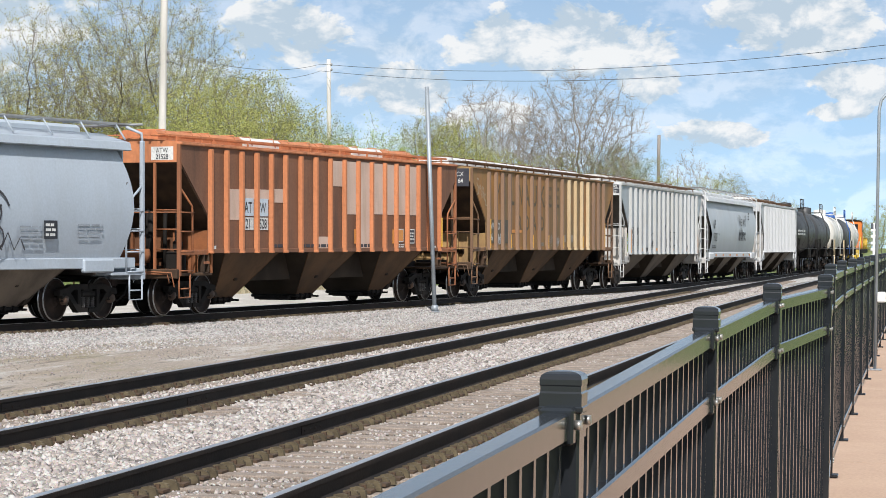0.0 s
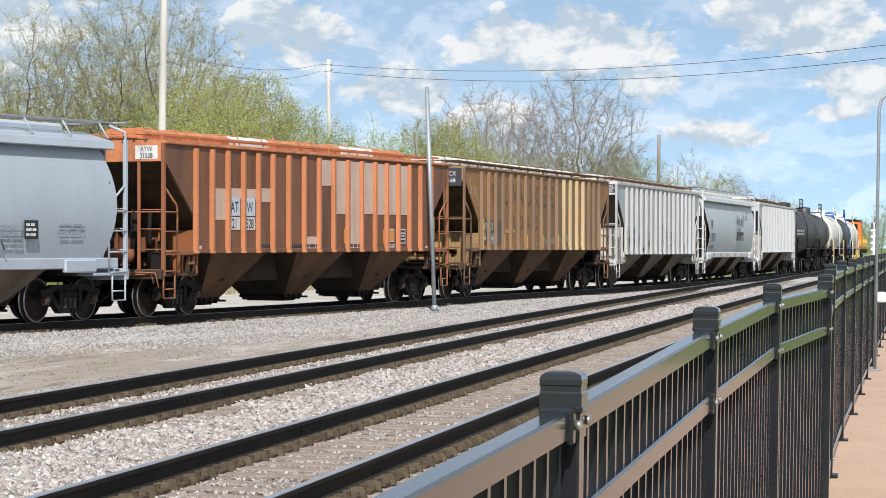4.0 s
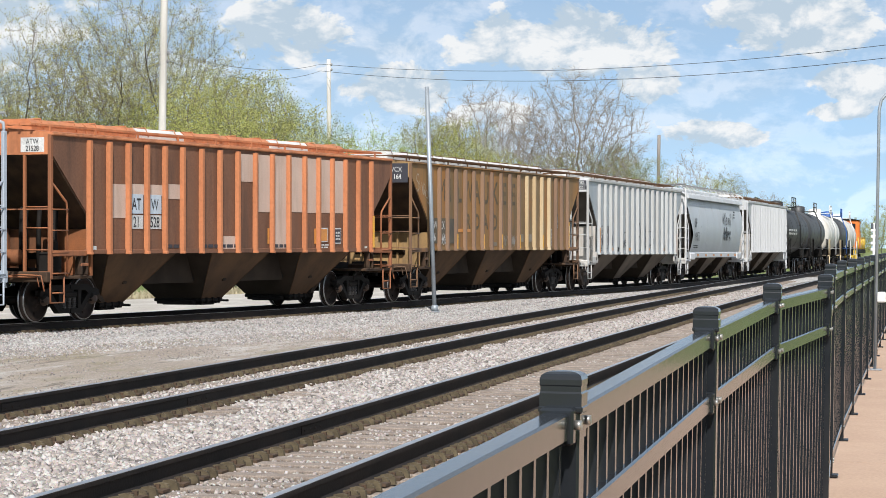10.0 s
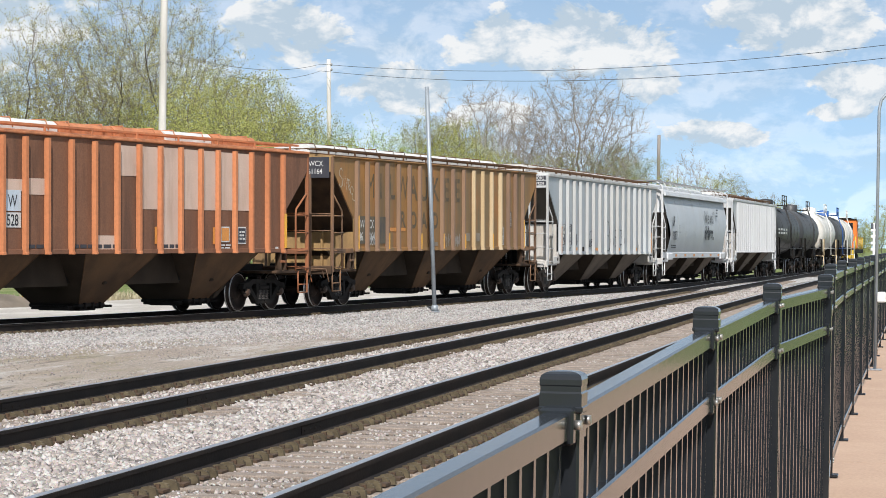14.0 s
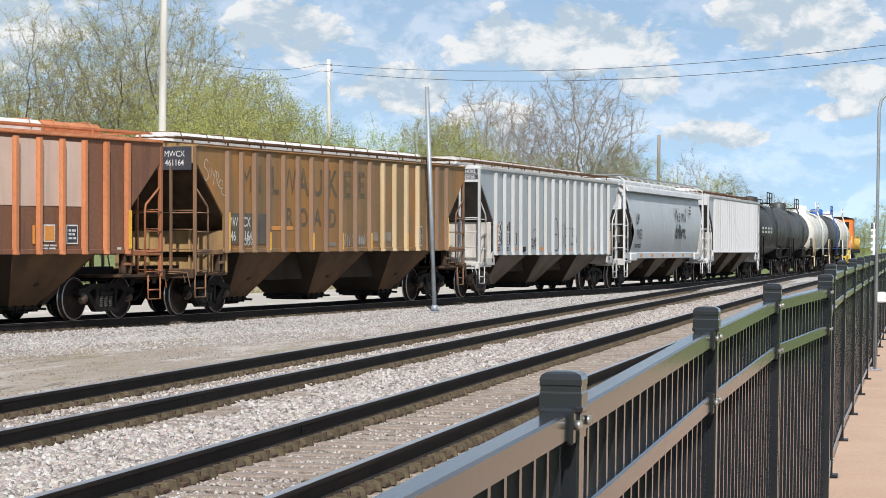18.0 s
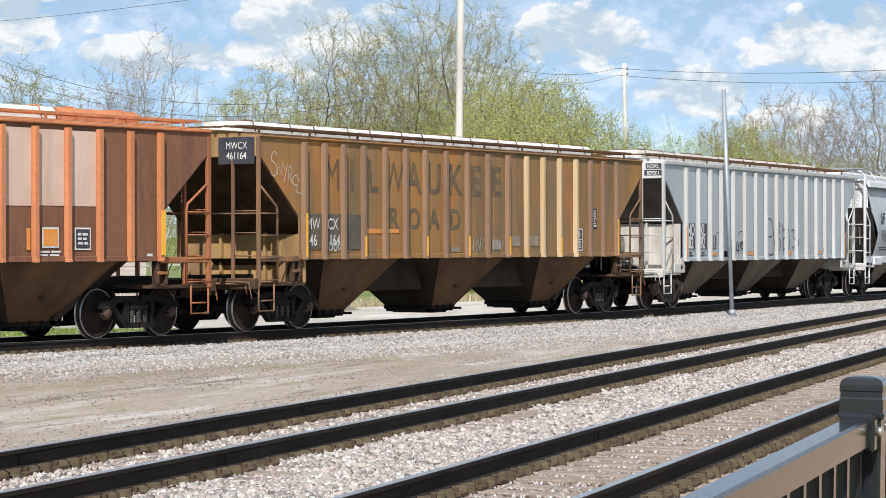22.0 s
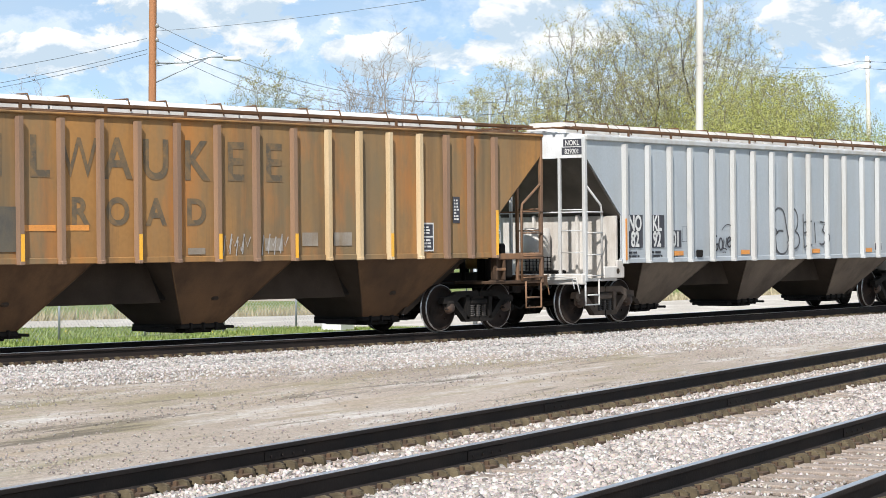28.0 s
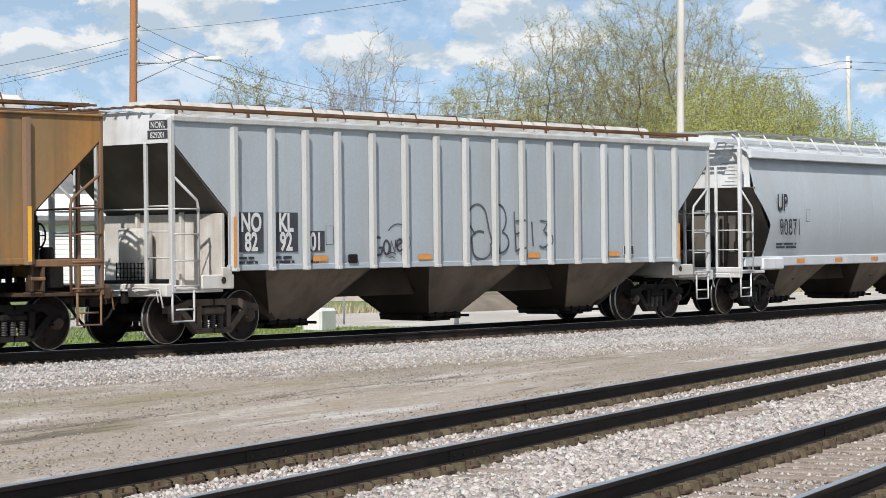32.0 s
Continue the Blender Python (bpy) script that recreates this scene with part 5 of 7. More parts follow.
def arc(cx, cz, rx, rz, a0, a1, n=14):
    return [(cx + rx * math.cos(radians(a0 + (a1 - a0) * i / n)), cz + rz * math.sin(radians(a0 + (a1 - a0) * i / n))) for i in range(n + 1)]


def coupler(car, paint):
    for s in (-1, 1):
        g = Geo().cbox(s * 8.3, -0.13, 0.72, s * 8.85, 0.13, 0.95, 0.03)
        g.prism([(s * 8.8, -0.14), (s * 9.08, -0.17), (s * 9.14, 0.0), (s * 9.04, 0.16), (s * 8.8, 0.14)][::s], 0.68, 1.0, "z")
        c = part("coupler", g, wheel_iron, car)
        part("air_hose", Geo().tube([(s * 8.6, -0.3, 0.75), (s * 8.8, -0.32, 0.5), (s * 9.0, -0.25, 0.35), (s * 9.12, -0.15, 0.42)], 0.025, 6), iron_black, c)
        part("uncoupling_rod", Geo().tube([(s * 8.62, -1.35, 0.75), (s * 8.62, -1.3, 0.95), (s * 8.75, -0.4, 0.95), (s * 8.8, -0.15, 1.0)], 0.014, 6), paint, c)


def ladders(car, x_post, zt, paint, s, zb=0.95, y=-1.5, wide=0.055):
    """Steps and hand holds at a corner; s: the car's end (-1 or 1), y: its side."""
    q = 1 if y > 0 else -1
    post = part("corner_post", Geo().cbox(x_post - wide, y - 0.03, zb - 0.05, x_post + wide, y + 0.05, zt, 0.015), paint, car)
    bend = x_post - s * 0.62
    part("ladder_stile", Geo().tube([(x_post, y, 2.9), (bend + s * 0.03, y, 2.48), (bend, y, 2.35), (bend, y, zb)], 0.026, 6), paint, car)
    for k, z in enumerate((1.02, 1.45, 1.9, 2.33)):
        part("rung", Geo().tube([(x_post, y - q * -0.03, z), (bend, y - q * -0.03, z)], 0.016, 6), paint, post)
    inner = y - q * 0.62
    part("end_stile", Geo().cbox(x_post - 0.04, inner - 0.03, zb, x_post + 0.03, inner + 0.03, zt - 0.42, 0.01), paint, car)
    for z in (1.05, 1.5, 1.95, 2.38):
        part("rung", Geo().tube([(x_post, y, z), (x_post, inner, z)], 0.016, 6), paint, post)
    part("sill_step", Geo().tube([(x_post - 0.02, y, zb), (x_post - 0.02, y, 0.42), (x_post - s * 0.5, y, 0.42), (x_post - s * 0.5, y, zb)], 0.022, 6), paint, car)
    part("sill_step", Geo().tube([(x_post - s * 0.08, y, 0.62), (x_post - s * 0.5, y, 0.62)], 0.018, 6), paint, car)


def brake_gear(car, s, paint):
    part("brake_wheel", Geo().lathe([(-0.02, 0.2), (0.0, 0.225), (0.02, 0.2), (0.0, 0.185), (-0.02, 0.2)], "x", 20, (s * 8.5, 0.35, 1.9)), iron_black, car)
    g = Geo()
    for k in range(4):
        a = k * math.pi / 2
        g.tube([(s * 8.5, 0.35, 1.9), (s * 8.5, 0.35 + 0.2 * math.cos(a), 1.9 + 0.2 * math.sin(a))], 0.012, 5)
    part("brake_wheel_spokes", g, iron_black, car)
    for k, (px, py, r) in enumerate(((7.45, -0.95, 0.08), (7.62, -0.7, 0.05), (7.8, -0.45, 0.09), (7.5, -0.2, 0.06), (7.95, 0.1, 0.07), (7.7, 0.45, 0.09), (7.9, 0.8, 0.06))):
        part("brake_pipe", Geo().tube([(s * px, py, 0.96), (s * px, py, 1.9 + 0.15 * (k % 3)), (s * (px - 0.12), py + 0.05, 2.3 + 0.1 * (k % 2))], r, 8), iron_black, car)
    part("valve_block", Geo().cbox(s * 7.5, -1.2, 1.0, s * 7.9, -0.85, 1.45, 0.04).cbox(s * 7.55, -1.15, 1.45, s * 7.75, -0.95, 1.7, 0.04), iron_black, car)
    part("brake_housing", Geo().cbox(s * 8.42, 0.2, 1.55, s * 8.2, 0.5, 2.1, 0.03), iron_black, car)
    part("air_tank", Geo().lathe([(-0.5, 0.0), (-0.46, 0.16), (0.46, 0.16), (0.5, 0.0)], "y", 14, (s * 7.95, 0.0, 1.35)), paint, car)
    part("brake_cylinder", Geo().lathe([(-0.25, 0.0), (-0.25, 0.13), (0.1, 0.13), (0.2, 0.05), (0.45, 0.03), (0.45, 0.0)], "x", 12, (s * 7.9, 0.65, 1.3)), iron_black, car)


def roof_walk(car, z_eave, half, walk_mat, hatch_mat, n_hatch=6, whites=None):
    """Roof sheet, running boards on brackets and a long row of hatch covers."""
    part("roof", Geo().prism([(-1.56, z_eave - 0.02), (-1.56, z_eave + 0.02), (-0.5, z_eave + 0.13), (0.5, z_eave + 0.13), (1.56, z_eave + 0.02), (1.56, z_eave - 0.02)], -half, half), hatch_mat[1], car)
    zt = z_eave + 0.165
    for y in (-1.0, 1.0):
        g = Geo()
        for k in (-0.2, 0.0, 0.2):
            g.cbox(-half, y + k - 0.012, zt, half, y + k + 0.012, zt + 0.035, 0.003)
        i = -half
        while i < half:
            g.box(i, y - 0.2, zt + 0.01, i + 0.028, y + 0.2, zt + 0.03)
            i += 0.09
        b = part("running_board", g, walk_mat, car)
        if y < 0:
            g = Geo().cbox(-half, y - 0.228, zt - 0.012, half, y - 0.208, zt + 0.042, 0.004)
            part("edge_angle", g, walk_mat, b)
            for k in range(10):
                x = -half + 0.4 + k * (2 * half - 0.8) / 9
                part("bracket", Geo().cbox(x - 0.03, y - 0.235, z_eave + 0.03, x + 0.03, y - 0.205, zt, 0.004), walk_mat, b)
    step = (2 * half - 1.6) / n_hatch
    for k in range(n_hatch):
        x0 = -half + 0.8 + k * step
        h = part("hatch_cover", Geo().prism([(-0.5, z_eave + 0.12), (-0.5, z_eave + 0.27), (-0.4, z_eave + 0.35), (0.4, z_eave + 0.35), (0.5, z_eave + 0.27), (0.5, z_eave + 0.12)], x0 + 0.04, x0 + step - 0.04), hatch_mat[0] if whites is None or k in whites else hatch_mat[1], car)
        for u in (0.2, 0.8):
            part("hold_down", Geo().tube([(x0 + step * u, -0.54, z_eave + 0.16), (x0 + step * u, -0.46, z_eave + 0.37), (x0 + step * u, 0.46, z_eave + 0.37), (x0 + step * u, 0.54, z_eave + 0.16)], 0.016, 5), walk_mat, h)
    for s in (-1, 1):
        g = Geo()
        for k in range(9):
            g.box(s * half - s * 0.02, -1.15 + k * 0.06 * 4.8, zt, s * half + s * 0.2, -1.15 + k * 0.06 * 4.8 + 0.05, zt + 0.035)
        for k in range(2):
            g.box(s * (half + 0.02 + k * 0.1), -1.18, zt + 0.005, s * (half + 0.05 + k * 0.1), 1.18, zt + 0.03)
        part("end_walkway", g, walk_mat, car)


def bays(car, zs, paint, gate_mat, x_ends=7.05, zb=0.3, pitch=4.6, top=1.46):
    """Three hopper bays with dusty outer sheets; slope sheets, blackened to stand for shade, fall between them to
    narrow outlet gates.
    """
    low, deep = 0.46, 0.6
    for i, xc in enumerate((-pitch, 0.0, pitch)):
        a, b = xc - top, xc + top
        vs = [(a, -1.44, zs), (b, -1.44, zs), (b, 1.44, zs), (a, 1.44, zs), (xc - low, -deep, zb), (xc + low, -deep, zb), (xc + low, deep, zb), (xc - low, deep, zb)]
        h = part("hopper_bay", Geo().add(vs, [(0, 1, 5, 4), (2, 3, 7, 6), (0, 3, 2, 1), (4, 5, 6, 7)]), paint, car)
        # the slopes' shade is put into their colour
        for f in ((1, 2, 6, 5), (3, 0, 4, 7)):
            part("slope_sheet", Geo().add([vs[k] for k in f], [(0, 1, 2, 3)]), shade_black, h, "slope sheet caked with black brake dust")
        for k in (0, 1):
            part("weld_strip", Geo().tube([vs[k], vs[k + 4]], 0.014, 5), paint, h)
        part("access_hole", Geo().cbox(xc - 0.08, -1.0, zb + 0.44, xc + 0.08, -0.88, zb + 0.52, 0.03), shade_black, h)
        g = Geo().cbox(xc - low - 0.06, -deep - 0.05, zb - 0.05, xc + low + 0.06, deep + 0.05, zb + 0.03, 0.02)
        g.cbox(xc - low - 0.22, -deep * 0.8, zb - 0.1, xc - low - 0.02, deep * 0.8, zb - 0.02, 0.01)
        g.cbox(xc + low + 0.02, -deep * 0.8, zb - 0.1, xc + low + 0.26, deep * 0.8, zb - 0.02, 0.01)
        g.cbox(xc - low * 0.7, -deep * 0.9, zb - 0.13, xc + low * 0.7, deep * 0.9, zb - 0.05, 0.02)
        for u in (-0.3, 0.0, 0.3):
            g.cbox(xc + u - 0.02, -deep - 0.09, zb - 0.09, xc + u + 0.02, -deep, zb + 0.05, 0.008)
        g.tube([(xc + low + 0.2, -deep - 0.12, zb - 0.04), (xc + low + 0.2, deep, zb - 0.04)], 0.03, 6)
        part("outlet_gate", g, gate_mat, h)
    # fillers between and beyond the bays, coloured as dark as the shade there
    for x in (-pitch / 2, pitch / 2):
        part("hopper_saddle", Geo().prism([(x - 1.25, 0.72), (x + 1.25, 0.72), (x + 0.9, zs), (x - 0.9, zs)], -0.72, 0.72, "y"), shade_black, car)
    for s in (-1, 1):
        part("end_slope", Geo().prism([(s * x_ends, zs), (s * 5.95, zs), (s * (pitch + 0.46), zb + 0.05), (s * (pitch + 0.6), zb + 0.05)][::-s], -0.75, 0.75, "y"), shade_black, car)
    part("centre_sill", Geo().cbox(-8.5, -0.22, 0.8, 8.5, 0.22, 1.12, 0.02).cbox(-4.4, -0.66, 0.76, 4.4, 0.66, 1.15, 0.03), iron_black, car)
    part("brake_pipe", Geo().tube([(-8.4, -0.5, 0.85), (-6, -0.6, 0.95), (6, -0.6, 0.95), (8.4, -0.5, 0.85)], 0.025, 5), iron_black, car)


def ribbed_car(name, label, P):
    """A three-bay covered hopper with ribbed sides."""
    car = rooted(name, label, "hopper car", "freight cars of the train")
    zs, ze = P["sill"], P["eave"]
    hl, xi = 8.42, 7.07
    for q in (-1, 1):
        y = q * 1.5
        n = P["ribs"]
        rib_at = P.get("rib_at") or [-xi + 0.04 + k * (2 * xi - 0.08) / (n - 1) for k in range(n)]
        body = Geo()
        for s in (-1, 1):
            poly = [(s * rib_at[-1], zs), (s * xi, zs), (s * xi, 2.27), (s * hl, 3.47), (s * hl, ze), (s * rib_at[-1], ze)]
            body.plate([(a, y, b) for a, b in (poly if q * s < 0 else reversed(poly))], -0.02)
        rows = [0.0, 0.04, 0.1, 0.2, 0.4, 0.6, 0.8, 0.9, 0.96, 1.0]
        cols = [0.0, 0.12, 0.24, 0.38, 0.5, 0.62, 0.76, 0.88]
        edges = [(a + (b - a) * u, u) for a, b in zip(rib_at, rib_at[1:]) for u in cols] + [(rib_at[-1], 0.0)]
        vs = []
        for x, u in edges:
            for v in rows:
                bow = (math.sin(math.pi * u) ** 0.6 if 0 < u < 1 else 0.0) * min(1.0, math.sin(math.pi * v) * 2.2 if 0 < v < 1 else 0.0)
                vs.append((x, q * (1.52 - P.get("bow", 0.012) * (1 - bow)), zs + (ze - zs) * v))
        k = len(rows)
        fs = [(i * k + j, (i + 1) * k + j, (i + 1) * k + j + 1, i * k + j + 1) for i in range(len(edges) - 1) for j in range(k - 1)]
        body.add(vs, fs if q < 0 else [f[::-1] for f in fs], True)
        part("side_sheet", body, P["side"], car, P["side_label"])
        part("top_chord", Geo().cbox(-hl - 0.02, y - 0.07, ze - P.get("lip", 0.09), hl + 0.02, y + 0.07, ze + 0.01, 0.015), P["chord"], car)
        part("side_sill", Geo().cbox(-xi, y - 0.035, zs - 0.02, xi, y + 0.04, zs + 0.08, 0.01), P["sillmat"], car)
        for k in range(n):
            x = rib_at[k]
            key = "rib%.2f%.2f" % (zs, ze)
            if q < 0:
                def rib():
                    g = Geo().prism([(-0.05, 0.0), (-0.044, -0.105), (0.044, -0.105), (0.05, 0.0)], zs + 0.0, ze - 0.05 - P.get("lip", 0.09), "z")
                    g.cbox(-0.05, -0.12, zs - 0.03, 0.05, 0.0, zs + 0.03, 0.01)
                    return g
            else:
                key += "f"
                rib = lambda: Geo().prism([(0.065, 0.0), (0.045, 0.095), (-0.045, 0.095), (-0.065, 0.0)], zs, ze - 0.14, "z")
            m = P["rib_alt"] if (P.get("alt") and k in P["alt"] and q < 0) else P["rib"]
            key += m.name
            part("rib", shared(key, rib), m, car, at=Matrix.Translation((x, y - q * -0.018, 0)))
    for s in (-1, 1):
        x = s * hl
        g = Geo()
        g.plate([(x, -1.5 * -s, 3.45), (x, 1.5 * -s, 3.45), (x, 1.5 * -s, ze), (x, 0.5 * -s, ze + 0.12), (x, -0.5 * -s, ze + 0.12), (x, -1.5 * -s, ze)], 0.03)
        part("end_sheet", g, P["end"], car)
        xb, zl = (6.62, 1.86) if P.get("rusty") else (7.0, 2.19)
        vs = [(s * hl, -1.5, 3.45), (s * hl, 1.5, 3.45), (s * xb, 1.5, zl), (s * xb, -1.5, zl)]
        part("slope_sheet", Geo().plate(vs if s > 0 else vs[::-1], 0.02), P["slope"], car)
        part("bulkhead", Geo().cbox(s * (xb + 0.2), -1.47, 0.95 if s < 0 or not P.get("rusty") else zs - 0.04, s * (xb + 0.12), 1.47, zl + 0.07, 0.01), P["inner"], car)
        for yy in (-0.55, 0.55):
            part("stiffener", Geo().cbox(s * (xb + 0.2), yy - 0.03, 0.95 if s < 0 or not P.get("rusty") else zs - 0.04, s * (xb + 0.3), yy + 0.03, zl + 0.1, 0.01), P["inner"], car)
        part("end_platform", Geo().cbox(s * (xb + 0.2), -1.5, 0.9, s * 8.55, -0.3, 0.96, 0.01).cbox(s * (xb + 0.2), 0.3, 0.9, s * 8.55, 1.5, 0.96, 0.01).cbox(s * 8.45, -1.52, 0.84, s * 8.6, 1.52, 1.06, 0.02), P["deck"], car)
        if P.get("rusty"):
            jack = part("jacking_plate", Geo().cbox(s * 6.98, -1.5, 0.9, s * 7.3, -1.3, 0.98, 0.02).cbox(s * 7.0, -1.52, 0.98, s * 7.06, -1.36, zs, 0.01).cbox(s * 7.22, -1.52, 0.98, s * 7.28, -1.36, zs, 0.01).cbox(s * 7.0, -1.44, 0.98, s * 7.28, -1.38, zs, 0.01), P["deck"], car)
            part("pocket_lip", Geo().cbox(s * 7.0, -1.53, 1.16, s * 7.28, -1.47, 1.22, 0.01), P["posts"], jack)
            part("sill_extension", Geo().cbox(s * xi, -1.53, zs - 0.06, s * hl, -1.46, zs + 0.06, 0.015), P["posts"], car)
        else:
            jack = part("jacking_plate", Geo().cbox(s * 6.95, -1.53, 0.95, s * 7.75, -1.47, 1.2, 0.02).cbox(s * 7.0, -1.53, 1.15, s * 7.25, -1.47, zs + 0.05, 0.02), P["deck"], car)
            part("jacking_hole", Geo().tube([(s * 7.22, -1.532, 1.1), (s * 7.22, -1.536, 1.1)], 0.06, 14), shade_black, jack)
        for k in (-0.55, 0.0, 0.45):
            part("hose_bracket", Geo().cbox(s * 8.58, k - 0.05, 0.72, s * 8.7, k + 0.05, 0.95, 0.015), iron_black, car)
        part("cut_lever", Geo().tube([(s * 8.66, -1.5, 0.66), (s * 8.66, -1.42, 0.98), (s * 8.68, -0.9, 1.0), (s * 8.74, -0.3, 0.92)], 0.016, 6), P["posts"], car)
        for y in (-1.5, 1.5):
            ladders(car, x, ze - 0.02, P["posts"], s, y=y, wide=P.get("wide", 0.055))
        part("end_stile", Geo().cbox(x - 0.04, 0.32, 0.95, x + 0.03, 0.38, 3.45, 0.01), P["posts"], car)
        part("end_rail", Geo().tube([(x, -1.5, 2.33), (x, 1.5, 2.33)], 0.018, 6), P["posts"], car)
        if P["brake"] == s:
            brake_gear(car, s, P["inner"])
    roof_walk(car, ze, hl, P["walk"], P["hatch"], 7, P.get("whites"))
    bays(car, zs, P["bay"], iron_black)
    coupler(car, P["posts"])
    for x in (-6.95, 6.95):
        truck(car, x, P.get("lead_truck") if x < 0 else None)
    CARS.append(car)
    return car


def curved_car(name, label, P):
    """A covered hopper with smooth bowed sides."""
    car = rooted(name, label, "hopper car", "freight cars of the train")
    zs, ze, n = 1.33, 3.86, 27
    xi, hl = 7.55, 8.35

    def side_y(z):
        u = (z - zs) / (ze - zs)
        return 1.30 + 0.27 * math.sin(math.pi * min(1.0, 0.12 + u * 0.95)) ** 0.8

    def end_x(z):
        if P.get("cut"):
            if z > 2.85:
                return hl - 0.56
            return hl - 0.56 - 0.8 * min(1.0, (2.85 - z) / 0.75) + 0.3 * max(0.0, 2.1 - z)
        return hl - 0.82 + 0.42 * math.sin(math.pi * 0.93 * (ze - z) / (ze - zs))
    zsamp = [zs + (ze - zs) * i / n for i in range(n + 1)]
    for q in (-1, 1):
        vs, m = [], 14
        for z in zsamp:
            for k in range(m + 1):
                vs.append((-end_x(z) + 2 * end_x(z) * k / m, q * side_y(z), z))
        fs = [(i * (m + 1) + k, i * (m + 1) + k + 1, (i + 1) * (m + 1) + k + 1, (i + 1) * (m + 1) + k) for i in range(n) for k in range(m)]
        part("side_sheet", Geo().add(vs, fs if q < 0 else [f[::-1] for f in fs], True), P["side"], car, P["side_label"])
        seam = Geo()
        for k in (-5.2, -3.1, -1.0, 1.1, 3.2, 5.3):
            seam.tube([(k, q * (side_y(z) + 0.001), z) for z in zsamp], 0.002, 5, caps=False)
        part("weld_seam", seam, P["side"], car)
        part("side_sill", Geo().cbox(-hl + 0.2, q * 1.36, 1.1, hl - 0.2, q * 1.47, zs, 0.02), P["trim"], car)
        part("top_chord", Geo().prism([(q * 1.2, ze + 0.03), (q * 1.5, ze - 0.06), (q * 1.54, ze - 0.22), (q * 1.47, ze - 0.24), (q * 1.4, ze - 0.1)][::-q], -hl + 0.45, hl - 0.45), P["trim"], car)
    for s in (-1, 1):
        x = s * (hl - 0.6)
        g = Geo().plate([(x, -1.42 * -s, 2.95), (x, 1.42 * -s, 2.95), (x, 1.38 * -s, ze), (x, 0.5 * -s, ze + 0.16), (x, -0.5 * -s, ze + 0.16), (x, -1.38 * -s, ze)], 0.03)
        part("end_sheet", g, P["end"], car)
        vs = [(x, -1.53, 2.95), (x, 1.53, 2.95), (s * 6.3, 1.4, zs), (s * 6.3, -1.4, zs)]
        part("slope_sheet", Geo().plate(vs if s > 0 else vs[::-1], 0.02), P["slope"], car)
        part("bulkhead", Geo().cbox(s * 7.2, -1.1, 0.95, s * 7.12, 1.1, 2.3, 0.01), P["slope"], car)
        part("end_platform", Geo().cbox(s * 7.2, -1.5, 0.95, s * 8.5, 1.5, 1.01, 0.01).cbox(s * 8.35, -1.5, 0.85, s * 8.5, 1.5, 1.1, 0.02), P["deck"], car)
        part("jacking_plate", Geo().cbox(s * 6.2, -1.52, 1.02, s * 7.3, -1.4, 1.3, 0.03), P["deck"], car)
        for y in (-1.48, 1.48):
            ladders(car, s * 8.4, ze, P["posts"], s, 1.0, y)
            part("grab_pole", Geo().tube([(s * 8.4, y, ze - 0.1), (s * 8.4, y * 0.98, ze + 0.16), (s * 8.2, y * 0.8, ze + 0.3)], 0.035, 6), P["posts"], car)
        if P["brake"] == s:
            brake_gear(car, s, P["slope"])
    part("roof", Geo().prism([(-1.38, ze - 0.02), (-0.8, ze + 0.15), (0.8, ze + 0.15), (1.38, ze - 0.02)], -hl + 0.5, hl - 0.5), P["trim"], car)
    for k in range(6):
        x0 = -7.6 + k * 2.55
        h = part("hatch_cover", Geo().prism([(-0.4, ze + 0.15), (-0.4, ze + 0.27), (-0.3, ze + 0.34), (0.3, ze + 0.34), (0.4, ze + 0.27), (0.4, ze + 0.15)], x0, x0 + 2.45), P["trim"], car)
    zt = ze + 0.34
    for y in (-0.95, 0.95):
        g = Geo()
        for k in (-0.22, 0.0, 0.22):
            g.cbox(-hl, y + k - 0.012, zt, hl, y + k + 0.012, zt + 0.04, 0.004)
        i = -hl
        while i < hl:
            g.box(i, y - 0.22, zt + 0.01, i + 0.028, y + 0.22, zt + 0.03)
            i += 0.09
        b = part("running_board", g, galv, car)
        for k in range(13):
            x = -hl + 0.5 + k * (2 * hl - 1) / 12
            part("bracket", Geo().tube([(x, y * 1.48, ze + 0.0), (x, y * 1.22, zt + 0.01), (x, y * 0.75, zt)], 0.022, 5), P["posts"], b)
    for s in (-1, 1):
        g = Geo()
        for k in range(5):
            g.box(s * (hl - 0.1 + k * 0.1), -1.15, zt, s * (hl - 0.06 + k * 0.1), 1.15, zt + 0.03)
        g.tube([(s * (hl + 0.1), -1.45, zt + 0.02), (s * (hl + 0.1), 1.45, zt + 0.02)], 0.03, 6)
        part("end_walkway", g, galv, car)
    bays(car, zs - 0.02, P["bay"], iron_black, 6.6)
    coupler(car, P["posts"])
    for x in (-6.95, 6.95):
        truck(car, x)
    CARS.append(car)
    return car


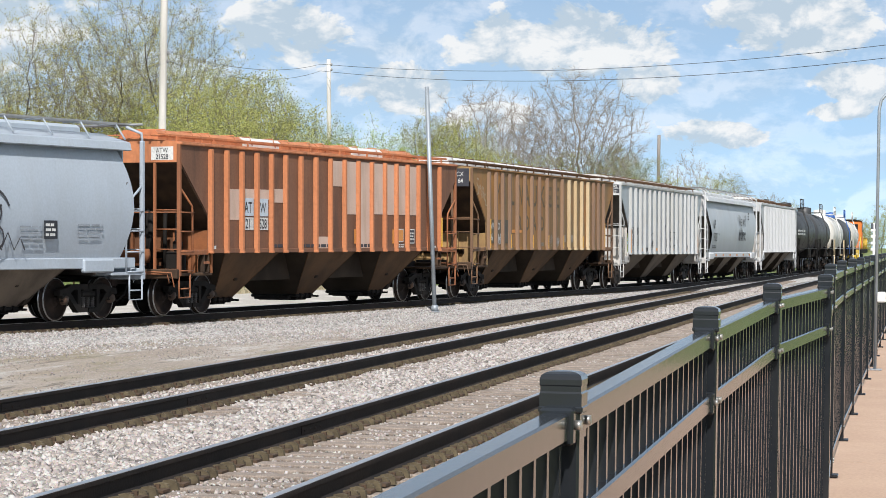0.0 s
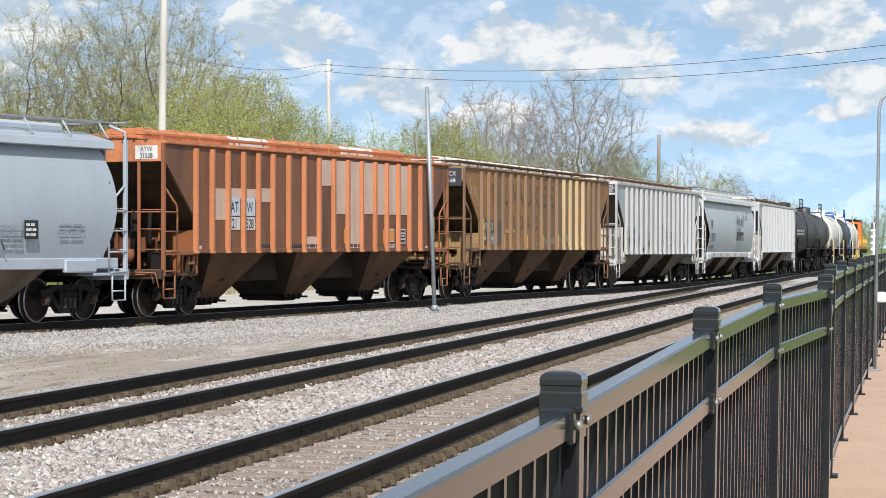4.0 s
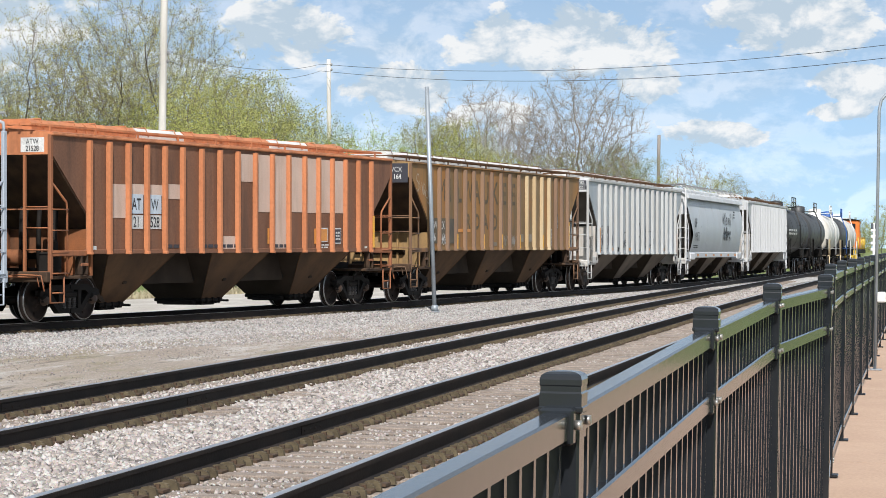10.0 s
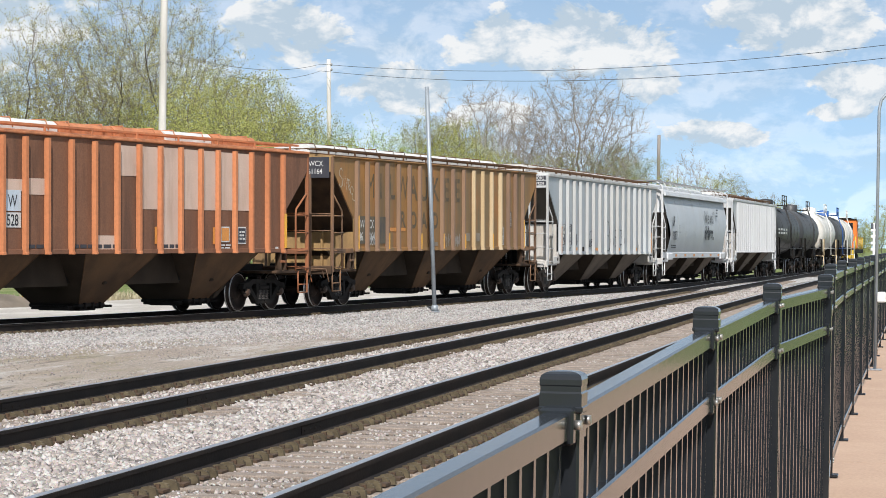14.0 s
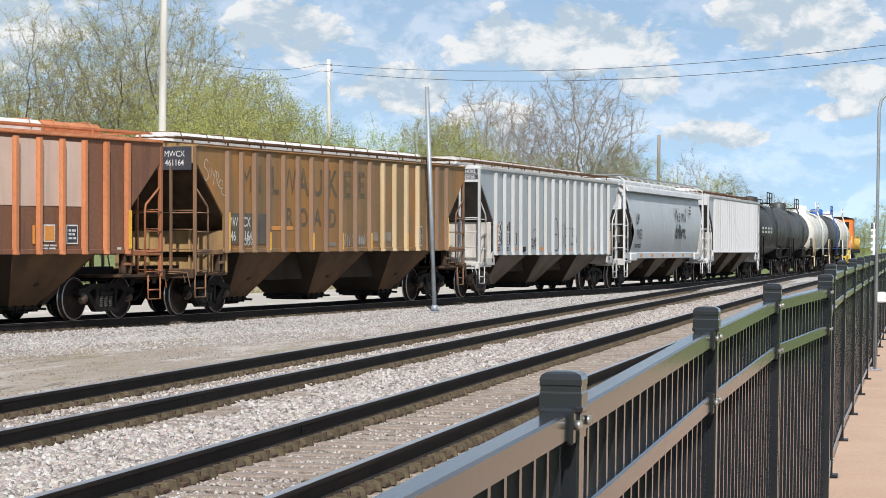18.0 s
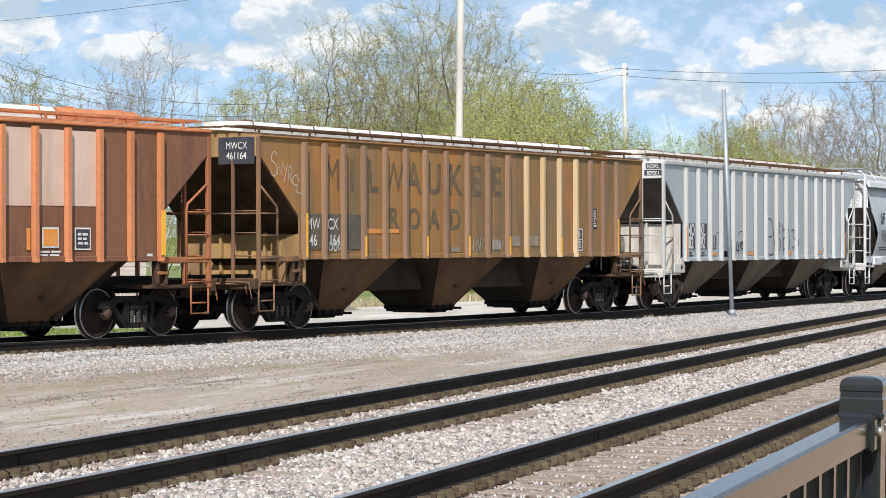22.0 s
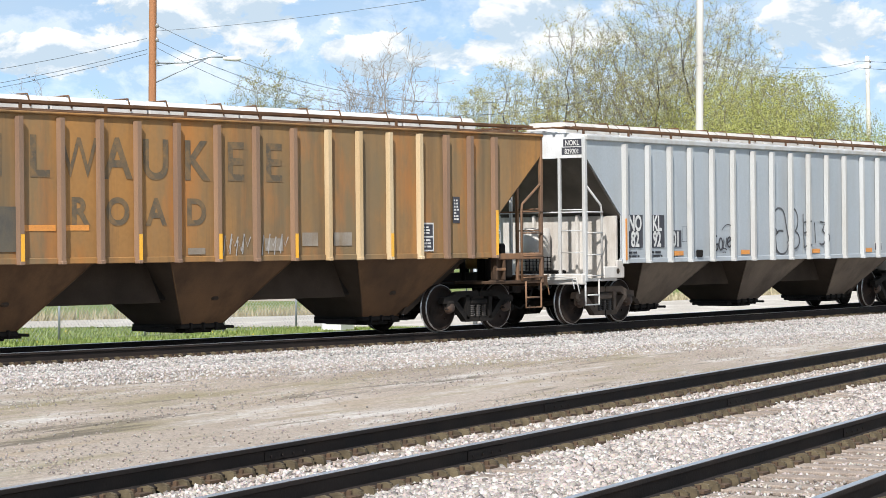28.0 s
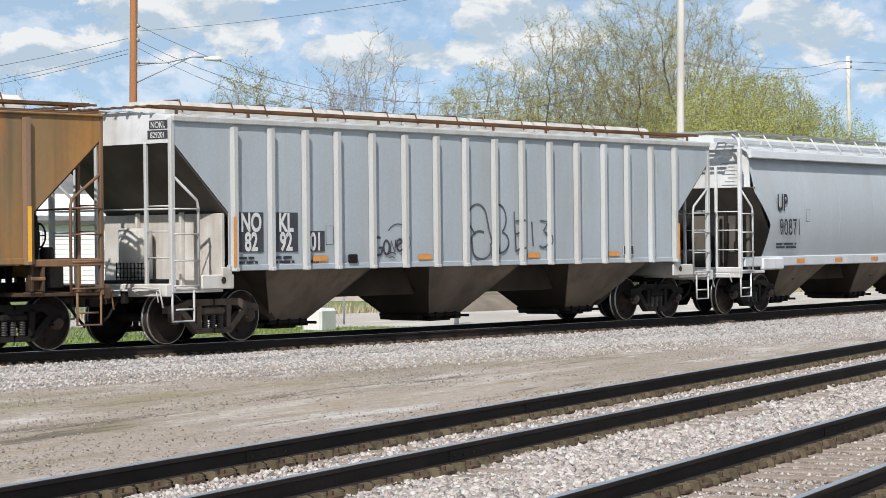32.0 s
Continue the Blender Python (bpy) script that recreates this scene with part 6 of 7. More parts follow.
def tank_car(name, label, paint, band, length=16.0, r=1.42, fit=None):
    car = rooted(name, label, "tank car", "freight cars of the train")
    zc, h = 2.55, length / 2 - 0.9
    pr = [(-h - 0.42, 0.0), (-h - 0.38, 0.35), (-h - 0.25, 0.8), (-h - 0.1, 1.12), (-h + 0.05, 1.32), (-h + 0.25, r), (-h / 3, r), (h / 3, r), (h - 0.25, r), (h - 0.05, 1.32), (h + 0.1, 1.12), (h + 0.25, 0.8), (h + 0.38, 0.35), (h + 0.42, 0.0)]
    part("tank", Geo().lathe(pr, "x", 32, (0, 0, zc)), paint, car)
    for k in (-h * 0.62, -0.1 * h, 0.45 * h, h * 0.75):
        part("weld_band", Geo().lathe([(k - 0.03, r), (k - 0.03, r + 0.012), (k + 0.03, r + 0.012), (k + 0.03, r)], "x", 32, (0, 0, zc)), paint, car)
    m = fit or paint
    part("manway", Geo().lathe([(zc + r - 0.1, 0.45), (zc + r + 0.35, 0.45), (zc + r + 0.38, 0.4), (zc + r + 0.45, 0.0)], "z", 16), m, car)
    p = part("top_platform", Geo().cbox(-1.1, -1.1, zc + r + 0.02, 1.1, -0.5, zc + r + 0.06, 0.01).cbox(-1.1, 0.5, zc + r + 0.02, 1.1, 1.1, zc + r + 0.06, 0.01), m, car)
    for x in (-1.1, 0, 1.1):
        for y in (-1.1, 1.1):
            part("rail_post", Geo().tube([(x, y, zc + r), (x, y, zc + r + 0.6)], 0.028, 6), m, p)
    for y in (-1.1, 1.1):
        for z in (0.32, 0.6):
            part("hand_rail", Geo().tube([(-1.1, y, zc + r + z), (1.1, y, zc + r + z)], 0.03, 6), m, p)
    for x in (-0.25, 0.25):
        part("ladder_stile", Geo().tube([(x, -1.12, zc + r), (x, -1.5, zc + 0.3), (x, -1.5, 1.1)], 0.025, 6), m, car)
    for k in range(7):
        part("rung", Geo().tube([(-0.25, -1.52, 1.2 + k * 0.32), (0.25, -1.52, 1.2 + k * 0.32)], 0.018, 5), m, car)
    for s in (-1, 1):
        part("saddle", Geo().cbox(s * (h - 1.7), -1.2, 0.95, s * (h - 0.7), 1.2, zc - 0.9, 0.05), iron_black, car)
        part("stub_sill", Geo().cbox(s * (h - 2.4), -0.25, 0.78, s * (h + 0.9), 0.25, 1.15, 0.02), iron_black, car)
        part("end_platform", Geo().cbox(s * (h - 0.1), -1.45, 1.0, s * (h + 0.75), 1.45, 1.07, 0.01), band, car)
        for y in (-1.45, 1.45):
            part("end_rail", Geo().tube([(s * (h + 0.7), y, 1.05), (s * (h + 0.7), y, 2.15), (s * (h - 0.3), y, 2.15), (s * (h - 0.3), y, 1.05)], 0.03, 6), band, car)
            part("sill_step", Geo().tube([(s * (h + 0.6), y, 1.05), (s * (h + 0.6), y, 0.4), (s * (h + 0.15), y, 0.4), (s * (h + 0.15), y, 1.05)], 0.022, 6), band, car)
        part("side_rail", Geo().tube([(-h, s * 1.5, 1.55), (h, s * 1.5, 1.55)], 0.025, 6), m, car)
        truck(car, s * (h - 1.2))
        part("coupler", Geo().cbox(s * (h + 0.8), -0.15, 0.7, s * (length / 2 + 0.55), 0.15, 0.98, 0.03), wheel_iron, car)
    CARS.append(car)
    return car


# paints
atw_side = mat("rusty_brown_paint", (0.165, 0.078, 0.045), (0.24, 0.105, 0.056), 0.4, 0.75, 0, 0.1, 30, 0.8, 0.25, True, extra=stain_mix((0.07, 0.035, 0.022), 0.7, 2.2))
atw_orange = mat("faded_orange_paint", (0.6, 0.23, 0.1), (0.46, 0.165, 0.07), 2.0, 0.7, 0, 0.08, 12, 0.7, 0.16, True, extra=stain_mix((0.16, 0.07, 0.035), 0.6, 2.5))
atw_patch = mat("tan_touch_up_paint", (0.66, 0.49, 0.4), (0.57, 0.41, 0.33), 1.0, 0.7, 0, 0.05, extra=stain_mix((0.3, 0.17, 0.1), 0.4, 2.5))
atw_bay = mat("grimy_brown_hopper", (0.14, 0.078, 0.04), (0.075, 0.045, 0.027), 0.8, 0.8, 0, 0.15, extra=stain_mix((0.045, 0.028, 0.018), 0.8, 1.4, stretch=0.4), spec=0.15)
mw_side = mat("weathered_mustard_paint", (0.41, 0.19, 0.045), (0.25, 0.14, 0.052), 0.35, 0.72, 0, 0.06, 12, 0.7, 0.12, False, extra=both(both(stain_mix((0.17, 0.128, 0.072), 0.9, 0.45, stretch=0.3, lo=0.42), stain_mix((0.11, 0.075, 0.042), 0.75, 2.6, stretch=0.05)), stain_mix((0.48, 0.165, 0.025), 0.65, 1.1, stretch=0.3, lo=0.52)))
mw_rib = mat("weathered_brown_rib", (0.27, 0.165, 0.1), (0.18, 0.115, 0.08), 2.0, 0.7, 0, 0.1, streak=True, extra=stain_mix((0.38, 0.17, 0.06), 0.5, 2.0))
# pale ribs; the light on their left edges is mixed into the colour
mw_rib_pale = mat("bleached_yellow_rib", (0.56, 0.44, 0.28), (0.44, 0.29, 0.14), 2.0, 0.7, 0, 0.1, streak=True, extra=stain_mix((0.36, 0.2, 0.08), 0.6, 2.5))
mw_deck = mat("grimy_brown_deck", (0.09, 0.055, 0.034), (0.045, 0.03, 0.022), 3, 0.8, spec=0.15)
mw_post = mat("rust_brown_post", (0.2, 0.11, 0.06), (0.11, 0.065, 0.04), 3.0, 0.75, 0, 0.1, streak=True, extra=stain_mix((0.36, 0.17, 0.06), 0.6, 3))
mw_end = mat("weathered_ochre_end", (0.4, 0.25, 0.1), (0.28, 0.17, 0.075), 1.5, 0.75, 0, 0.1, extra=stain_mix((0.09, 0.06, 0.035), 0.7, 2.0))
post_orange = mat("worn_orange_post", (0.36, 0.13, 0.05), (0.22, 0.085, 0.04), 3.0, 0.75, 0, 0.1, streak=True)
atw_inner = mat("rusty_orange_bulkhead", (0.3, 0.11, 0.045), (0.14, 0.065, 0.035), 1.5, 0.8, 0, 0.1, extra=stain_mix((0.05, 0.032, 0.022), 0.8, 1.6), spec=0.2)
mw_rust = mat("rusty_brown_iron", (0.16, 0.085, 0.045), (0.09, 0.05, 0.03), 3, 0.8, spec=0.15)
nk_side = mat("pale_grey_paint", (0.4, 0.44, 0.475), (0.35, 0.385, 0.415), 1.2, 0.5, 0, 0.06, 30, 0.7, 0.1, True, extra=both(stain_mix((0.3, 0.29, 0.27), 0.4, 1.8), stain_mix((0.2, 0.15, 0.11), 0.7, 9.0, stretch=0.5, lo=0.66)))
nk_rib = mat("grey_rib_paint", (0.49, 0.51, 0.52), (0.43, 0.42, 0.4), 2.5, 0.6, 0, 0.1, streak=True, extra=stain_mix((0.3, 0.22, 0.15), 0.5, 3))
nk_end = mat("chalky_white_paint", (0.68, 0.69, 0.7), (0.55, 0.55, 0.55), 2, 0.6, 0, 0.1, extra=stain_mix((0.33, 0.28, 0.23), 0.6, 2.2))
nk_inner = mat("dusty_beige_paint", (0.57, 0.55, 0.52), (0.46, 0.43, 0.39), 2, 0.7, 0, 0.1, extra=stain_mix((0.25, 0.2, 0.16), 0.6, 2.5))
# end slopes of the grey and white cars, darker than their sides
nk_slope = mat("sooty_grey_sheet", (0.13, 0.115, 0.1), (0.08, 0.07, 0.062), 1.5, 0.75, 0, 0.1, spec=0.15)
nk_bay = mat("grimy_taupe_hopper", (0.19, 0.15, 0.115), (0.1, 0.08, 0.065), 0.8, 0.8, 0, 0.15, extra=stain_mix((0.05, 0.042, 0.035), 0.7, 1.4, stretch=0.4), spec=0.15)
up_side = mat("smooth_grey_paint", (0.47, 0.5, 0.525), (0.43, 0.46, 0.485), 0.8, 0.45, 0, 0.04, 20, 0.6, 0.1, True, extra=stain_mix((0.34, 0.33, 0.32), 0.4, 1.2))
up_trim = mat("light_grey_trim", (0.6, 0.62, 0.64), (0.52, 0.53, 0.54), 1.5, 0.5, 0, 0.06)
g0_side = mat("bluish_grey_paint", (0.40, 0.45, 0.51), (0.36, 0.405, 0.46), 0.8, 0.45, 0, 0.04, 20, 0.6, 0.1, True, extra=stain_mix((0.3, 0.31, 0.33), 0.4, 1.2))
wh_side = mat("clean_white_paint", (0.52, 0.53, 0.545), (0.45, 0.455, 0.465), 1.2, 0.5, 0, 0.06, streak=True)
tank_black = mat("satin_black_tank", (0.02, 0.02, 0.021), (0.03, 0.029, 0.028), 0.6, 0.5, 0, 0.05)
tank_white = mat("dusty_white_tank", (0.7, 0.69, 0.66), (0.6, 0.57, 0.52), 0.8, 0.45, 0, 0.05, extra=stain_mix((0.4, 0.33, 0.25), 0.5, 1.5))
tank_grey = mat("dark_grey_tank", (0.04, 0.042, 0.046), (0.055, 0.054, 0.054), 0.6, 0.5, 0, 0.05)


def sheet(car, x0, z0, x1, z1, y, material, name="paint_patch", label=""):
    return part(name, Geo().box(x0, y - 0.004, z0, x1, y, z1), material, car, label)


MW_RIBS = [-0.02 + k for k in (-6.92, -6.2, -5.5, -4.74, -3.9, -3.08, -2.27, -1.39, -0.46, 0.46, 1.39, 2.27, 3.08, 3.9, 4.74, 5.5, 6.2, 6.92)]
NOK_RIBS = [-6.97, -6.03, -5.12, -4.25, -3.27, -2.32, -1.37, -0.466, 0.466, 1.37, 2.32, 3.27, 4.25, 5.12, 6.03, 6.97]
ATW_RIBS = [-7.03 + 0.79 * k for k in range(6)] + [-3.08 + 0.88 * k for k in range(1, 7)] + [3.08 + 0.79 * k for k in range(6)]

# the cars, from the leading one back
g0 = curved_car("hopper_car", "bluish grey covered hopper car with smooth bowed sides", dict(
    side=g0_side, side_label="smooth bluish grey side with spray marks", trim=g0_side, end=g0_side, slope=nk_slope, deck=g0_side, posts=g0_side, bay=nk_bay, brake=-1))

atw = ribbed_car("hopper_car", "rusty brown covered hopper car with faded orange ribs and tan patches", dict(
    sill=1.43, eave=3.88, ribs=18, rib_at=ATW_RIBS, lip=0.045, whites=(2, 5), side=atw_side, side_label="rusty brown sheet with touch-up patches", chord=atw_orange, sillmat=atw_side, rib=atw_orange, end=atw_orange,
    slope=mw_deck, inner=atw_inner, deck=mw_deck, rusty=True, posts=post_orange, walk=atw_orange, hatch=(hatch_white, atw_orange), bay=atw_bay, brake=-1))
mwc = ribbed_car("hopper_car", "weathered mustard-brown covered hopper car with faded lettering", dict(
    sill=1.44, eave=3.86, ribs=18, side=mw_side, side_label="mustard-brown sheet with grimy streaks", chord=mw_side, sillmat=mw_side, rib=mw_rib, rib_alt=mw_rib_pale, alt=(11, 12, 13, 14),
    end=mw_end, slope=mw_deck, inner=mw_end, deck=mw_deck, rusty=True, rib_at=MW_RIBS, posts=mw_post, lip=0.035, wide=0.04, walk=mw_rust, hatch=(hatch_white, mw_rust), bay=atw_bay, brake=1))
nok = ribbed_car("hopper_car", "pale grey covered hopper car with ribbed sides and spray-painted tags", dict(
    sill=1.28, eave=3.9, ribs=16, rib_at=NOK_RIBS, bow=0.022, lead_truck=dusty_iron, side=nk_side, side_label="pale grey sheet with dust streaks", chord=nk_rib, sillmat=nk_side, rib=nk_rib, end=nk_end,
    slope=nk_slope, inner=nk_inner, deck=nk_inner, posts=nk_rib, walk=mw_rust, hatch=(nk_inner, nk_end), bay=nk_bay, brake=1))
up = curved_car("hopper_car", "light grey covered hopper car with smooth bowed sides and dark lettering", dict(
    cut=True,
    side=up_side, side_label="smooth light grey side with dirt at its foot", trim=up_trim, end=nk_end, slope=nk_slope, deck=nk_end, posts=nk_end, bay=nk_bay, brake=-1))
ribbed_car("hopper_car", "clean white covered hopper car with closely ribbed sides", dict(
    sill=1.35, eave=3.88, ribs=21, side=wh_side, side_label="clean white sheet", chord=wh_side, sillmat=wh_side, rib=wh_side, end=wh_side,
    slope=nk_slope, inner=nk_inner, deck=nk_end, posts=wh_side, walk=mw_rust, hatch=(hatch_white, wh_side), bay=nk_bay, brake=1))
TANKS = [
    tank_car("tank_car", "black tank car with small white stencils", tank_black, iron_black, 13.4, 1.42),
    tank_car("tank_car", "dark grey tank car with top railing", tank_grey, iron_black, 12.6, 1.36),
    tank_car("tank_car", "dusty white tank car with cream end rails", tank_white, mat("cream_rail_paint", (0.7, 0.55, 0.35)), 13.6, 1.42, hatch_white),
    tank_car("tank_car", "dark grey tank car with blue fittings on top", tank_grey, iron_black, 12.2, 1.42, blue_paint),
    tank_car("tank_car", "white tank car with rusty streaks", tank_white, hatch_white, 13.6, 1.42, hatch_white)]

# ---- lettering, patches and tape on the cars ----
YN = -1.524  # the near face of the side sheets


def panel(ribs, r):
    """The middle of the panel between ribs r and r + 1, counted from the right end, and half its free width."""
    a, b = ribs[-1 - r], ribs[-2 - r]
    return (a + b) / 2, (a - b) / 2 - 0.055


for r, z0, z1 in ((2, 2.4, 3.74), (3, 2.4, 3.74), (4, 2.39, 3.75), (5, 2.4, 3.75), (6, 1.5, 3.76), (7, 2.38, 3.75), (8, 3.09, 3.74), (9, 1.5, 1.8), (12, 2.62, 2.95), (13, 2.68, 2.92), (14, 2.68, 2.92), (15, 2.18, 2.9)):
    x, w = panel(ATW_RIBS, r)
    sheet(atw, x - w, z0, x + w, z1, YN, atw_patch, label="tan touch-up patch")
pale_blue = mat("pale_blue_board", (0.56, 0.64, 0.72), (0.5, 0.56, 0.62), 4, 0.6, 0, 0.05)
for r, a, b in ((14, "AT", "21"), (13, "W", "528")):
    x, w = panel(ATW_RIBS, r)
    sheet(atw, x - 0.29, 2.28, x + 0.29, 2.7, YN - 0.004, pale_blue, "lettering_board")
    sheet(atw, x - 0.29, 1.95, x + 0.29, 2.25, YN - 0.004, letter_white, "lettering_board")
    lettering(atw, a, x, YN - 0.012, 2.36, 0.36, letter_black)
    lettering(atw, b, x, YN - 0.012, 1.99, 0.32, letter_black)
x, w = panel(ATW_RIBS, 2)
sheet(atw, x - 0.2, 1.62, x + 0.2, 2.02, YN - 0.004, letter_white, "data_plate")
sheet(atw, x - 0.17, 1.65, x + 0.17, 1.99, YN - 0.009, board_black, "data_plate")
bars(atw, x - 0.13, YN - 0.015, 1.7, 0.26, 0.24, 3, letter_white)
x, w = panel(ATW_RIBS, 3)
sheet(atw, x - 0.2, 1.66, x + 0.2, 2.02, YN - 0.004, letter_white, "data_plate")
sheet(atw, x - 0.17, 1.69, x + 0.17, 1.99, YN - 0.008, reflect_orange, "data_plate", "faded orange square plate")
bars(atw, x - 0.25, YN - 0.008, 1.5, 0.5, 0.12, 2, letter_white)
for r in (6, 9, 10, 12):
    x, w = panel(ATW_RIBS, r)
    bars(atw, x - w, YN - 0.006, 1.5, 2 * w, 0.14, 1, spray_dark, "spray_tag")
for r in (4, 7):
    x, w = panel(ATW_RIBS, r)
    sheet(atw, x + w - 0.12, 1.62, x + w - 0.03, 2.0, YN - 0.005, reflect_orange, "faded_stripe")
sheet(atw, 6.98, 1.52, 7.1, 2.35, YN - 0.108, reflect_yellow, "reflector")
sheet(atw, 6.7, 1.45, 6.85, 1.55, YN - 0.004, letter_white, "data_plate")
sheet(atw, -6.9, 1.46, -6.7, 1.58, YN - 0.004, letter_white, "data_plate")


def end_board(car, x, y0, z0, y1, z1, material):
    part("lettering_board", Geo().box(x - 0.006, y0, z0, x, y1, z1), material, car)


EX = -8.45
end_board(atw, EX, -1.36, 3.5, -0.8, 3.8, letter_white)
lettering(atw, "ATW", EX - 0.012, -1.08, 3.665, 0.155, letter_black, turn=END_FACE)
lettering(atw, "21528", EX - 0.012, -1.08, 3.525, 0.15, letter_black, turn=END_FACE)
end_board(mwc, EX, -1.42, 3.3, -0.55, 3.83, board_black)
lettering(mwc, "MWCX", EX - 0.012, -0.99, 3.6, 0.19, letter_white, turn=END_FACE)
lettering(mwc, "461164", EX - 0.012, -0.99, 3.4, 0.19, letter_white, turn=END_FACE)
for y0, z0, y1, z1 in ((-1.44, 3.69, -1.0, 3.84), (-1.47, 3.52, -0.96, 3.67)):
    end_board(nok, EX, y0, z0, y1, z1, board_black)
lettering(nok, "NOKL", EX - 0.016, -1.22, 3.71, 0.15, letter_white, turn=END_FACE)
lettering(nok, "829201", EX - 0.016, -1.215, 3.54, 0.14, letter_white, turn=END_FACE)

# faded block letters
faded = mat("faded_dark_lettering", (0.085, 0.07, 0.05), (0.13, 0.095, 0.055), 3, 0.8, 0, 0.05, extra=both(stain_mix((0.24, 0.14, 0.055), 0.75, 3.0, lo=0.44), stain_mix((0.3, 0.16, 0.05), 0.6, 8.0, stretch=0.4, lo=0.5)))
MW_MID = [(a + b) / 2 for a, b in zip(MW_RIBS, MW_RIBS[1:])]
xs_mil = MW_MID[1:10]


for x, ch in zip(xs_mil, "MILWAUKEE"):
    lettering(mwc, ch, x, YN - 0.002, 2.83, 0.94, faded, "faded dark block letter", 0.82 if ch in "MW" else 0.95, 0.02)
for x, ch in zip(MW_MID[4:8], "ROAD"):
    lettering(mwc, ch, x, YN - 0.002, 2.06, 0.62, faded, "faded dark block letter", 1.02, 0.02)
dull_board = mat("dull_dark_board", (0.075, 0.07, 0.062), (0.11, 0.095, 0.07), 3, 0.75, 0, 0.05, extra=stain_mix((0.2, 0.13, 0.06), 0.5, 2.5))
for x0, x1 in [(m - 0.34, m + 0.34) for m in MW_MID[:3]]:
    sheet(mwc, x0, 1.62, x1, 2.34, YN, dull_board, "lettering_board")
for x, a, b in ((MW_MID[0], "MW", "46"), (MW_MID[1], "CX", "1164")):
    lettering(mwc, a, x, YN - 0.01, 2.03, 0.32, letter_white)
    lettering(mwc, b, x, YN - 0.01, 1.7, 0.32, letter_white)
grey_haze = mat("pale_grey_wash", (0.3, 0.27, 0.23), (0.22, 0.18, 0.14), 3, 0.8, 0, 0.05, extra=stain_mix((0.2, 0.13, 0.06), 0.6, 4))
for m, w, z0, z1 in ((MW_MID[7], 0.2, 1.55, 1.66), (MW_MID[9], 0.22, 1.6, 1.82), (MW_MID[10], 0.2, 1.68, 1.92), (MW_MID[11], 0.24, 1.68, 1.92)):
    sheet(mwc, m - w, z0, m + w, z1, YN, grey_haze, "washed_patch")
chalk = mat("chalky_spray", (0.42, 0.4, 0.38), None, 8, 0.8, 0, 0)
for m in (MW_MID[8], MW_MID[9]):
    for k in range(4):
        part("spray_tag", ribbon([(m - 0.3 + k * 0.15, 1.52 + 0.03 * (k % 2)), (m - 0.26 + k * 0.15, 1.88 - 0.04 * (k % 3)), (m - 0.18 + k * 0.15, 1.6 + 0.08 * (k % 2)), (m - 0.1 + k * 0.15, 1.9 - 0.05 * (k % 2))], 0.025, YN - 0.006), chalk, mwc)
for k, (x, z1) in enumerate(((MW_RIBS[0], 2.35), (MW_RIBS[3], 1.9), (MW_RIBS[6], 1.9), (MW_RIBS[8], 1.9), (MW_RIBS[10], 1.9), (MW_RIBS[13], 1.9), (MW_RIBS[17], 2.35))):
    sheet(mwc, x - 0.03, 1.47, x + 0.044, z1, YN - 0.1015, reflect_yellow, "reflector")
sheet(mwc, MW_MID[3] - 0.33, 1.95, MW_MID[3] + 0.33, 2.05, YN, reflect_orange, "faded_stripe")
sheet(mwc, MW_MID[4] - 0.33, 1.96, MW_MID[4] + 0.2, 2.05, YN, reflect_orange, "faded_stripe")
sheet(mwc, 4.74, 1.56, 5.14, 2.1, YN - 0.003, letter_white, "data_plate")
sheet(mwc, 4.77, 1.59, 5.11, 1.82, YN - 0.007, board_black, "data_plate")
sheet(mwc, 4.77, 1.85, 5.11, 2.07, YN - 0.007, board_black, "data_plate")
bars(mwc, 4.81, YN - 0.012, 1.62, 0.26, 0.18, 3, letter_white)
bars(mwc, 4.81, YN - 0.012, 1.88, 0.26, 0.16, 3, letter_white)
sheet(mwc, 5.7, 2.1, 5.9, 2.6, YN - 0.003, board_black, "data_plate")
bars(mwc, 5.73, YN - 0.008, 2.14, 0.14, 0.42, 7, letter_white)
for pts in (arc(-7.93, 3.42, 0.1, 0.13, 30, 200) + arc(-7.95, 3.2, 0.11, 0.13, 60, -160), [(-7.83, 3.1), (-7.8, 3.36), (-7.7, 3.08), (-7.66, 3.36)], [(-7.62, 3.3), (-7.55, 3.16), (-7.48, 3.32), (-7.6, 2.96)], [(-7.46, 2.98), (-7.42, 3.28)] + arc(-7.42, 3.19, 0.1, 0.09, 90, -90) + [(-7.3, 2.94)], arc(-7.2, 3.0, 0.1, 0.1, -20, 320) + arc(-6.98, 2.84, 0.22, 0.1, 200, 330)):
    part("spray_tag", ribbon(pts, 0.02, YN - 0.004), spray_pale, mwc)
for pts in ([(-6.2, 1.78), (-6.2, 1.6), (-6.05, 1.6)], arc(-5.95, 1.68, 0.07, 0.08, 0, 360), arc(-5.78, 1.68, 0.06, 0.09, 0, 360), [(-5.66, 1.6), (-5.66, 1.78), (-5.55, 1.7), (-5.64, 1.6)]):
    part("spray_tag", ribbon(pts, 0.025, YN - 0.014), letter_white, mwc)

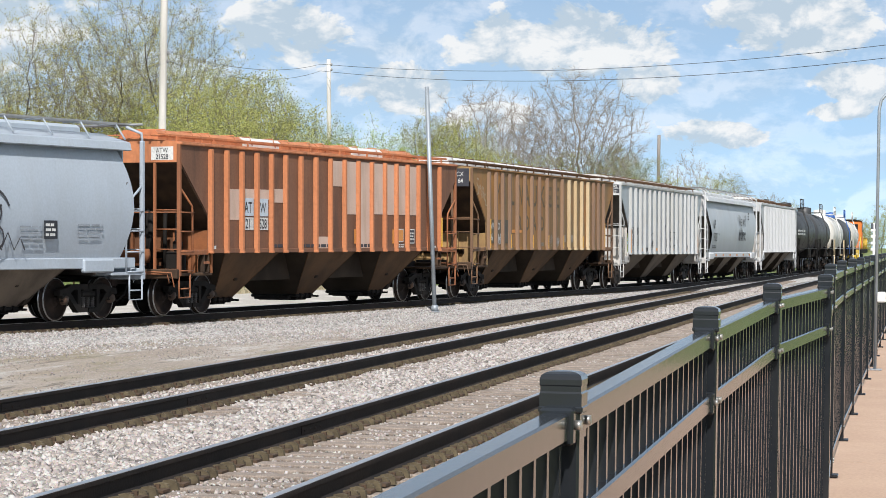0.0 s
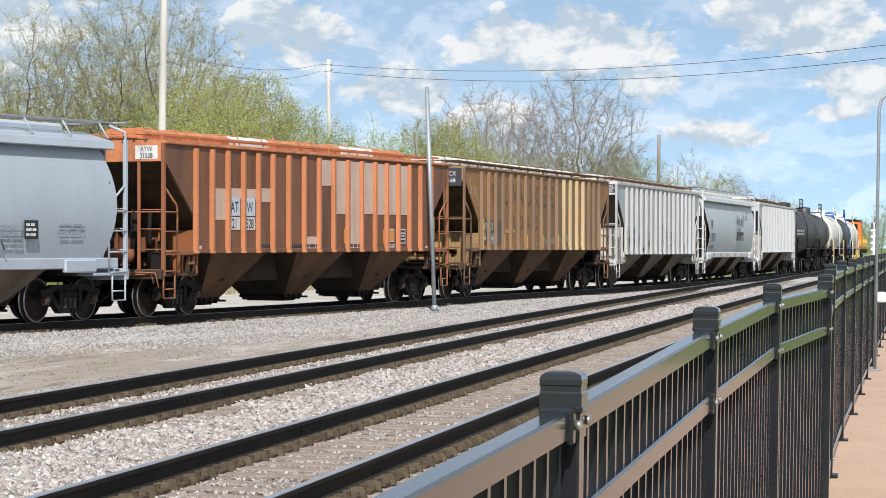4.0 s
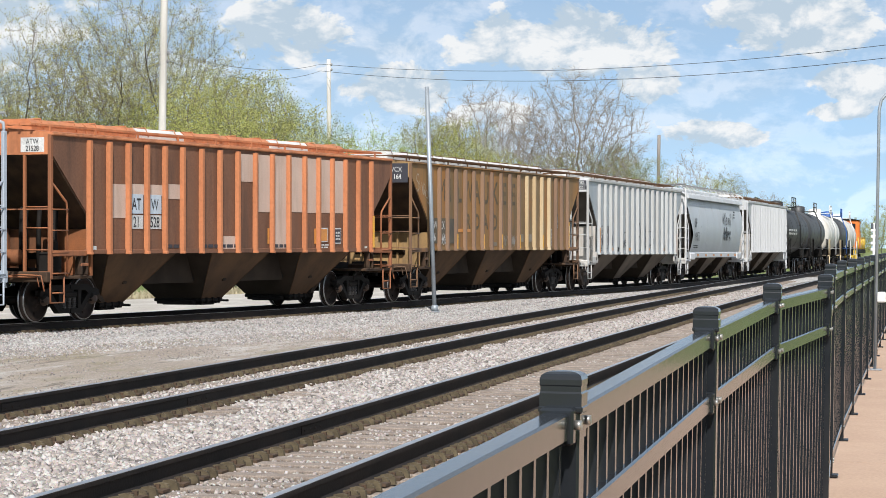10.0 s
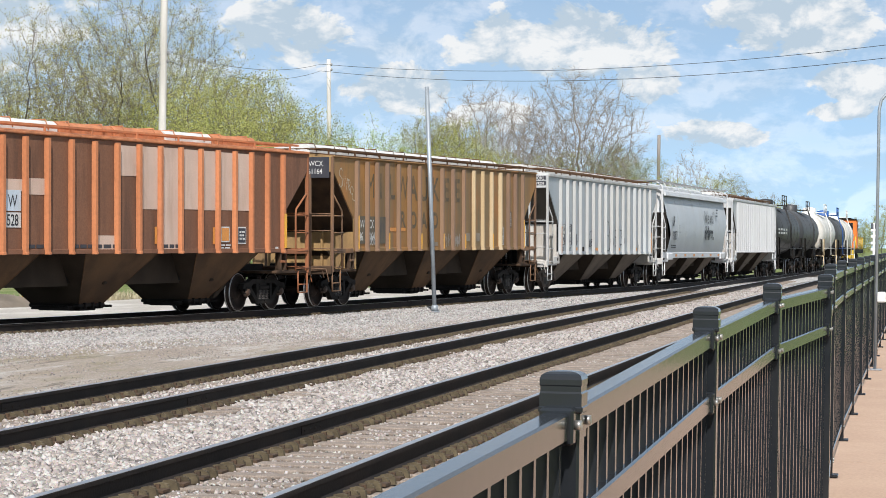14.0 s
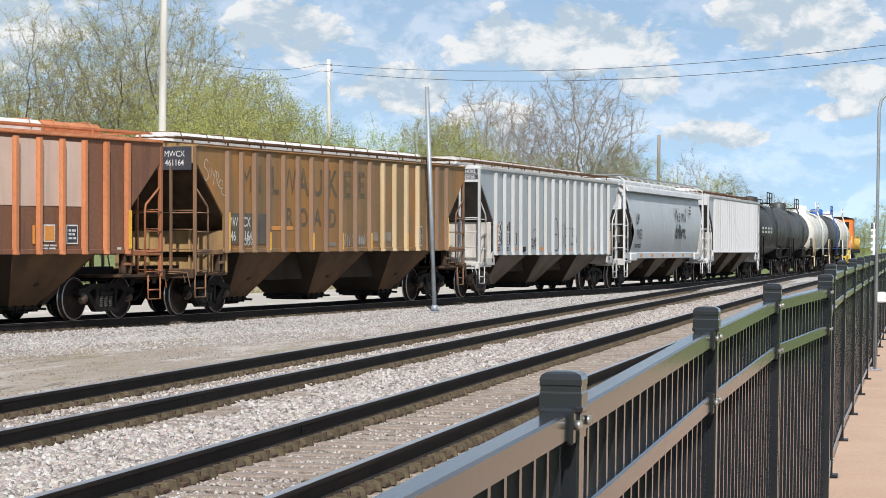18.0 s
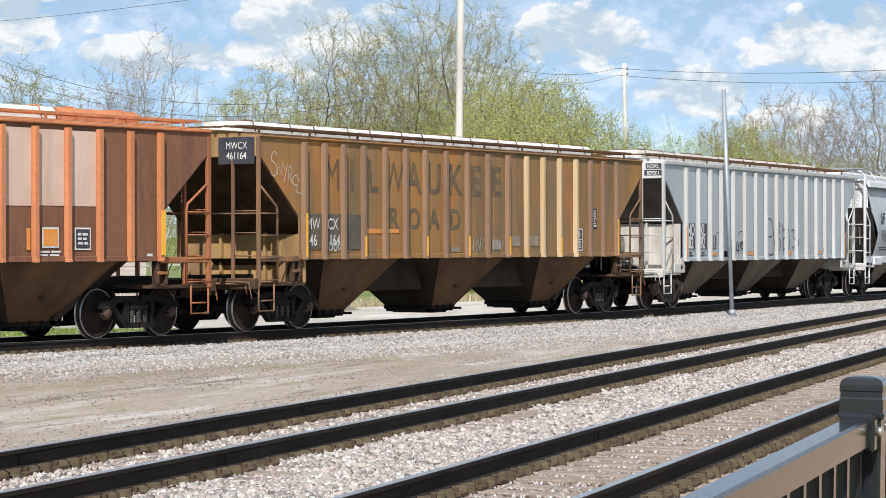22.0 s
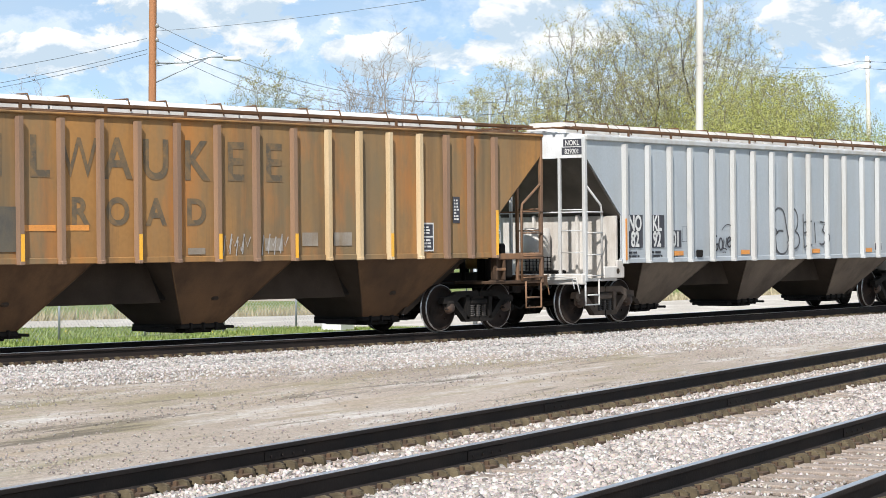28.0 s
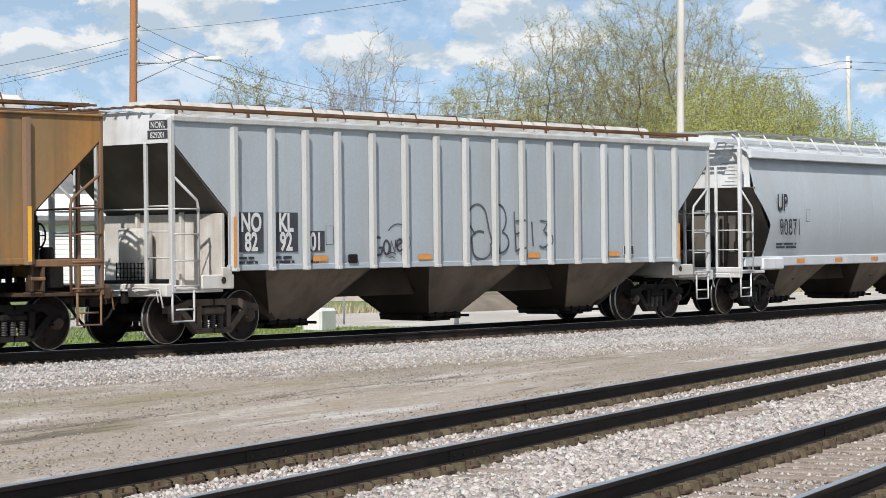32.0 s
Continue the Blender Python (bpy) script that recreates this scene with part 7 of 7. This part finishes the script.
for x, a, b in ((-6.52, "NO", "82"), (-5.62, "KL", "92")):
    sheet(nok, x - 0.32, 1.58, x + 0.32, 2.28, YN, board_black, "lettering_board")
    lettering(nok, a, x, YN - 0.01, 1.95, 0.45, letter_white, squeeze=0.74, bold=0.015)
    lettering(nok, b, x, YN - 0.01, 1.61, 0.45, letter_white, squeeze=0.74, bold=0.015)
sheet(nok, -5.05, 1.58, -4.58, 1.95, YN, board_black, "lettering_board")
lettering(nok, "01", -4.82, YN - 0.01, 1.61, 0.44, letter_white, squeeze=0.74, bold=0.014)
bars(nok, -6.85, YN - 0.004, 1.36, 0.5, 0.16, 2, letter_black)
bars(nok, -6.0, YN - 0.004, 1.36, 0.6, 0.16, 2, letter_black)
bars(nok, -5.15, YN - 0.004, 1.36, 0.4, 0.08, 1, letter_black)
part("stencil_frame", ribbon([(-4.54, 1.7), (-4.34, 1.7), (-4.34, 2.04), (-4.54, 2.04), (-4.54, 1.7)], 0.012, YN - 0.003), letter_black, nok)
sheet(nok, -7.06, 1.32, -6.99, 2.2, YN - 0.1015, reflect_orange, "reflector")
sheet(nok, 7.0, 1.32, 7.07, 2.1, YN - 0.1015, reflect_orange, "reflector")
for x in (-4.7, -1.7, 1.8, 4.65):
    sheet(nok, x - 0.2, 1.4, x + 0.2, 1.5, YN - 0.004, reflect_orange, "reflector")
sheet(nok, 5.0, 1.42, 5.4, 1.64, YN - 0.004, letter_white, "data_plate")
sheet(nok, 5.02, 1.44, 5.19, 1.62, YN - 0.008, board_black, "data_plate")
sheet(nok, 5.21, 1.44, 5.38, 1.62, YN - 0.008, board_black, "data_plate")
part("label_box", Geo().cbox(-3.95, YN - 0.05, 1.36, -3.7, YN, 1.52, 0.02), iron_black, nok)
part("label_box", Geo().cbox(6.0, YN - 0.05, 1.36, 6.2, YN, 1.56, 0.02), nk_inner, nok)
for pts in (arc(-3.24, 1.66, 0.13, 0.17, 60, 330) + [(-3.12, 1.64), (-3.22, 1.63)], arc(-3.0, 1.64, 0.085, 0.13, 0, 360), [(-2.89, 1.54), (-2.86, 1.76), (-2.76, 1.56), (-2.72, 1.78)], [(-2.7, 1.66), (-2.55, 1.72)] + arc(-2.6, 1.68, 0.09, 0.11, 30, 320)):
    part("spray_tag", ribbon([((a + 3.37) * 0.98 - 3.2, b) for a, b in pts], 0.045, YN - 0.005), spray_dark, nok)
for pts in (arc(-2.5, 1.72, 0.36, 0.36, -60, 140), arc(-2.68, 1.48, 0.12, 0.06, 20, 160), arc(-2.68, 1.42, 0.08, 0.04, 20, 160)):
    part("spray_tag", ribbon(pts, 0.02, YN - 0.005), spray_dark, nok)
thin_spray = mat("thin_dark_spray", (0.045, 0.048, 0.055), (0.11, 0.115, 0.125), 3, 0.8, 0, 0.05)
# a long looping scrawl, painted over sheets and ribs alike
for pts in (arc(-0.05, 2.36, 0.3, 0.36, 150, 20) + [(0.32, 2.1), (0.42, 1.8)] + arc(0.08, 1.63, 0.3, 0.26, 20, -160) + arc(0.02, 1.86, 0.26, 0.2, 190, 60), [(-0.34, 2.5), (-0.3, 2.2), (-0.12, 1.98)],
            [(0.58, 2.62), (0.56, 2.1), (0.66, 1.5)], arc(0.62, 2.36, 0.26, 0.36, 110, -60) + arc(0.68, 1.78, 0.28, 0.26, 75, -110),
            [(1.15, 2.55), (1.2, 1.55)], [(1.2, 2.3), (1.42, 2.34)], [(1.18, 1.98), (1.36, 2.02)], [(1.2, 1.55), (1.44, 1.66)], [(1.74, 2.3), (1.78, 1.68)], [(2.02, 2.32), (2.3, 2.3), (2.14, 2.06)] + arc(2.12, 1.84, 0.2, 0.2, 60, -130)):
    pts = [(a, 1.45 + (b - 1.45) * 0.8) for a, b in pts]
    part("spray_tag", ribbon(pts, 0.045, YN - 0.004), thin_spray, nok)
    fine = [(p[0] + (q[0] - p[0]) * k / 8, p[1] + (q[1] - p[1]) * k / 8) for p, q in zip(pts, pts[1:]) for k in range(8)]
    for r in NOK_RIBS:
        run = [p for p in fine if abs(p[0] - r) < 0.043]
        if len(run) > 2:
            split = [i for i in range(1, len(run)) if math.dist(run[i], run[i - 1]) > 0.15]
            for i, j in zip([0] + split, split + [len(run)]):
                if j - i > 2:
                    part("spray_tag", ribbon(run[i:j], 0.04, YN - 0.106), thin_spray, nok)

part("tank_shroud", Geo().lathe([(0.97, 0.0), (0.97, 0.3), (1.98, 0.3), (2.02, 0.26), (2.02, 0.0)], "z", 20, (-7.55, 0.3, 0)), nk_inner, nok)
g = Geo()
for k in range(9):
    g.cbox(-7.9, -0.3 + k * 0.09, 0.98, -7.88, -0.282 + k * 0.09, 1.42, 0.004)
    if k < 6:
        g.cbox(-7.9, -0.3, 0.99 + k * 0.08, -7.88, 0.44, 1.005 + k * 0.08, 0.004)
part("step_grating", g, iron_black, nok)

YU = -1.585
lettering(up, "UP", -6.42, YU - 0.01, 2.42, 0.54, letter_black, bold=0.014)
lettering(up, "90871", -6.0, YU - 0.012, 1.83, 0.56, letter_black, bold=0.0)
lettering(up, "We will", 2.4, YU - 0.01, 2.6, 0.8, letter_black, squeeze=1.0, bold=0.035)
lettering(up, "deliver.", 2.5, YU - 0.01, 1.92, 0.8, letter_black, squeeze=1.0, bold=0.035)
bars(up, -6.6, YU + 0.08, 1.5, 1.1, 0.16, 2, letter_black)
part("stencil_frame", ribbon([(-5.1, 2.15), (-4.9, 2.15), (-4.9, 2.45), (-5.1, 2.45), (-5.1, 2.15)], 0.012, YU - 0.006), letter_black, up)
bars(up, 4.3, YU - 0.008, 2.9, 0.5, 0.4, 3, letter_black)
for x in (-7.0, -5.2, -3.0, -0.8, 1.4, 3.6, 5.8, 7.2):
    sheet(up, x - 0.22, 1.16, x + 0.22, 1.26, -1.474, reflect_orange, "reflector")
g = Geo()
for k in range(7):
    g.box(-7.79, -1.1 + 0.05 * (k % 2), 3.0 + k * 0.085, -7.784, -0.7 - 0.08 * (k % 3), 3.016 + k * 0.085)
tagged(part("small_print", g, faint_print, up), kind="stuff")
sheet(g0, 4.7, 1.72, 5.15, 2.1, YU - 0.002, letter_black, "data_plate")
bars(g0, 4.75, YU - 0.008, 1.76, 0.35, 0.3, 3, letter_white)
bars(g0, 3.9, YU - 0.004, 1.7, 0.7, 0.3, 5, faint_print)
bars(g0, 5.9, YU + 0.02, 1.75, 0.9, 0.3, 4, faint_print)
for pts in (arc(2.9, 2.25, 0.4, 0.28, 0, 360), arc(2.95, 1.75, 0.42, 0.3, 0, 360), [(2.5, 2.5), (3.3, 1.5)], [(3.3, 2.4), (2.6, 1.5)], arc(2.9, 2.0, 0.75, 0.75, 30, 200), [(3.3, 1.55), (3.5, 1.85), (3.7, 1.5), (3.9, 1.75), (4.05, 1.5)]):
    part("spray_tag", ribbon(pts, 0.05, YU - 0.006), spray_dark, g0)
for x in (-6.4, -5.2, -4.0, -2.8):
    bars(TANKS[0], x, -1.5, 2.3, 0.7, 0.4, 2, letter_white)

# ---- the locomotive at the far end ----
loco = rooted("locomotive", "orange locomotive with yellow end at the tail of the train", "locomotive")
part("frame", Geo().cbox(-8.0, -1.5, 1.1, 8.0, 1.5, 1.45, 0.04), iron_black, loco)
part("hood", Geo().cbox(-3.2, -1.0, 1.45, 7.2, 1.0, 3.6, 0.12), orange_paint, loco)
part("short_hood", Geo().cbox(-7.2, -1.0, 1.45, -5.6, 1.0, 2.9, 0.12), yellow_paint, loco)
cab = part("cab", Geo().cbox(-5.6, -1.5, 1.45, -3.2, 1.5, 4.0, 0.12), orange_paint, loco)
part("cab_roof", Geo().prism([(-1.55, 3.98), (-0.9, 4.12), (0.9, 4.12), (1.55, 3.98)], -5.7, -3.1), iron_black, cab)
part("number_box", Geo().cbox(-5.64, -0.35, 3.75, -5.55, 0.35, 3.95, 0.02), letter_white, cab)
for y in (-0.6, 0.6):
    part("headlight", Geo().tube([(-7.22, y * 0.25, 2.6), (-7.28, y * 0.25, 2.6)], 0.1, 10), hatch_white, loco)
for y in (-0.8, 0.8):
    part("cab_window", Geo().cbox(-5.63, y - 0.35, 3.1, -5.58, y + 0.35, 3.7, 0.03), glass_dark, cab)
part("cab_window", Geo().cbox(-4.8, -1.53, 3.0, -3.9, -1.48, 3.65, 0.03), glass_dark, cab)
for x in (-7.8, -6.6, -2, 0, 2, 4, 6, 7.8):
    for y in (-1.45, 1.45):
        part("rail_post", Geo().tube([(x, y, 1.45), (x, y, 2.5)], 0.03, 6), yellow_paint, loco)
part("hand_rail", Geo().tube([(-7.8, -1.45, 2.5), (7.8, -1.45, 2.5)], 0.03, 6), yellow_paint, loco)
part("pilot", Geo().cbox(-8.1, -1.4, 0.3, -7.9, 1.4, 1.4, 0.05), yellow_paint, loco)
part("fuel_tank", Geo().cbox(-2.2, -1.3, 0.35, 2.2, 1.3, 1.1, 0.15), iron_black, loco)
for x in (-0.5, 1.5, 3.5, 5.5):
    part("roof_fan", Geo().lathe([(3.58, 0.5), (3.75, 0.5), (3.78, 0.0)], "z", 16, (x, 0, 0)), iron_black, loco)
for x in (-5.2, 5.2):
    truck(loco, x)
CARS.append(loco)


CAR_MID = [2.15 + 6.95 + 0.17 + 18.25 * (i - 1) for i in range(6)]
for length in (13.4, 12.6, 13.6, 12.2, 13.6, 16.0):
    CAR_MID.append(CAR_MID[-1] + ((9.1 if len(CAR_MID) == 6 else last_half) + length / 2 + 0.55))
    last_half = length / 2 + 0.55


def car_pose(mid, t, half=6.95):
    a, b = on_track(mid - half + moved(t)), on_track(mid + half + moved(t))
    d = b - a
    return Matrix.Translation((a + b) / 2) @ Matrix.Rotation(math.atan2(d.y, d.x), 4, "Z") @ Matrix.Rotation(-math.asin(d.z / d.length), 4, "Y") @ Matrix.Rotation(-0.014, 4, "X")


def motions():
    slow = [0.0, 2.0] + [0.5 * i for i in range(5, 65)]
    poses = {}
    for car, mid in zip(CARS, CAR_MID):
        rows = [(t, car_pose(mid, t)) for t in slow]
        poses[car] = (mid, rows)
        walk(car, rows)
    for t_ob, car, x in TRUCKS:
        mid, rows = poses[car]
        mine = []
        for t, m in rows[::4] + rows[-1:]:
            a, b = on_track(mid + x - 0.6 + moved(t)), on_track(mid + x + 0.6 + moved(t))
            d = b - a
            yaw = math.atan2(d.y, d.x) - m.to_euler().z
            mine.append((t, Matrix.Translation((x, 0, 0)) @ Matrix.Rotation(yaw, 4, "Z")))
        walk(t_ob, mine)
    quick = [0.0, 2.0] + [0.25 * i for i in range(9, 129)]
    for w, x in WHEELS:
        walk(w, [(t, Matrix.Translation((x, 0, 0.457)) @ Matrix.Rotation(moved(t) / 0.457, 4, "Y")) for t in quick])


motions()
